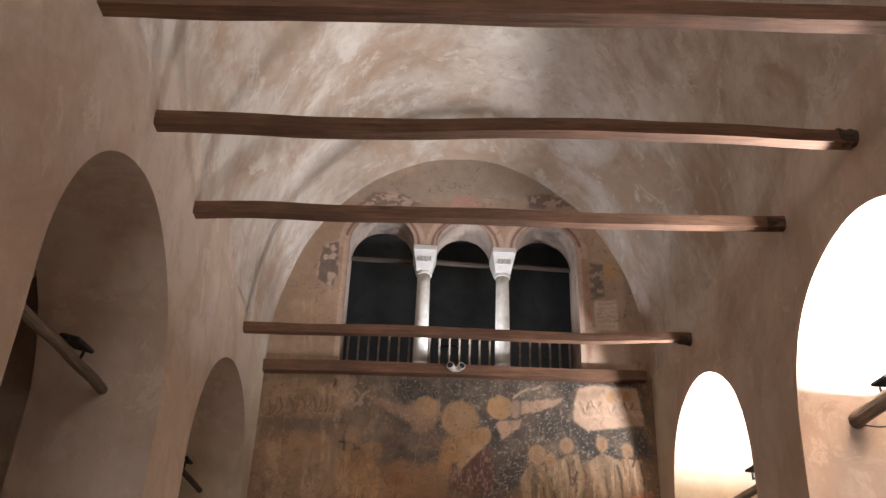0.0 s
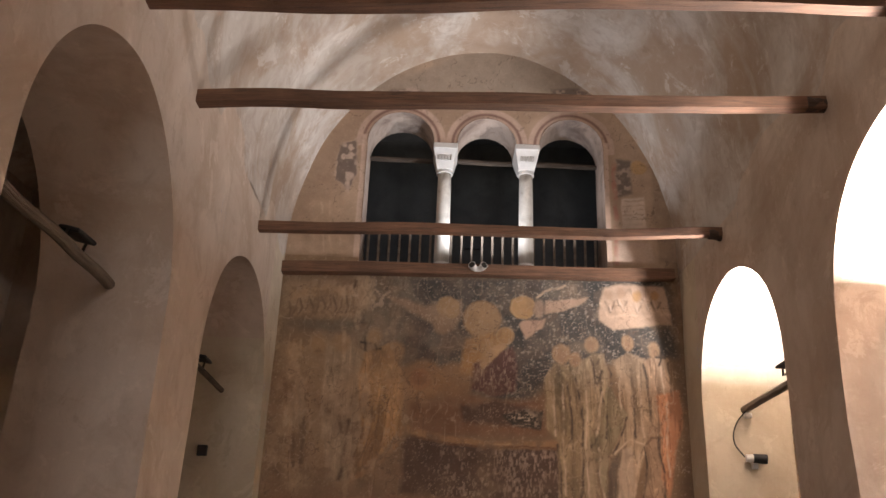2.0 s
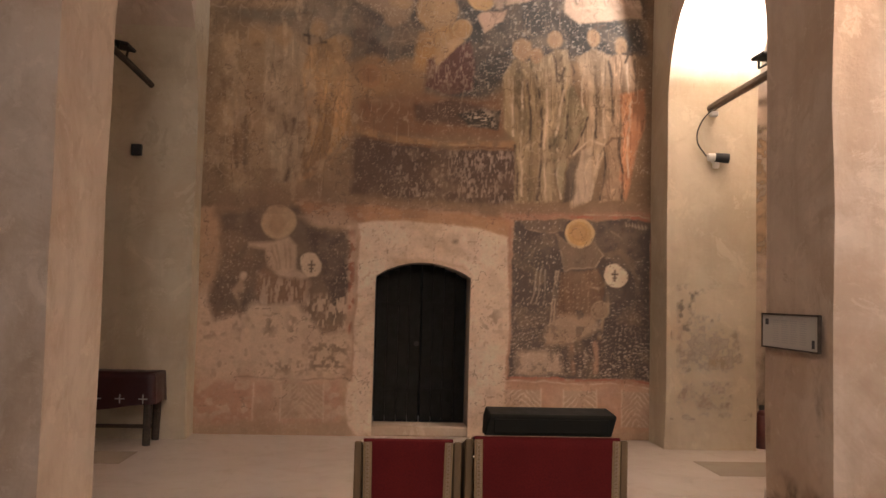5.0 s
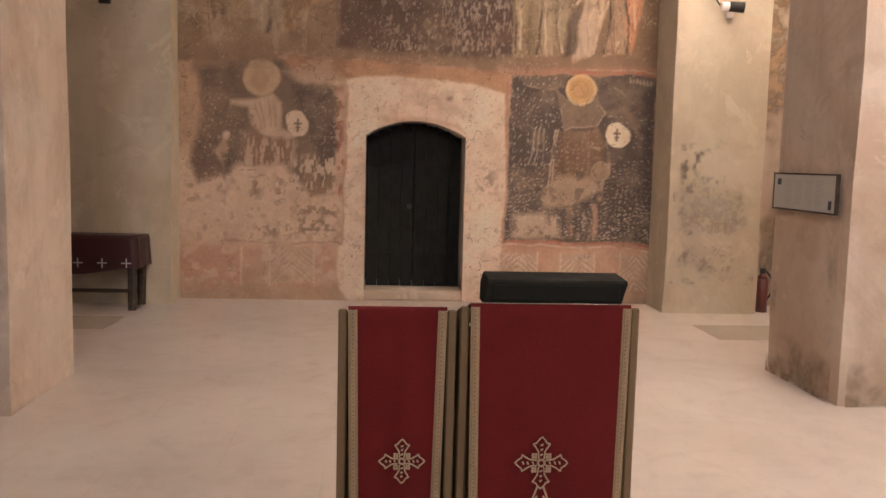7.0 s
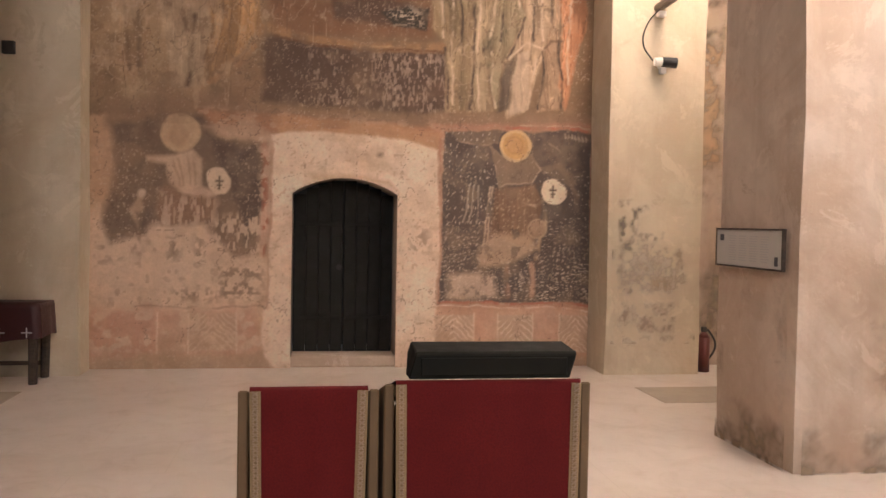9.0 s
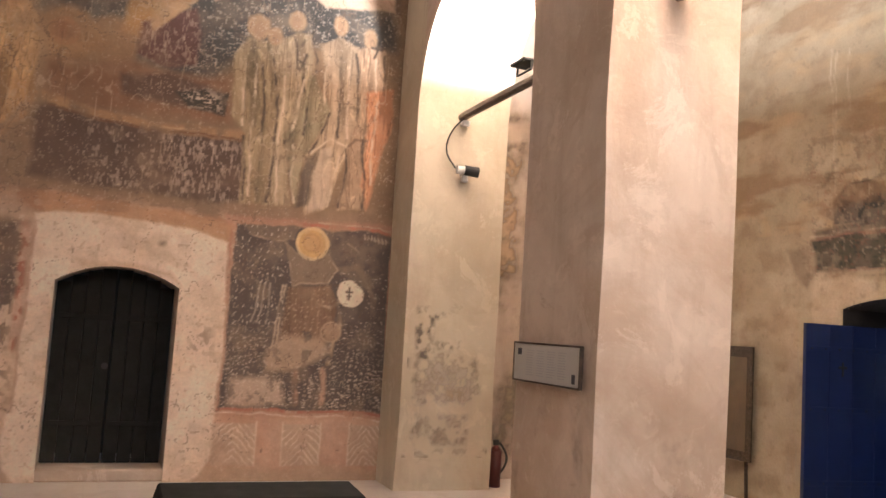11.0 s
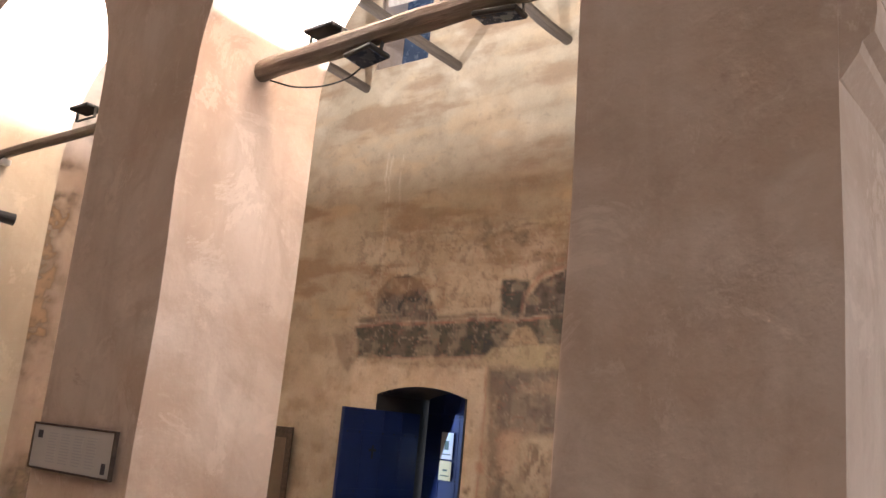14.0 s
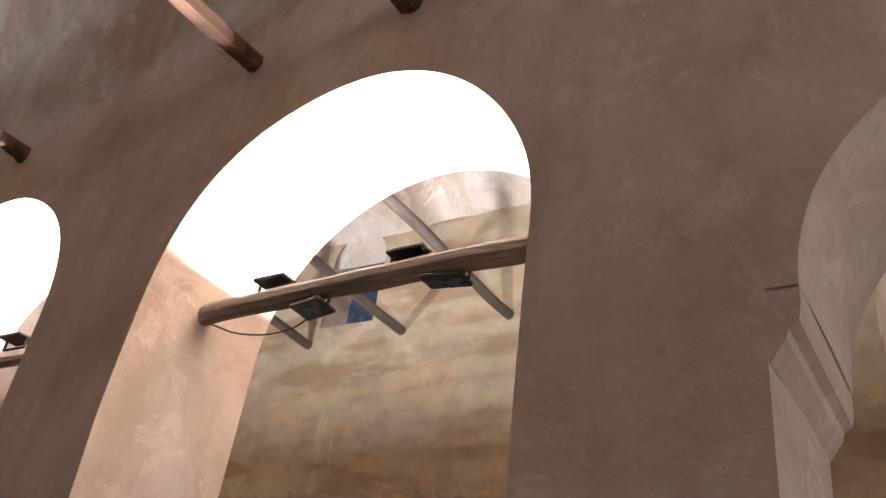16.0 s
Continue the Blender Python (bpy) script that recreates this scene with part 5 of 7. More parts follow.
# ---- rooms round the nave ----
# Gallery and narthex darkness is painted on with near-black plaster.
slab("wall_gallery_back", -3.2, 3.6, 16.2, 16.5, 5.9, 10, SHADEPLASTER, "gallery wall, its dimness put into a near-black colour")
slab("wall_gallery_north", -3.5, -3.2, YW + 0.62, 16.5, 5.9, 10, SHADEPLASTER, "gallery wall, its dimness put into a near-black colour")
slab("wall_gallery_south", 3.6, 3.9, YW + 0.62, 16.5, 5.9, 10, SHADEPLASTER, "gallery wall, its dimness put into a near-black colour")
slab("ceiling_gallery", -3.5, 3.9, YW + 0.3, 16.5, 10, 10.2, SHADEPLASTER, "gallery ceiling, its dimness put into a near-black colour", "ceiling")
slab("floor_gallery", -3.5, 3.9, YW + 0.2, 16.5, 5.7, 5.98, WOOD, "dark gallery floor", "floor")
slab("wall_narthex", -3.0, 3.4, 14.6, 14.9, 0, 5.7, SHADEPLASTER, "wall behind the door, coloured near-black as if unlit")
# Unseen end walls close the nave behind the camera, open round the east lamp.
slab("wall_east_low", -7.5, 9.5, YE - 0.4, YE, 0, 5.2, PLASTER, "plain plastered end wall")
slab("wall_east_high", -7.5, 9.5, YE - 0.4, YE, 8.0, 10.5, PLASTER, "plain plastered end wall")
slab("wall_east_left", -7.5, -1.6, YE - 0.4, YE, 5.2, 8.0, PLASTER, "plain plastered end wall")
slab("wall_east_right", 2.0, 9.5, YE - 0.4, YE, 5.2, 8.0, PLASTER, "plain plastered end wall")
slab("wall_aisle_north", -6.6, -6.3, YE, 13.0, 0, 7.3, PLASTER, "plastered north aisle wall")
slab("wall_aisle_north_west", -6.6, NX0 - TH + 0.02, 12.62, 13.0, 0, 7.3, PLASTER, "plastered end wall of the aisle")
slab("wall_aisle_south_west", NX1 + TH - 0.02, 7.3, 12.75, 13.1, 0, 7.3, PLASTER, "plastered end wall of the aisle with orange fresco remains")

SX = 7.0                                        # south aisle wall face
SY0, SY1, STOP = 8.82, 10.0, 2.28               # its doorway
NY0, NY1, NZ0, NZ1 = 9.78, 10.6, 6.1, 7.42      # its high window niche


def south_door_top(y):
    u = np.clip((y - (SY0 + SY1) / 2) / ((SY1 - SY0) / 2), -1, 1)
    return 2.18 + 0.10 * (1 - u * u)


def south_painting(y, z):
    p = Painting(y, z, (0.36, 0.285, 0.19))
    n1, n2 = field(y, z, 1.2, 331), field(y, z, 4.5, 341)
    p.lay(np.clip((n1 - 0.45) * 4, 0, 1), (0.46, 0.37, 0.26), 0.7)
    p.lay(np.clip((n2 - 0.5) * 4, 0, 1), (0.27, 0.195, 0.12), 0.55)
    p.lay(np.clip((field(y, z, 2.2, 351, 4, 1, 2.2) - 0.52) * 5, 0, 1) * (z > 3), (0.42, 0.30, 0.175), 0.6)
    # painted band with red lines over the door, torn at its end
    p.shape([(10.79, 2.84), (10.47, 2.9), (10.37, 2.65), (10.48, 2.39), (10.66, 2.55)], (0.2, 0.15, 0.1), 0.6, 0.06)
    p.shape([(10.47, 2.92), (9.34, 2.99), (7.76, 3.02), (7.64, 3.02), (7.62, 2.71), (7.94, 2.75), (8.14, 2.73), (8.42, 2.72), (8.66, 2.62), (9.36, 2.6), (10.19, 2.57), (10.4, 2.57)], (0.088, 0.076, 0.053), 0.92, 0.04)
    band = p.poly([(10.47, 2.92), (9.34, 2.99), (7.76, 3.02), (7.64, 3.02), (7.62, 2.71), (7.94, 2.75), (8.14, 2.73), (8.42, 2.72), (8.66, 2.62), (9.36, 2.6), (10.19, 2.57), (10.4, 2.57)], 0.05)
    p.lay(band * np.clip((n2 - 0.50) * 4, 0, 1), (0.19, 0.15, 0.105), 0.6)
    p.lay(band * p.specks(14, 0.55, 373, 1, 1.4), (0.055, 0.055, 0.042), 0.4)
    p.shape([(10.46, 3.03), (10.12, 3.05), (9.35, 3.04), (8.87, 3.06), (8.54, 3.05), (8.54, 3.01), (9.34, 2.98), (10.4, 2.93)], (0.13, 0.098, 0.07), 0.75, 0.04)
    # small painted arches and pale panels
    p.shape([(10.16, 3.06), (10.18, 3.33), (10.02, 3.47), (9.8, 3.51), (9.55, 3.42), (9.4, 3.24), (9.31, 3.01)], (0.135, 0.108, 0.08), 0.9, 0.03)
    p.lay(p.poly([(10.16, 3.06), (10.18, 3.33), (10.02, 3.47), (9.8, 3.51), (9.55, 3.42), (9.4, 3.24), (9.31, 3.01)], 0.12) * p.specks(13, 0.5, 371, 1, 1), (0.06, 0.05, 0.04), 0.85)
    p.lay(p.poly([(10.16, 3.06), (10.18, 3.33), (10.02, 3.47), (9.8, 3.51), (9.55, 3.42), (9.4, 3.24), (9.31, 3.01)], 0.12) * p.specks(15, 0.62, 375, 1, 1), (0.3, 0.24, 0.17), 0.6)
    p.stroke([(10.17, 3.31), (10.02, 3.47), (9.79, 3.5), (9.55, 3.41), (9.39, 3.23), (9.32, 3.04)], 0.016, (0.1, 0.075, 0.055), 0.8, 0.02)
    p.shape([(9.15, 3.06), (9.16, 3.61), (9.07, 3.79), (8.91, 3.82), (8.72, 3.72), (8.64, 3.42), (8.54, 3.4), (8.52, 3.08)], (0.44, 0.345, 0.235), 0.85, 0.05)
    p.stroke([(9.08, 3.67), (9.04, 3.78), (8.91, 3.82), (8.76, 3.75), (8.71, 3.62)], 0.010, (0.27, 0.195, 0.125), 0.7, 0.02)
    p.stroke([(8.65, 3.41), (8.57, 3.4), (8.57, 3.15), (8.73, 3.13)], 0.006, (0.19, 0.14, 0.095), 0.7, 0.02)
    p.stroke([(8.74, 3.47), (8.66, 3.28), (8.62, 3.15)], 0.016, (0.24, 0.175, 0.115), 0.7, 0.02)
    p.shape([(9.37, 3.53), (9.21, 3.52), (9.15, 3.12), (9.27, 3.07)], (0.26, 0.185, 0.115), 0.6, 0.07)
    p.shape([(8.5, 3.38), (8.17, 3.39), (8.2, 3.24), (8.3, 3), (8.49, 3.03)], (0.068, 0.064, 0.052), 0.9, 0.035)
    p.shape([(8.25, 3.01), (8.2, 3.21), (8.07, 3.37), (7.77, 3.48), (7.66, 3.48), (7.64, 3.01)], (0.095, 0.076, 0.058), 0.92, 0.03)
    p.lay(p.poly([(8.25, 3.01), (8.2, 3.21), (8.07, 3.37), (7.77, 3.48), (7.66, 3.48), (7.64, 3.01)], 0.12) * p.specks(11, 0.52, 377, 1, 1), (0.19, 0.15, 0.11), 0.6)
    p.stroke([(8.29, 3.01), (8.21, 3.25), (8.05, 3.43), (7.77, 3.52), (7.66, 3.53)], 0.025, (0.31, 0.175, 0.12), 0.8, 0.02)
    p.stroke([(8.26, 3), (8.18, 3.23), (8.02, 3.39), (7.77, 3.48)], 0.005, (0.47, 0.36, 0.26), 0.7, 0.02)
    p.shape([(8.29, 3.97), (8.09, 3.88), (7.82, 3.64), (7.92, 3.56), (8.16, 3.39), (8.3, 3.38)], (0.46, 0.35, 0.25), 0.75, 0.05)
    p.shape([(8.17, 3.38), (7.98, 3.63), (7.78, 3.63), (7.77, 3.52), (8.04, 3.43)], (0.2, 0.15, 0.1), 0.7, 0.05)
    p.shape([(8.7, 2.57), (8.55, 2.71), (8.38, 2.74), (7.94, 2.76), (7.63, 2.74), (7.62, 2.52), (8.41, 2.54)], (0.37, 0.295, 0.18), 0.92, 0.03)
    p.shape([(8.43, 2.75), (8.35, 2.88), (8.22, 2.93), (8.08, 2.86), (8.04, 2.75)], (0.37, 0.275, 0.17), 0.88, 0.03)
    p.shape([(9.92, 4.1), (9.07, 3.86), (8.55, 3.88), (8.3, 3.93), (8.29, 3.58), (8.56, 3.45), (8.76, 3.75), (9.07, 3.82), (9.21, 3.52), (9.81, 3.68)], (0.3, 0.215, 0.135), 0.55, 0.14)
    p.stroke([(8.39, 3.94), (8.23, 3.96), (8.13, 3.98)], 0.013, (0.15, 0.105, 0.07), 0.75, 0.02)
    p.stroke([(9.74, 3.98), (9.23, 3.94), (8.55, 3.85)], 0.008, (0.22, 0.16, 0.1), 0.55, 0.02)
    p.stroke([(10.48, 2.92), (9.34, 2.97), (8.5, 2.98), (7.64, 2.99)], 0.013, (0.34, 0.17, 0.115), 0.8, 0.02)
    p.stroke([(10.48, 2.96), (9.34, 3), (7.64, 3.01)], 0.005, (0.5, 0.39, 0.29), 0.7, 0.02)
    p.stroke([(10.18, 2.58), (9.36, 2.6), (8.66, 2.61)], 0.008, (0.38, 0.22, 0.16), 0.75, 0.02)
    # lime surround and painted panel beside the door
    sur = p.box(8.62, 10.4, -0.1, 2.5, 0.05)
    p.lay(sur, (0.50, 0.40, 0.285), 0.9)
    p.lay(sur * np.clip((n2 - 0.5) * 5, 0, 1), (0.42, 0.31, 0.2), 0.5)
    p.shape([(8.6, 2.5), (7.61, 2.51), (7.58, 1.92), (8.15, 1.86), (8.41, 1.91), (8.55, 2.11)], (0.165, 0.128, 0.095), 0.88, 0.07)
    p.lay(p.poly([(8.6, 2.5), (7.61, 2.51), (7.58, 1.89), (8.43, 1.9)], 0.12) * p.specks(12, 0.5, 379, 1, 0.6), (0.27, 0.215, 0.155), 0.6)
    p.shape([(8.55, 2.41), (8.41, 2.41), (8.31, 1.58), (8.32, 1.2), (8.47, 1.13), (8.54, 1.86)], (0.19, 0.14, 0.098), 0.75, 0.05)
    p.shape([(8.43, 1.93), (8.15, 1.91), (8.24, 1.49), (8.41, 1.48)], (0.42, 0.285, 0.19), 0.6, 0.07)
    p.lay(p.poly([(8.15, 1.76), (7.89, 1.78), (7.86, 1.46), (8.15, 1.47)], 0.12) * p.specks(17, 0.5, 381, 1.6, 0.6), (0.2, 0.145, 0.1), 0.75)
    p.shape([(8.66, 1.59), (8.55, 1.58), (8.55, 1.47), (8.65, 1.48)], (0.36, 0.215, 0.14), 0.75, 0.03)
    p.shape([(8.6, 1.05), (8.46, 1.03), (8.43, 0.8), (8.6, 0.75)], (0.38, 0.23, 0.15), 0.65, 0.05)
    p.stroke([(8.62, 2.5), (8.6, 1.86), (8.61, 1.2)], 0.013, (0.34, 0.19, 0.13), 0.7, 0.02)
    p.lay(p.oval(8.75, 1.28, 0.018, 0.018), (0.12, 0.08, 0.05), 0.8)
    p.lay(p.oval(8.7, 1.31, 0.018, 0.018), (0.12, 0.08, 0.05), 0.8)
    p.lay(p.oval(8.72, 1.27, 0.018, 0.018), (0.12, 0.08, 0.05), 0.8)
    p.stroke([(10.24, 4.96), (10.2, 4.25), (10.16, 3.47)], 0.010, (0.55, 0.45, 0.33), 0.7, 0.02)
    p.stroke([(10.17, 4.94), (10.16, 4.38), (10.15, 3.89)], 0.008, (0.55, 0.45, 0.33), 0.7, 0.02)
    p.stroke([(9.99, 4.91), (10, 4.6), (9.98, 4.26)], 0.008, (0.55, 0.45, 0.33), 0.7, 0.02)
    p.lay(p.specks(16, 0.74, 391), (0.24, 0.18, 0.12), 0.35)
    p.lay(np.clip((field(y, z, 1.6, 395, 5, 0.7, 2.6) - 0.5) * 6, 0, 1) * (z > 3.1), (0.25, 0.165, 0.095), 0.75)
    line = np.clip(1.5 - np.abs(field(y, z, 6, 397, 2) - 0.5) / 0.014, 0, 1) * np.maximum(p.box(7.0, 10.4, 2.6, 4.0, 0.3), p.box(7.0, 8.5, 0.9, 2.5, 0.2))
    p.lay(line, (0.15, 0.105, 0.07), 0.28)
    # worn edges, chips and drawn lines
    area_p = np.maximum(p.box(7.0, 10.6, 2.45, 4.05, 0.3), p.box(7.0, 8.55, 0.9, 2.5, 0.2))
    p.lay(area_p * np.clip((field(y, z, 6, 811, 5) - 0.56) * 9, 0, 1), (0.42, 0.325, 0.22), 0.32)
    p.lay(area_p * np.clip((field(y, z, 8, 821, 5) - 0.58) * 9, 0, 1), (0.07, 0.052, 0.038), 0.3)
    for seed, col in ((831, (0.05, 0.038, 0.028)), (841, (0.50, 0.40, 0.29)), (851, (0.28, 0.13, 0.085))):
        p.lay(area_p * np.clip(1.5 - np.abs(field(y, z, 7, seed, 2) - 0.5) / 0.013, 0, 1), col, 0.25)
    for k, (zz, a0, a1) in enumerate(((6.1, 7.0, 9.9), (5.75, 7.6, 9.2), (5.35, 7.0, 9.3), (4.95, 7.2, 9.0), (4.55, 7.0, 8.9), (4.3, 7.8, 9.6))):
        wave = zz + 0.05 * np.sin(y * 2.3 + k) + 0.10 * (field(y, z, 2.5, 861 + k, 3) - 0.5)
        p.lay(soft(np.abs(z - wave) - 0.05, 0.09) * p.box(a0, a1, 3.9, 6.5, 0.25), (0.41, 0.31, 0.20), 0.45)
        p.lay(soft(np.abs(z - wave + 0.17) - 0.03, 0.08) * p.box(a0, a1, 3.9, 6.5, 0.25), (0.27, 0.19, 0.115), 0.4)
    p.c *= (0.90 + 0.20 * field(y, z, 6, 393, 4))[:, None]
    mean = np.array([0.33, 0.255, 0.17])
    return np.clip(mean + (p.c - mean) * 1.18, 0.04, 0.7)


def south_wall():
    step = 0.02
    ys = axis_points(4.4, 12.75, [SY0, SY1, NY0, NY1], step)
    zs = axis_points(0, 7.45, [NZ0, NZ1], step)
    A, B = np.meshgrid(ys, zs)
    near = (A >= SY0) & (A <= SY1) & (np.abs(B - south_door_top(A)) < step * 0.5)
    B = np.where(near, south_door_top(A), B)
    idx = np.arange(A.size).reshape(A.shape)
    q = np.stack([idx[:-1, :-1], idx[:-1, 1:], idx[1:, 1:], idx[1:, :-1]], -1).reshape(-1, 4)
    cy, cz = A.ravel()[q].mean(1), B.ravel()[q].mean(1)
    hole = (cy > SY0) & (cy < SY1) & (cz < south_door_top(cy)) | (cy > NY0) & (cy < NY1) & (cz > NZ0) & (cz < NZ1 - 0.41 + np.sqrt(np.clip(0.41 ** 2 - (cy - (NY0 + NY1) / 2) ** 2, 0, None)))
    q = q[~hole]
    used = np.unique(q)
    back = np.zeros(A.size, int)
    back[used] = np.arange(len(used))
    a, b = A.ravel()[used], B.ravel()[used]
    x = SX + (field(a, b, 1.0, 7) - 0.5) * 0.06
    ob = mesh("wall_aisle_south", np.stack([x, a, b], 1), back[q].tolist(), PIGMENT, True)
    pigment_sheet(ob, south_painting(a, b))
    return tagged(ob, "south aisle wall with faded painted bands over the door", "wall", "", "structure")


south_wall()
for nm, y0, y1, z0, z1 in (("wall_aisle_south_east_a", YE, -0.9, 0, 7.45), ("wall_aisle_south_east_b", 0.9, 4.42, 0, 7.45), ("wall_aisle_south_east_c", -0.9, 0.9, 0, 2.2), ("wall_aisle_south_east_d", -0.9, 0.9, 4.6, 7.45)):
    slab(nm, SX, SX + 0.9, y0, y1, z0, z1, PLASTER, "plastered south aisle wall")
bm = bmesh.new()
for a, b, z0, z1 in ((4.4, SY0 - 0.02, 0, 7.45), (SY1 + 0.02, 12.8, 0, 6.0), (NY1, 12.8, 6.0, 7.45), (SY0 - 0.02, NY0, 2.36, 7.45), (NY0, SY1 + 0.02, 2.36, 6.04), (SY1 + 0.02, NY1, 6.0, 6.04)):
    if b > a:
        box(SX + 0.05, SX + 0.9, a, b, z0, z1, 0, bm)
tagged(part("wall_aisle_south_core", bm, PILLAR), "thick masonry of the south aisle wall", "wall", "", "structure")
us = np.linspace(SY0, SY1, 15)
v, f = [], []
for u, z in [(SY0, 0.0)] + [(float(u), float(south_door_top(u))) for u in us] + [(SY1, 0.0)]:
    v += [(SX - 0.03, u, z), (SX + 0.9, u, z)]
f = [(2 * i, 2 * i + 1, 2 * i + 3, 2 * i + 2) for i in range(len(v) // 2 - 1)]
# Shade inside this reveal is painted in with the near-black plaster.
tagged(mesh("trim_south_doorway", v, f, SHADEPLASTER), "plastered reveal of the south doorway, its shade painted dark", "wall", "", "structure")
tagged(part("trim_south_threshold", box(SX - 0.12, SX + 0.95, SY0 + 0.004, SY1 + 0.1, 0.0, 0.07, 0.012), MARBLE), "worn stone threshold of the south door", "threshold", "", "structure")
slab("ground", SX + 0.9, 40, -20, 40, -0.35, -0.05, FLOOR, "paved ground outside the south door", "ground")
win = empty("window_1", (0, 0, 0), 0, "small high arched window in a deep plastered niche", "window", "", "structure")
GLASS = plain("dusty_glass", (0.05, 0.07, 0.11), 0.25, 0, 0.3, 8)
part("pane", box(SX + 0.46, SX + 0.48, NY0, NY1, NZ0, NZ1), GLASS, win)
part("sill", box(SX + 0.02, SX + 0.5, NY0 - 0.01, NY1 + 0.01, NZ0 - 0.05, NZ0 + 0.01), PILLAR, win)


def aisle_vault(name, x0, x1, spring, rise):
    v, f = [], []
    for j in range(61):
        y = YE + (13.0 - YE) * j / 60
        for i in range(25):
            w = math.pi * i / 24
            p = Vector(((x0 + x1) / 2 - (x1 - x0) / 2 * math.cos(w), y, spring + rise * math.sin(w)))
            v.append((p.x, y, p.z + 0.05 * noise.noise(p * 1.1)))
    for j in range(60):
        for i in range(24):
            a = j * 25 + i
            f.append((a, a + 1, a + 26, a + 25))
    return tagged(mesh(name, v, f, VAULT, True), "plastered aisle vault", "ceiling", "", "structure")


aisle_vault("ceiling_aisle_south", NX1 + TH - 0.1, SX + 0.1, 7.0, 0.9)
aisle_vault("ceiling_aisle_north", -6.4, NX0 - TH + 0.1, 6.6, 0.9)


# ---- thin remains of paint on pillars and responds ----
def remains(name, origin, du, dv, w, h, painter, step=0.02, label="faded remains of wall painting"):
    nu, nv = int(w / step), int(h / step)
    U, V = np.meshgrid(np.linspace(0, w, nu + 1), np.linspace(0, h, nv + 1))
    o, du, dv = np.array(origin), np.array(du), np.array(dv)
    pts = o + U.reshape(-1, 1) * du + V.reshape(-1, 1) * dv
    idx = np.arange(U.size).reshape(U.shape)
    q = np.stack([idx[:-1, :-1], idx[:-1, 1:], idx[1:, 1:], idx[1:, :-1]], -1).reshape(-1, 4)
    ob = mesh(name, pts, q.tolist(), REMAINS, True)
    pigment_sheet(ob, painter(U.ravel(), V.ravel()))
    return tagged(ob, label, "fresco", "", "structure")


def layered(u, v, layers, seed):
    """Colour and cover from (mask box, colour, threshold, scale) layers."""
    p = Painting(u, v, layers[0][1])
    grain = np.clip((field(u, v, 14, seed + 3, 3) - 0.10) * 2, 0.45, 1)
    cover = np.zeros_like(u)
    for k, (bx, col, level, scale) in enumerate(layers):
        m = p.box(*bx, 0.12) * np.clip((field(u, v, scale, seed + 17 * k, 6) - level) * 3.5, 0, 1) * grain * 0.8
        p.lay(m, col)
        cover = np.maximum(cover, m)
    return np.column_stack([p.c, cover])


def patches(u, v, marks, seed):
    """Torn patches of paint or damp: (outline, colour, cover, how much of it has flaked off)."""
    p = Painting(u, v, marks[0][1])
    worn, fine = field(u, v, 11, seed, 4), np.clip(field(u, v, 30, seed + 9, 2) * 1.6, 0.5, 1)
    cover = np.zeros_like(u)
    for pts, col, k, flaked in marks:
        m = p.poly(pts, 0.05) * np.clip((worn - flaked) * 6, 0, 1) * k
        p.lay(m, col)
        cover = np.maximum(cover, m * fine * 0.88)
    return np.column_stack([p.c, cover])


RESPOND_MARKS = [
    ([(0.06, 0.98), (0.45, 1.12), (0.79, 1.06), (0.89, 0.71), (0.65, 0.56), (0.11, 0.55)], (0.58, 0.49, 0.38), 0.75, 0.35),
    ([(0.08, 1.6), (0.22, 1.61), (0.24, 1.53), (0.39, 1.56), (0.44, 1.5), (0.29, 1.46), (0.29, 1.02), (0.09, 0.99), (0.07, 1.29)], (0.15, 0.12, 0.095), 0.9, 0.42),
    ([(0.3, 1.21), (0.66, 1.26), (0.69, 1.16), (0.35, 1.12)], (0.27, 0.205, 0.145), 0.7, 0.45),
    ([(0.06, 0.84), (0.2, 0.84), (0.2, 0.8), (0.06, 0.8)], (0.16, 0.12, 0.09), 0.85, 0.3),
    ([(0.07, 0.63), (0.36, 0.61), (0.36, 0.57), (0.07, 0.57)], (0.2, 0.15, 0.11), 0.8, 0.4),
    ([(0.43, 0.72), (0.62, 0.76), (0.68, 0.62), (0.5, 0.58)], (0.38, 0.285, 0.175), 0.85, 0.3),
    ([(0.7, 1.09), (0.82, 1.03), (0.79, 0.9), (0.72, 0.95)], (0.33, 0.25, 0.17), 0.7, 0.4),
    ([(-0.06, 1.04), (0.02, 1.03), (0.02, 0.94), (-0.04, 0.94)], (0.3, 0.23, 0.16), 0.7, 0.4),
    ([(0.06, 0.45), (0.75, 0.46), (0.75, 0.13), (0.1, 0.15)], (0.42, 0.3, 0.225), 0.6, 0.42),
    ([(-0.01, 0.1), (1.03, 0.1), (1.05, -0.29), (0.01, -0.3)], (0.42, 0.33, 0.235), 0.5, 0.5),
]
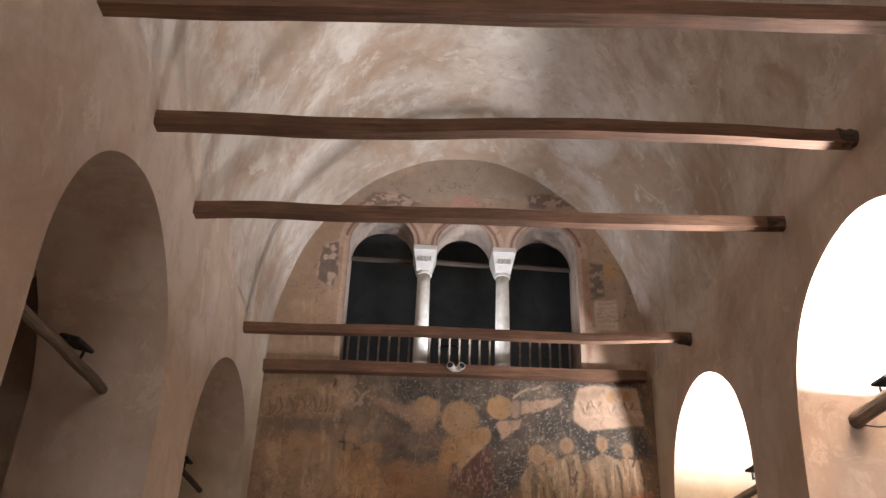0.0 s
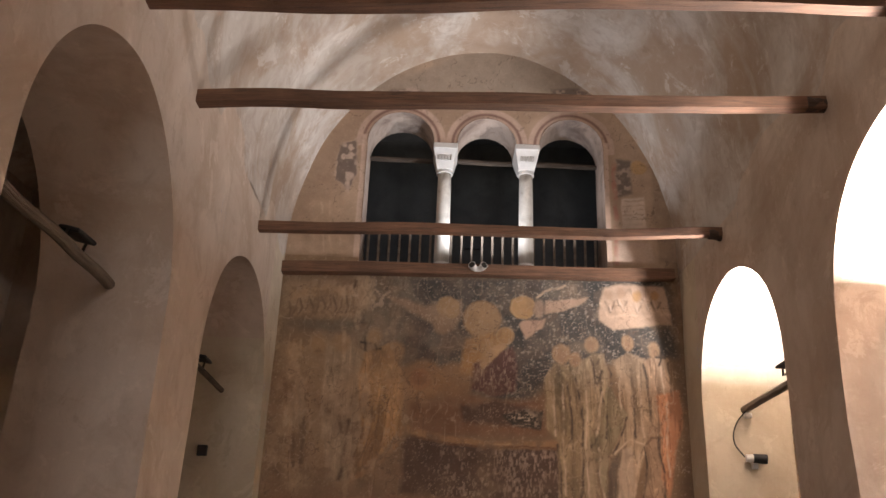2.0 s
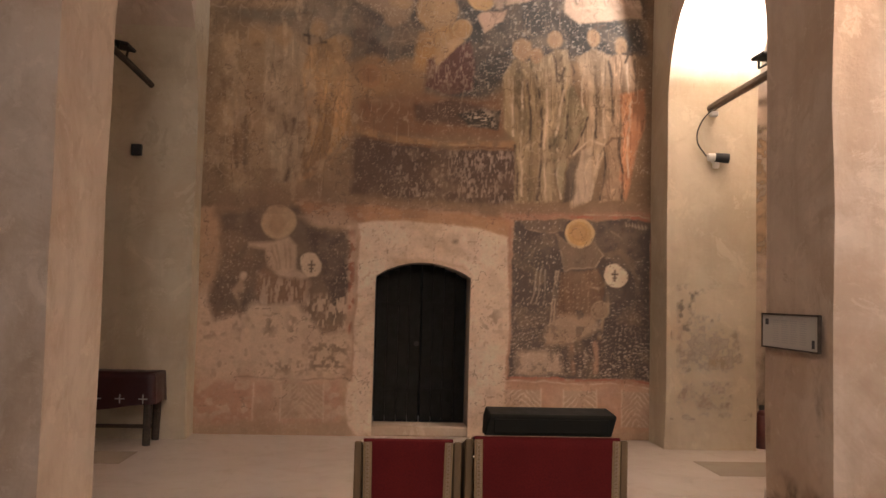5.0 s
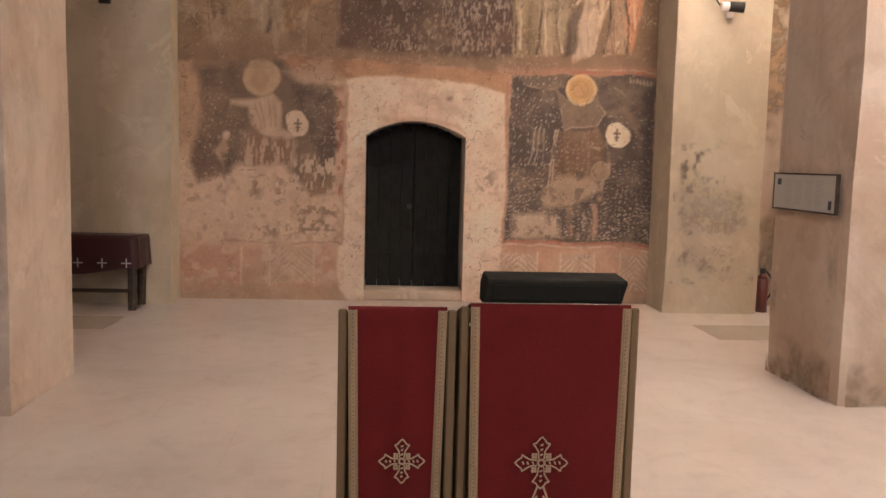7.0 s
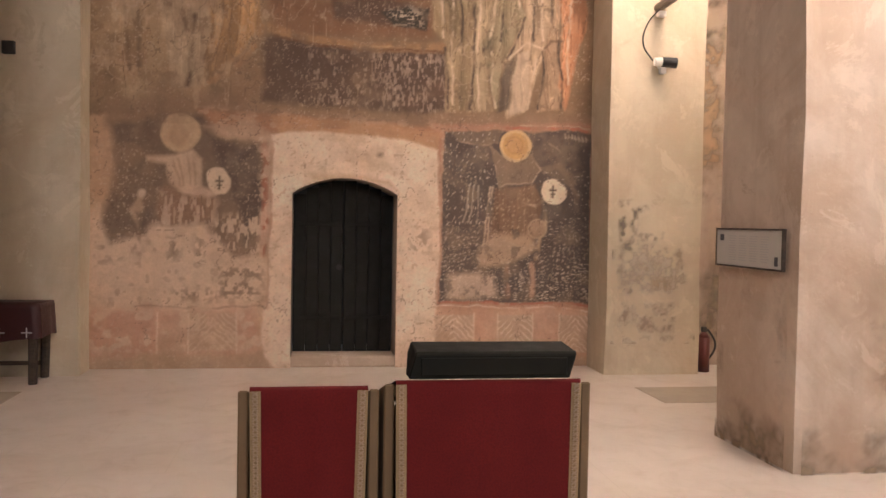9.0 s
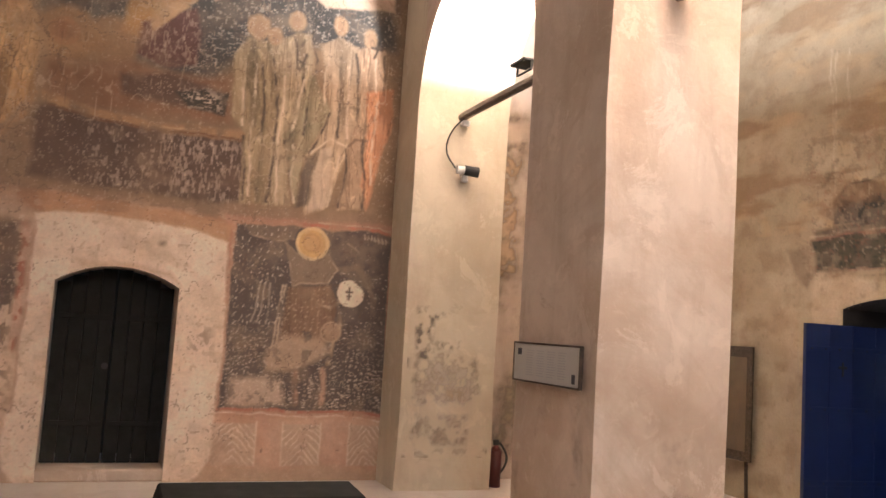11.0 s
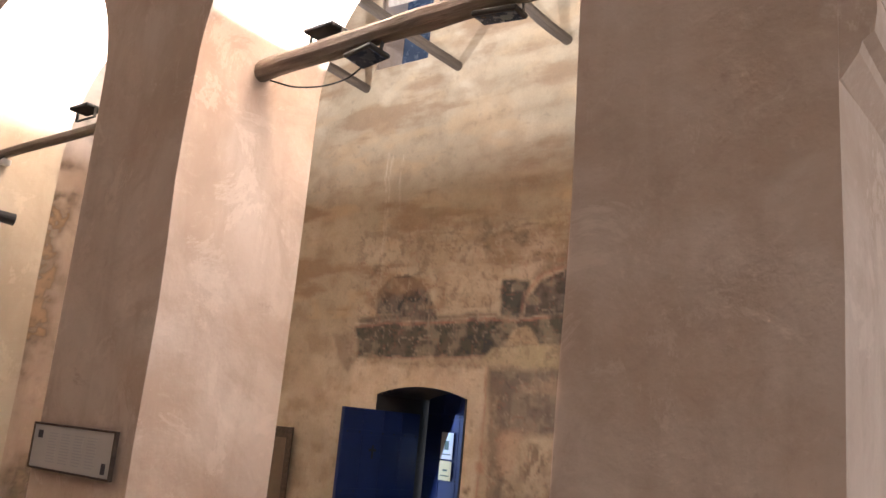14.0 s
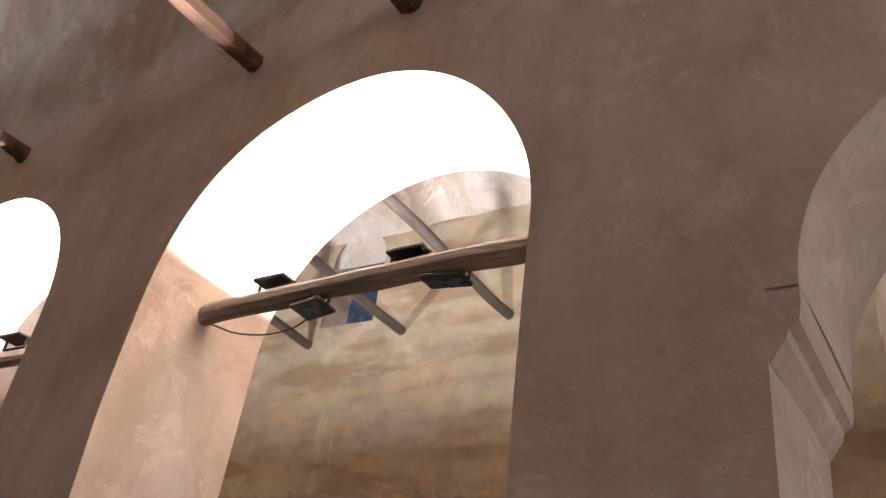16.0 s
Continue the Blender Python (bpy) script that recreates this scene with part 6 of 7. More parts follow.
PILLAR_MARKS = [
    ([(0.9, 1.14), (0.81, 1.16), (0.73, 1.2), (0.73, 1.16), (0.82, 1.12), (0.87, 1.1)], (0.33, 0.25, 0.175), 0.75, 0.4),
    ([(0.94, 0.86), (0.88, 0.91), (0.81, 0.91), (0.81, 0.87), (0.91, 0.83)], (0.3, 0.225, 0.155), 0.8, 0.38),
    ([(0.57, 1.12), (0.54, 1.12), (0.54, 0.98), (0.56, 0.98)], (0.4, 0.31, 0.225), 0.6, 0.4),
    ([(0.29, 1.11), (0.16, 1.15), (0.15, 0.98), (0.25, 0.95)], (0.4, 0.31, 0.23), 0.5, 0.5),
    ([(0.86, 0.82), (0.58, 0.89), (0.57, 0.75), (0.9, 0.67)], (0.42, 0.33, 0.24), 0.45, 0.5),
]
remains("paint_remains_respond", (3.06, 12.095, 0.35), (1, 0, 0), (0, 0, 1), 1.0, 2.2, lambda u, v: patches(u, v, RESPOND_MARKS, 401), 0.014)
remains("paint_remains_aisle", (4.14, 12.74, 0.0), (1, 0, 0), (0, 0, 1), 1.6, 5.0, lambda u, v: layered(u, v, [
    ((0.0, 1.6, 0.0, 5.0), (0.42, 0.33, 0.225), 0.52, 2), ((0.02, 0.5, 2.4, 3.9), (0.52, 0.33, 0.19), 0.2, 2), ((0.0, 0.6, 3.9, 4.4), (0.20, 0.15, 0.10), 0.4, 5),
    ((0.0, 0.7, 2.0, 2.35), (0.17, 0.13, 0.095), 0.45, 7), ((0.0, 0.12, 1.65, 1.85), (0.10, 0.08, 0.06), 0.2, 4)], 431), 0.03)
for nm, o, d, w, seed in (("stain_pillar_face", (2.985, 8.45, 0.0), (0, 1, 0), 1.0, 461), ("stain_pillar_side", (3.06, 8.355, 0.0), (1, 0, 0), 1.0, 487)):
    remains(nm, o, d, (0, 0, 1), w, 1.5, lambda u, v, s=seed: layered(u, v, [
        ((-0.2, 1.2, -0.2, 0.32), (0.36, 0.265, 0.17), 0.40, 4), ((-0.2, 1.2, -0.2, 0.10), (0.29, 0.205, 0.13), 0.40, 6), ((0.0, 1.0, 0.2, 1.3), (0.40, 0.30, 0.21), 0.60, 3)], s), 0.016, "rising damp stain on the plaster")
remains("stain_pillar_nave", (2.985, 4.5, 0.3), (0, 1, 0), (0, 0, 1), 0.95, 2.6, lambda u, v: patches(u, v, PILLAR_MARKS, 511), 0.014, "damp stain on the plaster")


# ---- timber ----
def wood_material(name, dark, mid_c, red):
    m, t, b = nodes_of(name)
    v = coords(t)
    grain = tex(t, "Noise", 5, 8, 0.7, coords(t, 0.35, 6, 6), 0.6)
    blot = tex(t, "Noise", 1.3, 5, 0.6, v)
    fine = tex(t, "Noise", 30, 5, 0.7, coords(t, 0.2, 3, 3))
    c = ramp(t, grain.outputs[0], [(0.3, dark), (0.5, mid_c), (0.72, red)]).outputs[0]
    c = mix(t, ramp(t, blot.outputs[0], [(0.4, grey(0)), (0.7, grey(0.6))]).outputs[0], c, dark)
    c = mix(t, ramp(t, fine.outputs[0], [(0.58, grey(0)), (0.7, grey(0.5))]).outputs[0], c, tuple(k * 0.4 for k in dark))
    link(t, c, b.inputs["Base Color"])
    b.inputs["Roughness"].default_value = 0.8
    bump(t, b, mix(t, 0.5, grain.outputs[0], fine.outputs[0]), 0.8, 0.02)
    return m


TIMBER = wood_material("hewn_timber", (0.075, 0.042, 0.026), (0.19, 0.098, 0.055), (0.30, 0.145, 0.082))
GREYWOOD = wood_material("weathered_timber", (0.10, 0.075, 0.055), (0.20, 0.155, 0.115), (0.30, 0.24, 0.18))


AISLEWOOD = wood_material("aisle_timber", (0.055, 0.042, 0.03), (0.115, 0.085, 0.062), (0.17, 0.13, 0.095))
SLEEVE = wood_material("dark_beam_end", (0.04, 0.027, 0.02), (0.085, 0.055, 0.038), (0.13, 0.08, 0.055))


def timber(name, a, b, r, label, mat, seed, wobble=0.03, sides=12, group="", square=True, thin=0.92):
    """A beam whose length runs along its own x axis."""
    a, b = Vector(a), Vector(b)
    ob = part(name, rod((0, 0, 0), ((b - a).length, 0, 0), r, r * thin, sides, None, wobble, 44, seed, square), mat)
    q = (b - a).to_track_quat("X", "Z")
    ob.matrix_basis = Matrix.Translation(a) @ q.to_matrix().to_4x4()
    return tagged(ob, label, "beam", group)


for k, (y, zl, zr, r) in enumerate([(10.93, 5.84, 5.98, 0.062), (8.015, 5.83, 6.03, 0.066), (6.58, 5.79, 6.03, 0.068), (5.25, 5.76, 6.05, 0.075)]):
    tb = timber("tie_beam", (NX0 - 0.12, y, zl), (NX1 + 0.12, y, zr), r, "long hand-hewn reddish wooden tie beam spanning the nave", TIMBER, k * 3.7 + 1, 0.035, 12, "tie beams of the nave")
    ln = (NX1 - NX0) + 0.24
    part("end_sleeve", rod((ln - 0.27, 0, 0), (ln, 0, 0), r * 1.07, r * 1.05, 12, None, 0.03, 6, k, False), SLEEVE, tb, "dark wooden sleeve on the beam end")
timber("sill_beam", (NX0 - 0.05, YW - 0.10, sill_z(NX0) - 0.10), (NX1 - 0.1, YW - 0.10, sill_z(NX1) - 0.115), 0.085, "thick weathered wooden beam below the gallery window", TIMBER, 21, 0.02, 12)
timber("rail_plank", (WX0 - 0.7, YW + 0.02, sill_z(WX0) + 0.03), (WX1 + 0.5, YW + 0.02, sill_z(WX1) + 0.0), 0.03, "thin wooden plank along the gallery sill", TIMBER, 25, 0.01, 8)

# ---- gallery window ----
# Streaked marble toned down: the spotlight's falloff on the shafts is in the colour.
SHAFT = plaster("dimmed_streaked_marble", (0.40, 0.36, 0.31), (0.58, 0.55, 0.50), (0.17, 0.135, 0.105), 0.9, 0.2)
for c in (-0.373, 0.865):
    col = empty("column", (c, YW + 0.28, sill_z(c)), 0, "slender pale marble column with a carved block capital", "column", "gallery window columns")
    part("shaft", rod((0, 0, 0.14), (0, 0, 1.60), 0.115, 0.10, 24, None, 0.0, 8), SHAFT, col, "streaked marble shaft, its weaker light put into the colour", True)
    bm = box(-0.16, 0.16, -0.16, 0.16, -0.05, 0.06, 0.012)
    rod((0, 0, 0.06), (0, 0, 0.14), 0.145, 0.12, 24, bm)
    part("base", bm, MARBLE, col)
    part("necking", rod((0, 0, 1.59), (0, 0, 1.64), 0.125, 0.125, 24), MARBLE, col)
    bm = bmesh.new()
    lo = [bm.verts.new((sx * 0.12, sy * 0.13, 1.64)) for sx, sy in ((-1, -1), (1, -1), (1, 1), (-1, 1))]
    hi = [bm.verts.new((sx * 0.175, sy * 0.27, 1.90)) for sx, sy in ((-1, -1), (1, -1), (1, 1), (-1, 1))]
    for k in range(4):
        bm.faces.new((lo[k], lo[(k + 1) % 4], hi[(k + 1) % 4], hi[k]))
    bm.faces.new(lo[::-1])
    bm.faces.new(hi)
    box(-0.185, 0.185, -0.29, 0.29, 1.90, 2.0, 0.012, bm)
    cap = part("capital", bm, MARBLE, col)
    bm = bmesh.new()
    for k in range(5):
        box(-0.10 + k * 0.045, -0.075 + k * 0.045, -0.235, -0.20, 1.73, 1.82, 0.004, bm)
    part("carving", bm, MARBLE, cap)

rail = empty("balustrade", (0, YW + 0.42, 0), 0, "dark wooden balustrade with square bars in the gallery window", "railing")
part("top_rail", box(WX0, WX1, -0.03, 0.03, 6.78, 6.84, 0.008), DARKWOOD := wood_material("dark_timber", (0.03, 0.022, 0.016), (0.075, 0.052, 0.036), (0.13, 0.09, 0.06)), rail)
part("bottom_rail", box(WX0, WX1, -0.03, 0.03, 6.06, 6.11, 0.008), DARKWOOD, rail)
bar = None
for k in range(23):
    x = WX0 + 0.08 + k * (WX1 - WX0 - 0.16) / 22
    if bar is None:
        bar = part("bar", box(-0.017, 0.017, -0.017, 0.017, 6.1, 6.79, 0.004), GREYWOOD, rail)
        bar.location.x = x
    else:
        o = new("bar", bar.data)
        o.parent, o.location = rail, (x, 0, 0)
for c, r in BAYS:
    timber("arch_tie", (c - r - 0.1, YW + 0.55, WSP - 0.02), (c + r + 0.1, YW + 0.55, WSP - 0.04), 0.04, "dark wooden tie across a gallery window arch", DARKWOOD, c, 0.01, 8, "gallery arch ties")
# Solid black block; the darkness of the small opening is its colour.
tagged(part("wall_niche", box(0.05, 0.40, 16.12, 16.2, 7.75, 8.1, 0.005), BLACK), "black block standing for a small dark opening in the gallery wall", "niche", "", "structure")

lamp = empty("twin_spotlight", (0.14, YW - 0.19, sill_z(0.14) - 0.10), 0, "small white twin spotlight fixed to the sill beam", "spotlight")
WHITE = plain("white_plastic", (0.75, 0.72, 0.68), 0.4, 0, 0.12, 20)
for s in (-1, 1):
    head = part("lamp_head", rod((s * 0.05, 0, 0.01), (s * 0.085, -0.075, 0.03), 0.045, 0.055, 16), WHITE, lamp)
    part("lens", rod((s * 0.085, -0.076, 0.03), (s * 0.087, -0.08, 0.031), 0.045, 0.045, 16), IRON, head)
part("bracket", box(-0.05, 0.05, 0.0, 0.02, -0.04, 0.04, 0.004), WHITE, lamp)

# ---- doors ----
door = empty("door_1", (0, 0, 0), 0, "dark double wooden door in the pale doorway, closed", "door", "", "structure")
mid = (DX0 + DX1) / 2
for a, b in ((DX0 + 0.01, mid - 0.006), (mid + 0.006, DX1 - 0.01)):
    n = 4
    leaf = None
    for k in range(n):
        x0, x1 = a + (b - a) * k / n, a + (b - a) * (k + 1) / n
        bm = box(x0 + 0.002, x1 - 0.002, YW + 0.42, YW + 0.47, 0.125, float(min(door_top(np.array(x0)), door_top(np.array(x1)))) - 0.004, 0.004)
        o = part("plank" if leaf else "leaf", bm, DARK, leaf or door)
        leaf = leaf or o
    for z in (0.5, 1.6):
        part("strap", box(a + 0.03, b - 0.03, YW + 0.413, YW + 0.421, z, z + 0.05, 0.002), DARK, leaf)
part("ring_handle", rod((mid - 0.05, YW + 0.40, 1.12), (mid - 0.05, YW + 0.42, 1.12), 0.035, 0.03, 12), IRON, door, "small iron door knob")
tagged(part("trim_door_step", box(DX0 - 0.02, DX1 + 0.02, YW + 0.03, YW + 0.6, 0, 0.12, 0.015), PILLAR), "worn stone step in the doorway", "step", "", "structure")


def planked_leaf(name, w, h, label, at, rz):
    e = empty(name, at, rz, label, "door", "blue double door")
    n = 4
    body = None
    for k in range(n):
        o = part("plank" if body else "panel", box(w * k / n + 0.0015, w * (k + 1) / n - 0.0015, -0.025, 0.025, 0, h, 0.004), BLUE, body or e)
        body = body or o
    for z in (h * 0.18, h * 0.55, h * 0.86):
        st = part("strap", box(0.02, w - 0.03, -0.033, -0.026, z, z + 0.05, 0.002), BLUE, e)
        first = part("stud", rod((0, -0.033, 0), (0, -0.041, 0), 0.010, 0.006, 8), IRON, st)
        for k in range(7):
            o = first if k == 0 else new("stud", first.data)
            o.parent, o.location = st, (0.06 + k * (w - 0.12) / 6, 0, z + 0.025)
    return e


d1 = planked_leaf("door_leaf", 1.12, 1.93, "open deep blue planked door leaf with iron studs", (6.45, 9.985, 0.08), -6)
part("cross_mount", box(0.42, 0.445, -0.04, -0.034, 1.42, 1.56, 0.002, box(0.38, 0.485, -0.04, -0.034, 1.495, 1.52, 0.002)), IRON, d1, "small iron cross")
d2 = planked_leaf("door_leaf", 1.12, 2.22, "half-closed blue planked door leaf with two paper notices", (7.86, 9.95, 0.08), -102)
PAPER = plain("paper", (0.72, 0.74, 0.70), 0.7, 0, 0.06, 14)
INK = plain("ink", (0.05, 0.05, 0.06), 0.7, 0, 0.1, 14)
GREENINK = plain("green_print", (0.10, 0.14, 0.10), 0.7, 0, 0.1, 14)
YELLOW = plain("yellow_paper", (0.68, 0.62, 0.34), 0.7, 0, 0.06, 14)
for z0, z1, mat in ((1.47, 1.76, PAPER), (1.24, 1.45, YELLOW)):
    nt = tagged(part("paper_notice", box(-0.1, 0.1, -0.002, 0.002, z0, z1), mat), "paper notice with a dark pictogram taped to the door", "notice", "notices on the blue door")
    nt.matrix_basis = pose(7.86, 9.95, 0.08, 0, 0, -102) @ pose(0.40, -0.045, 0)
    part("print", box(-0.035, 0.035, -0.004, -0.002, z0 + 0.10, z1 - 0.09), GREENINK, nt)
    part("print", box(-0.07, 0.07, -0.004, -0.002, z0 + 0.045, z0 + 0.057), GREENINK, nt)


# ---- beams and floodlights in the arches ----
def floodlight(at, tilt, lit, up=True, rz=0):
    e = empty("floodlight", at, rz, "flat black floodlight clamped on a beam, " + ("lit" if lit else "switched off"), "floodlight", "arch floodlights")
    e.matrix_basis = pose(*at, tilt, 0, rz)
    s = 1 if up else -1
    part("housing", box(-0.14, 0.14, -0.09, 0.09, 0, 0.035 * s, 0.01), BLACK, e)
    part("glass", box(-0.12, 0.12, -0.07, 0.07, 0.036 * s, 0.04 * s), GLASS, e)
    bm = box(-0.15, -0.142, -0.012, 0.012, -0.07 * s, 0.02 * s)
    box(0.142, 0.15, -0.012, 0.012, -0.07 * s, 0.02 * s, 0, bm)
    box(-0.15, 0.15, -0.012, 0.012, -0.078 * s, -0.07 * s, 0, bm)
    part("bracket", bm, IRON, e)
    return e


timber("arch_beam", (3.57, 8.5, 4.21), (3.57, 5.4, 4.31), 0.075, "rough grey log beam spanning an arch, carrying floodlights", GREYWOOD, 41, 0.045, 10, "arch beams", False, 1.05)
timber("arch_beam", (3.54, 12.15, 4.09), (3.54, 9.4, 4.12), 0.05, "squared wooden bar spanning an arch, carrying a floodlight", GREYWOOD, 43, 0.01, 8, "arch beams")
timber("arch_beam", (-3.08, 12.1, 4.08), (-3.08, 9.1, 4.09), 0.036, "dark squared bar spanning an arch", DARKWOOD, 47, 0.01, 8, "arch beams")
timber("arch_beam", (-3.10, 8.2, 4.10), (-3.10, 5.2, 4.07), 0.048, "dark log beam spanning an arch", GREYWOOD, 49, 0.03, 10, "arch beams", False)
for fx, fy, fz, watts in FLOOD:
    floodlight((fx, fy, fz - 0.055), 0, True, True, 90)
floodlight((3.57, 7.37, 4.15), 8, True, False, 80)
floodlight((3.57, 6.36, 4.19), -8, True, False, 100)
floodlight((-3.10, 7.35, 4.20), 14, False, True, 85)
floodlight((-3.08, 11.0, 4.19), 10, False, True, 90)
for k, y in enumerate((10.72, 9.30, 7.90)):
    timber("aisle_beam", (NX1 + TH - 0.1, y + 0.1, 5.98), (SX + 0.05, y, 5.88), 0.06, "thin round beam across the south aisle", AISLEWOOD, 60 + k, 0.02, 10, "aisle beams", False)


def cable(name, pts, r, mat, label):
    cu = bpy.data.curves.new(name, "CURVE")
    cu.dimensions, cu.bevel_depth, cu.bevel_resolution = "3D", r, 2
    sp = cu.splines.new("BEZIER")
    sp.bezier_points.add(len(pts) - 1)
    for b, co in zip(sp.bezier_points, pts):
        b.co, b.handle_left_type, b.handle_right_type = co, "AUTO", "AUTO"
    cu.materials.append(mat)
    return tagged(new(name, cu), label, "cable")


camera_unit = empty("security_camera", (3.56, 12.10, 3.47), 0, "small dark security camera with a white cap on the pillar", "camera")
part("mount", rod((0, 0.0, -0.03), (0, -0.10, -0.02), 0.03, 0.025, 12), WHITE, camera_unit)
part("cap", rod((-0.10, -0.10, 0.0), (-0.02, -0.11, 0.0), 0.045, 0.05, 14), WHITE, camera_unit)
part("barrel", rod((-0.02, -0.11, 0.0), (0.14, -0.13, -0.01), 0.055, 0.06, 14), BLACK, camera_unit)
part("junction", box(-0.02, 0.05, -0.08, -0.02, -0.12, -0.05, 0.008), WHITE, camera_unit)
cable("camera_cable", [(3.52, 12.02, 4.06), (3.40, 12.07, 3.9), (3.36, 12.09, 3.68), (3.46, 12.05, 3.49)], 0.008, BLACK, "thin black cable hanging from beam to camera")
tagged(part("beam_clamp", box(3.51, 3.60, 12.03, 12.12, 3.98, 4.04, 0.01), WHITE), "small white junction box under the beam end", "junction box")
cable("light_cable", [(3.6, 8.33, 4.16), (3.66, 8.1, 4.09), (3.70, 7.7, 4.08), (3.62, 7.4, 4.12)], 0.006, BLACK, "thin black cable slung under the log beam")
# Solid black block; the darkness inside the square hole is its colour.
tagged(part("wall_vent", box(-3.34, -3.22, 12.29, 12.34, 3.29, 3.42, 0.004), BLACK), "black block standing for a small square hole in the respond", "vent")

# impost mouldings of the arch beyond
for y0, d in ((4.45, -1), (2.11, 1)):
    bm = bmesh.new()
    prof = [(0.0, 3.17), (0.03, 3.19), (0.09, 3.28), (0.10, 3.32), (0.14, 3.35), (0.15, 3.42), (0.15, 3.52), (0.14, 3.60), (0.02, 3.66), (0.0, 3.66)]
    rows = []
    for x in (NX1 + 0.008, NX1 + TH + 0.03):
        rows.append([bm.verts.new((x, y0 + d * (u - 0.03), z)) for u, z in prof])
    for k in range(len(prof) - 1):
        bm.faces.new((rows[0][k], rows[0][k + 1], rows[1][k + 1], rows[1][k]))
    for r in rows:
        bm.faces.new(r)
    tagged(part("trim_impost", bm, PILLAR), "moulded plaster impost below an arch", "moulding", "", "structure")

# ---- information panel ----
pl = empty("information_plaque", (2.99, 8.985, 1.515), 0, "white information panel in a thin dark frame on the pillar", "sign")
part("board", box(-0.022, -0.006, -0.475, 0.475, -0.135, 0.135), plain("grey_board", (0.50, 0.49, 0.46), 0.55, 0, 0.1, 5), pl)
for nm, y0, y1, z0, z1 in (("frame_top", -0.485, 0.485, 0.135, 0.148), ("frame_bottom", -0.485, 0.485, -0.148, -0.135), ("frame_side", 0.472, 0.485, -0.135, 0.135), ("frame_side", -0.485, -0.472, -0.135, 0.135)):
    part(nm, box(-0.03, 0.0, y0, y1, z0, z1, 0.002), DARKWOOD, pl)
GREYINK = plain("grey_print", (0.42, 0.42, 0.42), 0.7, 0, 0.1, 14)
for c in range(4):
    bm = bmesh.new()
    for k in range(11):
        w = 0.058 * (0.75 + 0.25 * random.random())
        y = 0.22 - c * 0.155
        box(-0.0235, -0.0215, y - w * 2 + 0.06, y + 0.06, 0.085 - k * 0.018, 0.092 - k * 0.018, 0, bm)
    part("text_block", bm, GREYINK, pl)
part("picture", box(-0.0235, -0.0215, 0.36, 0.42, 0.05, 0.10), INK, pl)
part("picture", box(-0.0235, -0.0215, -0.42, -0.375, -0.115, -0.05), INK, pl)


# ---- draped lecterns ----
def cloth_material():
    m, t, b = nodes_of("crimson_brocade")
    v = coords(t)
    weave = tex(t, "Noise", 160, 2, 0.5, v)
    big = tex(t, "Noise", 4, 5, 0.6, v)
    c = mix(t, big.outputs[0], (0.085, 0.005, 0.006), (0.17, 0.012, 0.011))
    c = mix(t, ramp(t, weave.outputs[0], [(0.4, grey(0)), (0.7, grey(0.4))]).outputs[0], c, (0.06, 0.004, 0.006))
    link(t, c, b.inputs["Base Color"])
    b.inputs["Roughness"].default_value = 0.85
    b.inputs["Sheen Weight"].default_value = 0.08
    b.inputs["Specular IOR Level"].default_value = 0.2
    bump(t, b, mix(t, 0.5, weave.outputs[0], big.outputs[0]), 0.3, 0.004)
    return m


CLOTH = cloth_material()
BRAID = plain("gold_braid", (0.46, 0.31, 0.16), 0.55, 0.1, 0.6, 90)
SIDEWOOD = plain("lectern_wood", (0.20, 0.125, 0.06), 0.6, 0, 0.35, 14)
THREAD = plain("pale_thread", (0.56, 0.40, 0.27), 0.6, 0.1, 0.4, 80)


def drape(w0, w1, h, y, folds, seed):
    """Cloth hanging over the front from the top edge, w0 wide above and w1 below, with soft folds."""
    bm = bmesh.new()
    nu, nv = 28, 26
    rows = []
    for j in range(nv + 1):
        g = j / nv
        row = []
        for i in range(nu + 1):
            s = i / nu * 2 - 1
            w = w0 + (w1 - w0) * g
            yy = y - 0.012 - folds * g * (0.5 + 0.5 * math.sin(s * 7 + seed)) - 0.004 * noise.noise(Vector((s * 3, g * 3, seed)))
            row.append(bm.verts.new((s * w, yy, h * (1 - g) + 0.03 * g)))
        rows.append(row)
    top = [bm.verts.new((v.co.x, y + 0.42, h + 0.012 - 0.109)) for v in rows[0]]
    lip = [bm.verts.new((v.co.x, y, h + 0.012)) for v in rows[0]]
    allr = [top, lip] + rows
    for a, b in zip(allr, allr[1:]):
        for k in range(nu):
            bm.faces.new((a[k], a[k + 1], b[k + 1], b[k]))
    return bm, rows


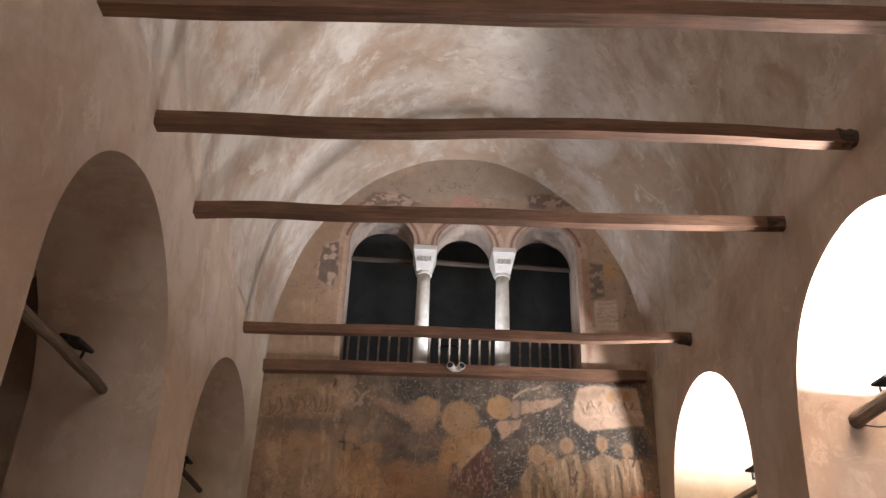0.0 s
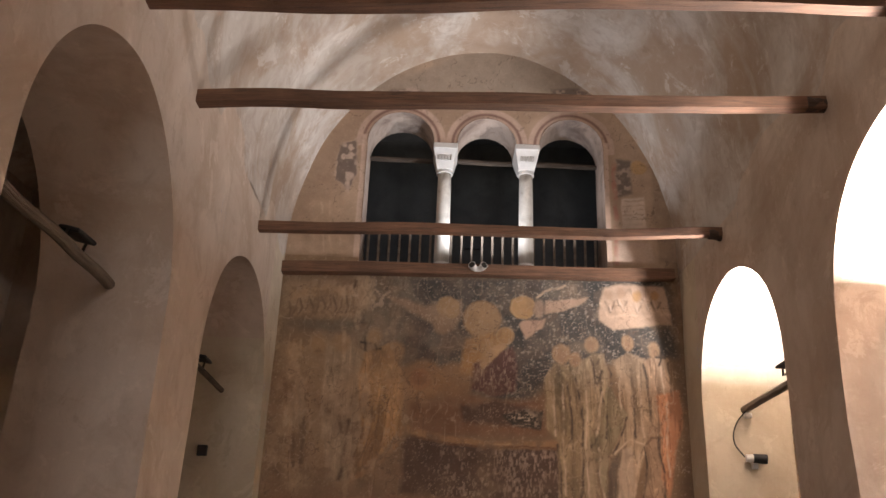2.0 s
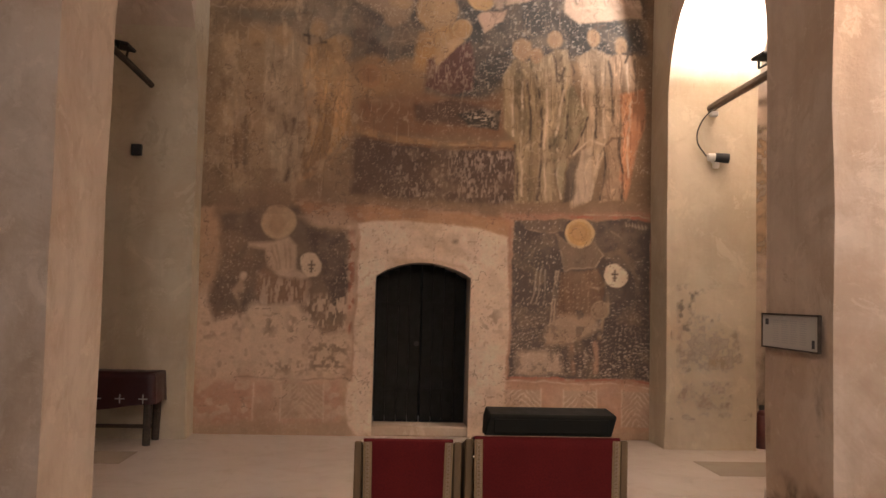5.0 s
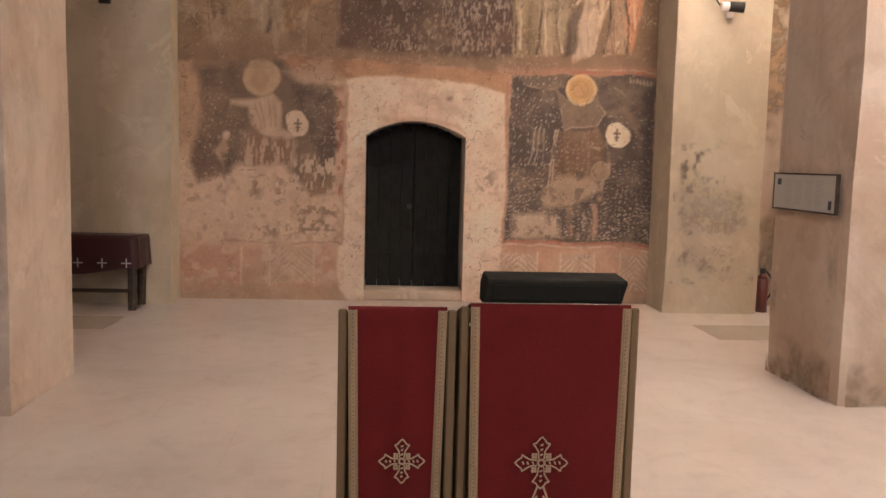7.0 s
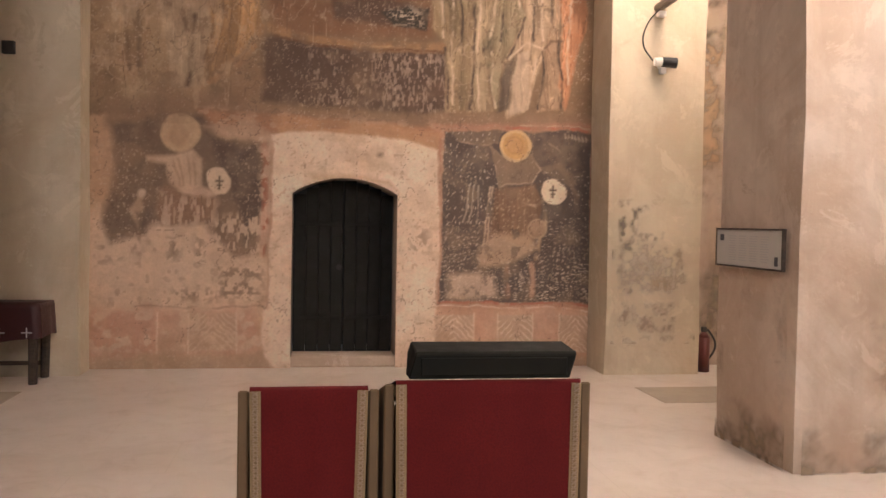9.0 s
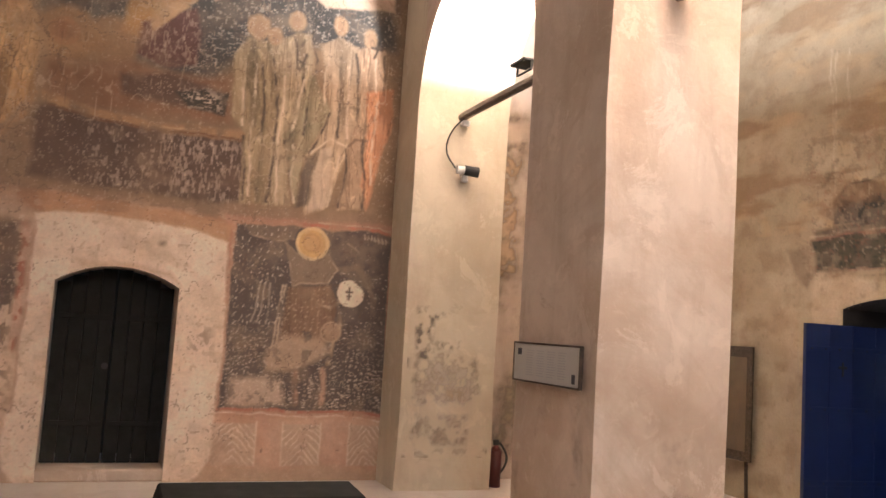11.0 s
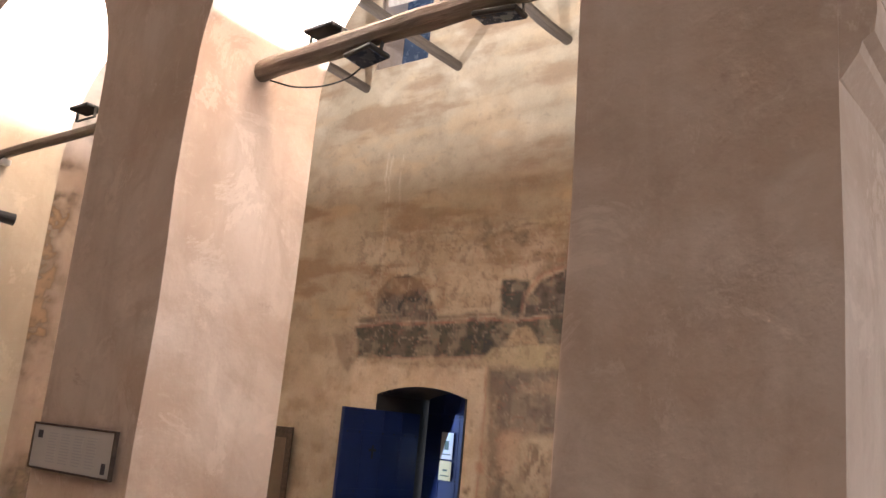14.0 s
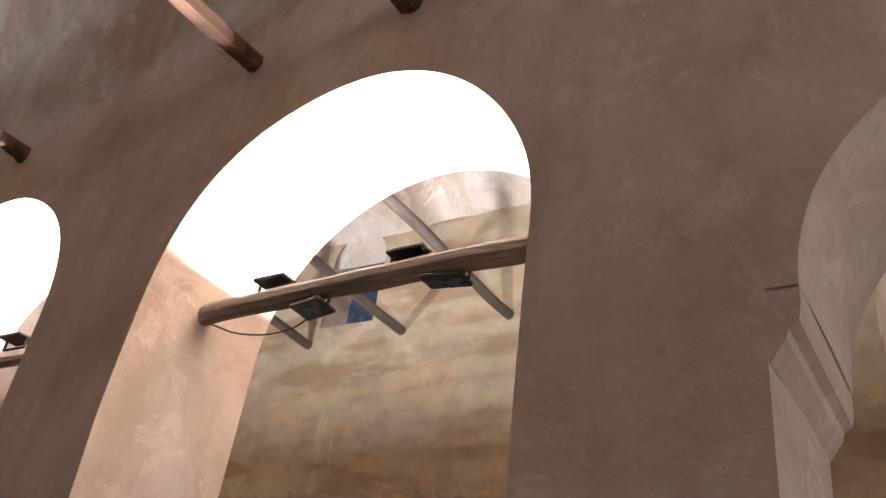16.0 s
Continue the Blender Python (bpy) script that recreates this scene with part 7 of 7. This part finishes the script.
def cross_motif(cx, cz, s, y):
    """A flared, lobed embroidered cross, as thin raised thread."""
    bm = bmesh.new()
    for q in range(4):
        m = Matrix.Translation((cx, y, cz)) @ Matrix.Rotation(math.pi / 2 * q, 4, "Y")

        def pt(a, b):
            return m @ Vector((a * s, 0, b * s))
        outline = [(0.10, 0.16), (0.13, 0.45), (0.27, 0.68), (0.33, 0.74), (0.20, 0.78), (0.12, 0.9), (0.0, 1.02)]
        pts = [pt(a, b) for a, b in outline] + [pt(-a, b) for a, b in outline[-2::-1]]
        for p0, p1 in zip(pts, pts[1:]):
            rod(p0, p1, 0.0034, None, 5, bm)
        for b in (0.3, 0.5, 0.68):
            rod(pt(-0.05, b), pt(0.05, b + 0.05), 0.004, None, 5, bm)
        for a, b in ((0.22, 0.22), (0.33, 0.22), (0.33, 0.33), (0.22, 0.33)):
            rod(pt(a - 0.05, b), pt(a + 0.05, b), 0.004, None, 5, bm)
            rod(pt(a, b - 0.05), pt(a, b + 0.05), 0.004, None, 5, bm)
    for k in range(10):
        a0, a1 = 2 * math.pi * k / 10, 2 * math.pi * (k + 1) / 10
        rod((cx + 0.13 * s * math.cos(a0), y, cz + 0.13 * s * math.sin(a0)), (cx + 0.13 * s * math.cos(a1), y, cz + 0.13 * s * math.sin(a1)), 0.0045, None, 5, bm)
    return bm


def lectern(x0, x1, y, h, tall, label):
    e = empty("lectern", ((x0 + x1) / 2, y, 0), 0, label, "lectern", "cloth-draped lecterns")
    w = (x1 - x0) / 2
    for s in (-1, 1):
        bm = box(s * w, s * (w - 0.035), 0.0, 0.42, 0, h, 0.006)
        for q in bm.verts:
            if q.co.z > h - 0.05:
                q.co.z -= 0.26 * q.co.y
        part("side_panel", bm, SIDEWOOD, e)
    bm = box(-w + 0.036, w - 0.036, 0.03, 0.42, h - 0.04, h - 0.005, 0.004)
    for q in bm.verts:
        q.co.z -= 0.26 * q.co.y
    part("top", bm, SIDEWOOD, e)
    part("back_panel", box(-w + 0.036, w - 0.036, 0.38, 0.41, 0.02, h - 0.16), SIDEWOOD, e)
    cw = w - 0.038
    hem = 0.955 if tall else 0.90
    bm, rows = drape(cw, cw * hem, h, 0.0, 0.022, tall * 3)
    cl = part("cloth", bm, CLOTH, e, "dark crimson cloth", True)
    for s in (-1, 1):
        bm = bmesh.new()
        for j in range(26):
            g0, g1 = j / 26, (j + 1) / 26
            for i0 in range(4):
                a = 0.036 * i0 / 4
                q4 = []
                for g, aa in ((g0, a), (g0, a + 0.009), (g1, a + 0.009), (g1, a)):
                    ww = cw + (cw * hem - cw) * g
                    ss = 1 - aa / cw
                    yy = -0.0165 - 0.022 * g * (0.5 + 0.5 * math.sin(s * ss * 7 + tall * 3)) - 0.004 * noise.noise(Vector((s * ss * 3, g * 3, tall * 3)))
                    q4.append(bm.verts.new((s * (ww - aa), yy, h * (1 - g) + 0.03 * g)))
                bm.faces.new(q4)
        br = part("braid", bm, BRAID, cl, "woven gold braid")
        bm = bmesh.new()
        for j in range(64):
            g = (j + 0.5) / 64
            ww = cw + (cw * hem - cw) * g - 0.018
            yy = -0.021 - 0.022 * g * (0.5 + 0.5 * math.sin(s * 0.94 * 7 + tall * 3))
            zz = h * (1 - g) + 0.03 * g
            rod((s * ww - 0.008, yy, zz - 0.006), (s * ww + 0.008, yy, zz + 0.006), 0.003, None, 4, bm)
            rod((s * ww + 0.008, yy, zz - 0.006), (s * ww - 0.008, yy, zz + 0.006), 0.003, None, 4, bm)
        part("braid_pattern", bm, THREAD, br)
    part("cross_embroidery", cross_motif(-0.024 if tall else 0.026, 0.488 if tall else 0.50, 0.105 if tall else 0.088, -0.037), THREAD, cl, "pale embroidered cross")
    if tall:
        bm = bmesh.new()
        for k in range(8):
            z0 = 0.37 - k * 0.04
            for s in (-1, 1):
                rod((-0.024 + s * 0.012, -0.037, z0 + 0.02), (-0.024 + s * (0.05 if k % 2 else 0.03), -0.037, z0 - 0.03), 0.0045, None, 5, bm)
        tagged(part("stem_embroidery", bm, THREAD, cl), "", "", "", "stuff")
    return e


lectern(-0.457, 0.006, 5.95, 1.10, 0, "narrow lectern draped in crimson cloth with gold braid and cross")
lectern(0.023, 0.745, 5.96, 1.115, 1, "wide lectern draped in crimson cloth with gold braid and cross")
bm = bmesh.new()
prof = [(0.0, 1.130), (-0.005, 1.212), (0.006, 1.222), (0.19, 1.232), (0.20, 1.19), (0.09, 1.128)]
rows = [[bm.verts.new((x + 0.26 * (z - 1.13), 5.955 + u, z)) for u, z in prof] for x in (0.105, 0.668)]
for k in range(len(prof)):
    bm.faces.new((rows[0][k], rows[0][(k + 1) % 6], rows[1][(k + 1) % 6], rows[1][k]))
bm.faces.new(rows[0])
bm.faces.new(rows[1][::-1])
bmesh.ops.bevel(bm, geom=bm.edges[:], offset=0.004, segments=1, affect="EDGES")
monitor = tagged(part("stage_monitor", bm, MATBLACK), "black wedge-shaped box lying on the draped lectern", "box")
part("front_panel", box(0.145, 0.655, 5.944, 5.952, 1.142, 1.204, 0.003), MATBLACK, monitor)

# ---- tables ----
PATTERN = plain("patterned_cloth", (0.052, 0.010, 0.011), 0.45, 0, 0.5, 26)


def table(name, size, h, drop, at, rz, label, cloth_mat, leg=0.022, slack=0.05):
    w, d = size
    e = empty(name, at, rz, label, "table")
    for sx in (-1, 1):
        for sy in (-1, 1):
            part("leg", rod((sx * (w / 2 - 0.07), sy * (d / 2 - 0.06), 0), (sx * (w / 2 - 0.06), sy * (d / 2 - 0.05), h - 0.03), leg, leg * 1.2, 8, None, 0, 1, 0, True), DARKWOOD, e)
    part("tabletop", box(-w / 2, w / 2, -d / 2, d / 2, h - 0.03, h, 0.005), DARKWOOD, e)
    part("stretcher", box(-w / 2 + 0.06, w / 2 - 0.06, -0.02, 0.02, 0.16, 0.2, 0.004), DARKWOOD, e)
    ob = empty("tablecloth", at, rz, "dark red cloth hanging over a table", "tablecloth")
    n = 64
    bm = bmesh.new()
    loop = []
    for k in range(n):
        t4 = k / n * 4
        s, r = int(t4), t4 - int(t4)
        c = [(-1, -1), (1, -1), (1, 1), (-1, 1)]
        x = c[s][0] + (c[(s + 1) % 4][0] - c[s][0]) * r
        y = c[s][1] + (c[(s + 1) % 4][1] - c[s][1]) * r
        loop.append((x * (w / 2 + 0.008), y * (d / 2 + 0.008)))
    prev = [bm.verts.new((x, y, h + 0.006)) for x, y in loop]
    bm.faces.new(prev)
    for j in range(1, 9):
        g = j / 8
        row = []
        for k, (x, y) in enumerate(loop):
            ln = math.hypot(x, y)
            out = 0.006 + g * (0.02 + 0.03 * noise.noise(Vector((x * 6, y * 6, at[0]))))
            dz = drop * g * (1 + slack * noise.noise(Vector((x * 2, y * 2, 3.3))) - 2 * slack * x / w)
            row.append(bm.verts.new((x + x / ln * out, y + y / ln * out, h + 0.006 - dz)))
        for k in range(n):
            bm.faces.new((prev[k], row[k], row[(k + 1) % n], prev[(k + 1) % n]))
        prev = row
    part("cloth", bm, cloth_mat, ob, "", True)
    return e, ob


BURG = plain("burgundy_cloth", (0.098, 0.008, 0.016), 0.85, 0, 0.3, 9)
table("book_table", (0.75, 1.95), 0.77, 0.59, (6.42, 7.58, 0), 6, "long table under a burgundy cloth by the south door", BURG)
BOOKS = [plain("book_red", (0.14, 0.025, 0.025), 0.5), plain("book_cream", (0.34, 0.27, 0.19), 0.5), plain("book_dark", (0.05, 0.045, 0.05), 0.5), plain("book_blue", (0.06, 0.07, 0.09), 0.5)]
for k in range(24):
    w, d, h = 0.11 + 0.05 * random.random(), 0.16 + 0.07 * random.random(), 0.012 + 0.022 * random.random()
    bk = empty("book", (6.16 + 0.26 * (k % 3) + 0.03 * random.random(), 8.40 - 0.235 * (k // 3) - 0.02 * (k % 2), 0.782), random.uniform(-12, 12), "book lying flat on the burgundy table", "book", "books on the table")
    part("cover", box(-w / 2, w / 2, -d / 2, d / 2, 0, h, 0.003), BOOKS[k % 4], bk)
    part("pages", box(-w / 2 + 0.004, w / 2 + 0.001, -d / 2 + 0.003, d / 2 - 0.003, 0.003, h - 0.003), PAPER, bk)
_, sc = table("side_table", (1.5, 0.5), 0.79, 0.42, (-3.60, 12.12, 0), 0, "narrow dark side table in the aisle", PATTERN, 0.042, 0.18)
for k in range(6):
    c = -0.6 + k * 0.25
    bm = bmesh.new()
    for a, b in ((0.05, 0), (0, 0.05)):
        rod((c - a, -0.285, 0.52 - b), (c + a, -0.285, 0.52 + b), 0.007, None, 5, bm)
    part("woven_cross", bm, GREYINK, sc)

# ---- black boards, icon stand, extinguisher ----
bb = empty("folding_screen", (3.52, 5.93, 0), 0, "low black panel standing beside the pillar", "screen")
part("panel", box(-0.62, 0.52, -0.02, 0.02, 0.06, 0.90, 0.01), BLACK, bb)
part("foot", box(-0.5, -0.44, -0.14, 0.14, 0, 0.06, 0.008), IRON, bb)
part("foot", box(0.34, 0.40, -0.14, 0.14, 0, 0.06, 0.008), IRON, bb)
ic = empty("picture_stand", (6.86, 11.5, 0), 0, "tall dark framed panel on legs leaning by the aisle wall", "display panel")
part("panel", box(0.0, 0.03, -0.36, 0.36, 0.45, 1.74, 0.004), DARKWOOD, ic)
part("picture", box(-0.004, -0.001, -0.28, 0.28, 0.56, 1.62), plain("dark_picture", (0.22, 0.155, 0.095), 0.6, 0, 0.7, 5), ic)
for s in (-1, 1):
    part("leg", rod((0.02, s * 0.3, 0), (0.02, s * 0.28, 0.46), 0.02, 0.02, 8), DARKWOOD, ic)
fe = empty("fire_extinguisher", (4.27, 12.3, 0), 0, "red fire extinguisher with a black hose on the floor", "extinguisher")
REDPAINT = plain("red_paint", (0.13, 0.022, 0.016), 0.4, 0, 0.2, 10)
part("cylinder", rod((0, 0, 0.0), (0, 0, 0.40), 0.07, 0.07, 18), REDPAINT, fe, "", True)
part("shoulder", rod((0, 0, 0.40), (0, 0, 0.46), 0.07, 0.025, 18), REDPAINT, fe, "", True)
part("valve", box(-0.03, 0.03, -0.02, 0.02, 0.46, 0.52, 0.006), IRON, fe)
bm = bmesh.new()
pts = [(0.03 + 0.10 * math.sin(math.pi * k / 8), -0.03, 0.49 - 0.36 * k / 8) for k in range(9)]
for a, b in zip(pts, pts[1:]):
    rod(a, b, 0.013, None, 8, bm)
part("hose", bm, BLACK, fe)

# ---- floor: large slabs, inlaid darker patches, grooves ----
SLABDARK = plaster("worn_floor_patch", (0.40, 0.335, 0.26), (0.44, 0.375, 0.30), (0.31, 0.25, 0.19), 0.3, 0.1)
for nm, x0, x1, y0, y1 in (("floor_patch_a", 3.09, 4.0, 10.65, 11.40), ("floor_patch_b", -4.3, -2.9, 10.9, 11.55)):
    tagged(part(nm, box(x0, x1, y0, y1, 0.0005, 0.004), SLABDARK), "worn grey inlaid floor patch", "floor", "", "structure")
for nm, x, y0, y1 in (("floor_groove_a", 5.78, 6.5, 12.0), ("floor_groove_b", 6.30, 6.5, 12.2)):
    tagged(part(nm, box(x, x + 0.035, y0, y1, 0.0005, 0.004), SLABDARK), "dark joint strip in the stone floor", "floor", "", "structure")
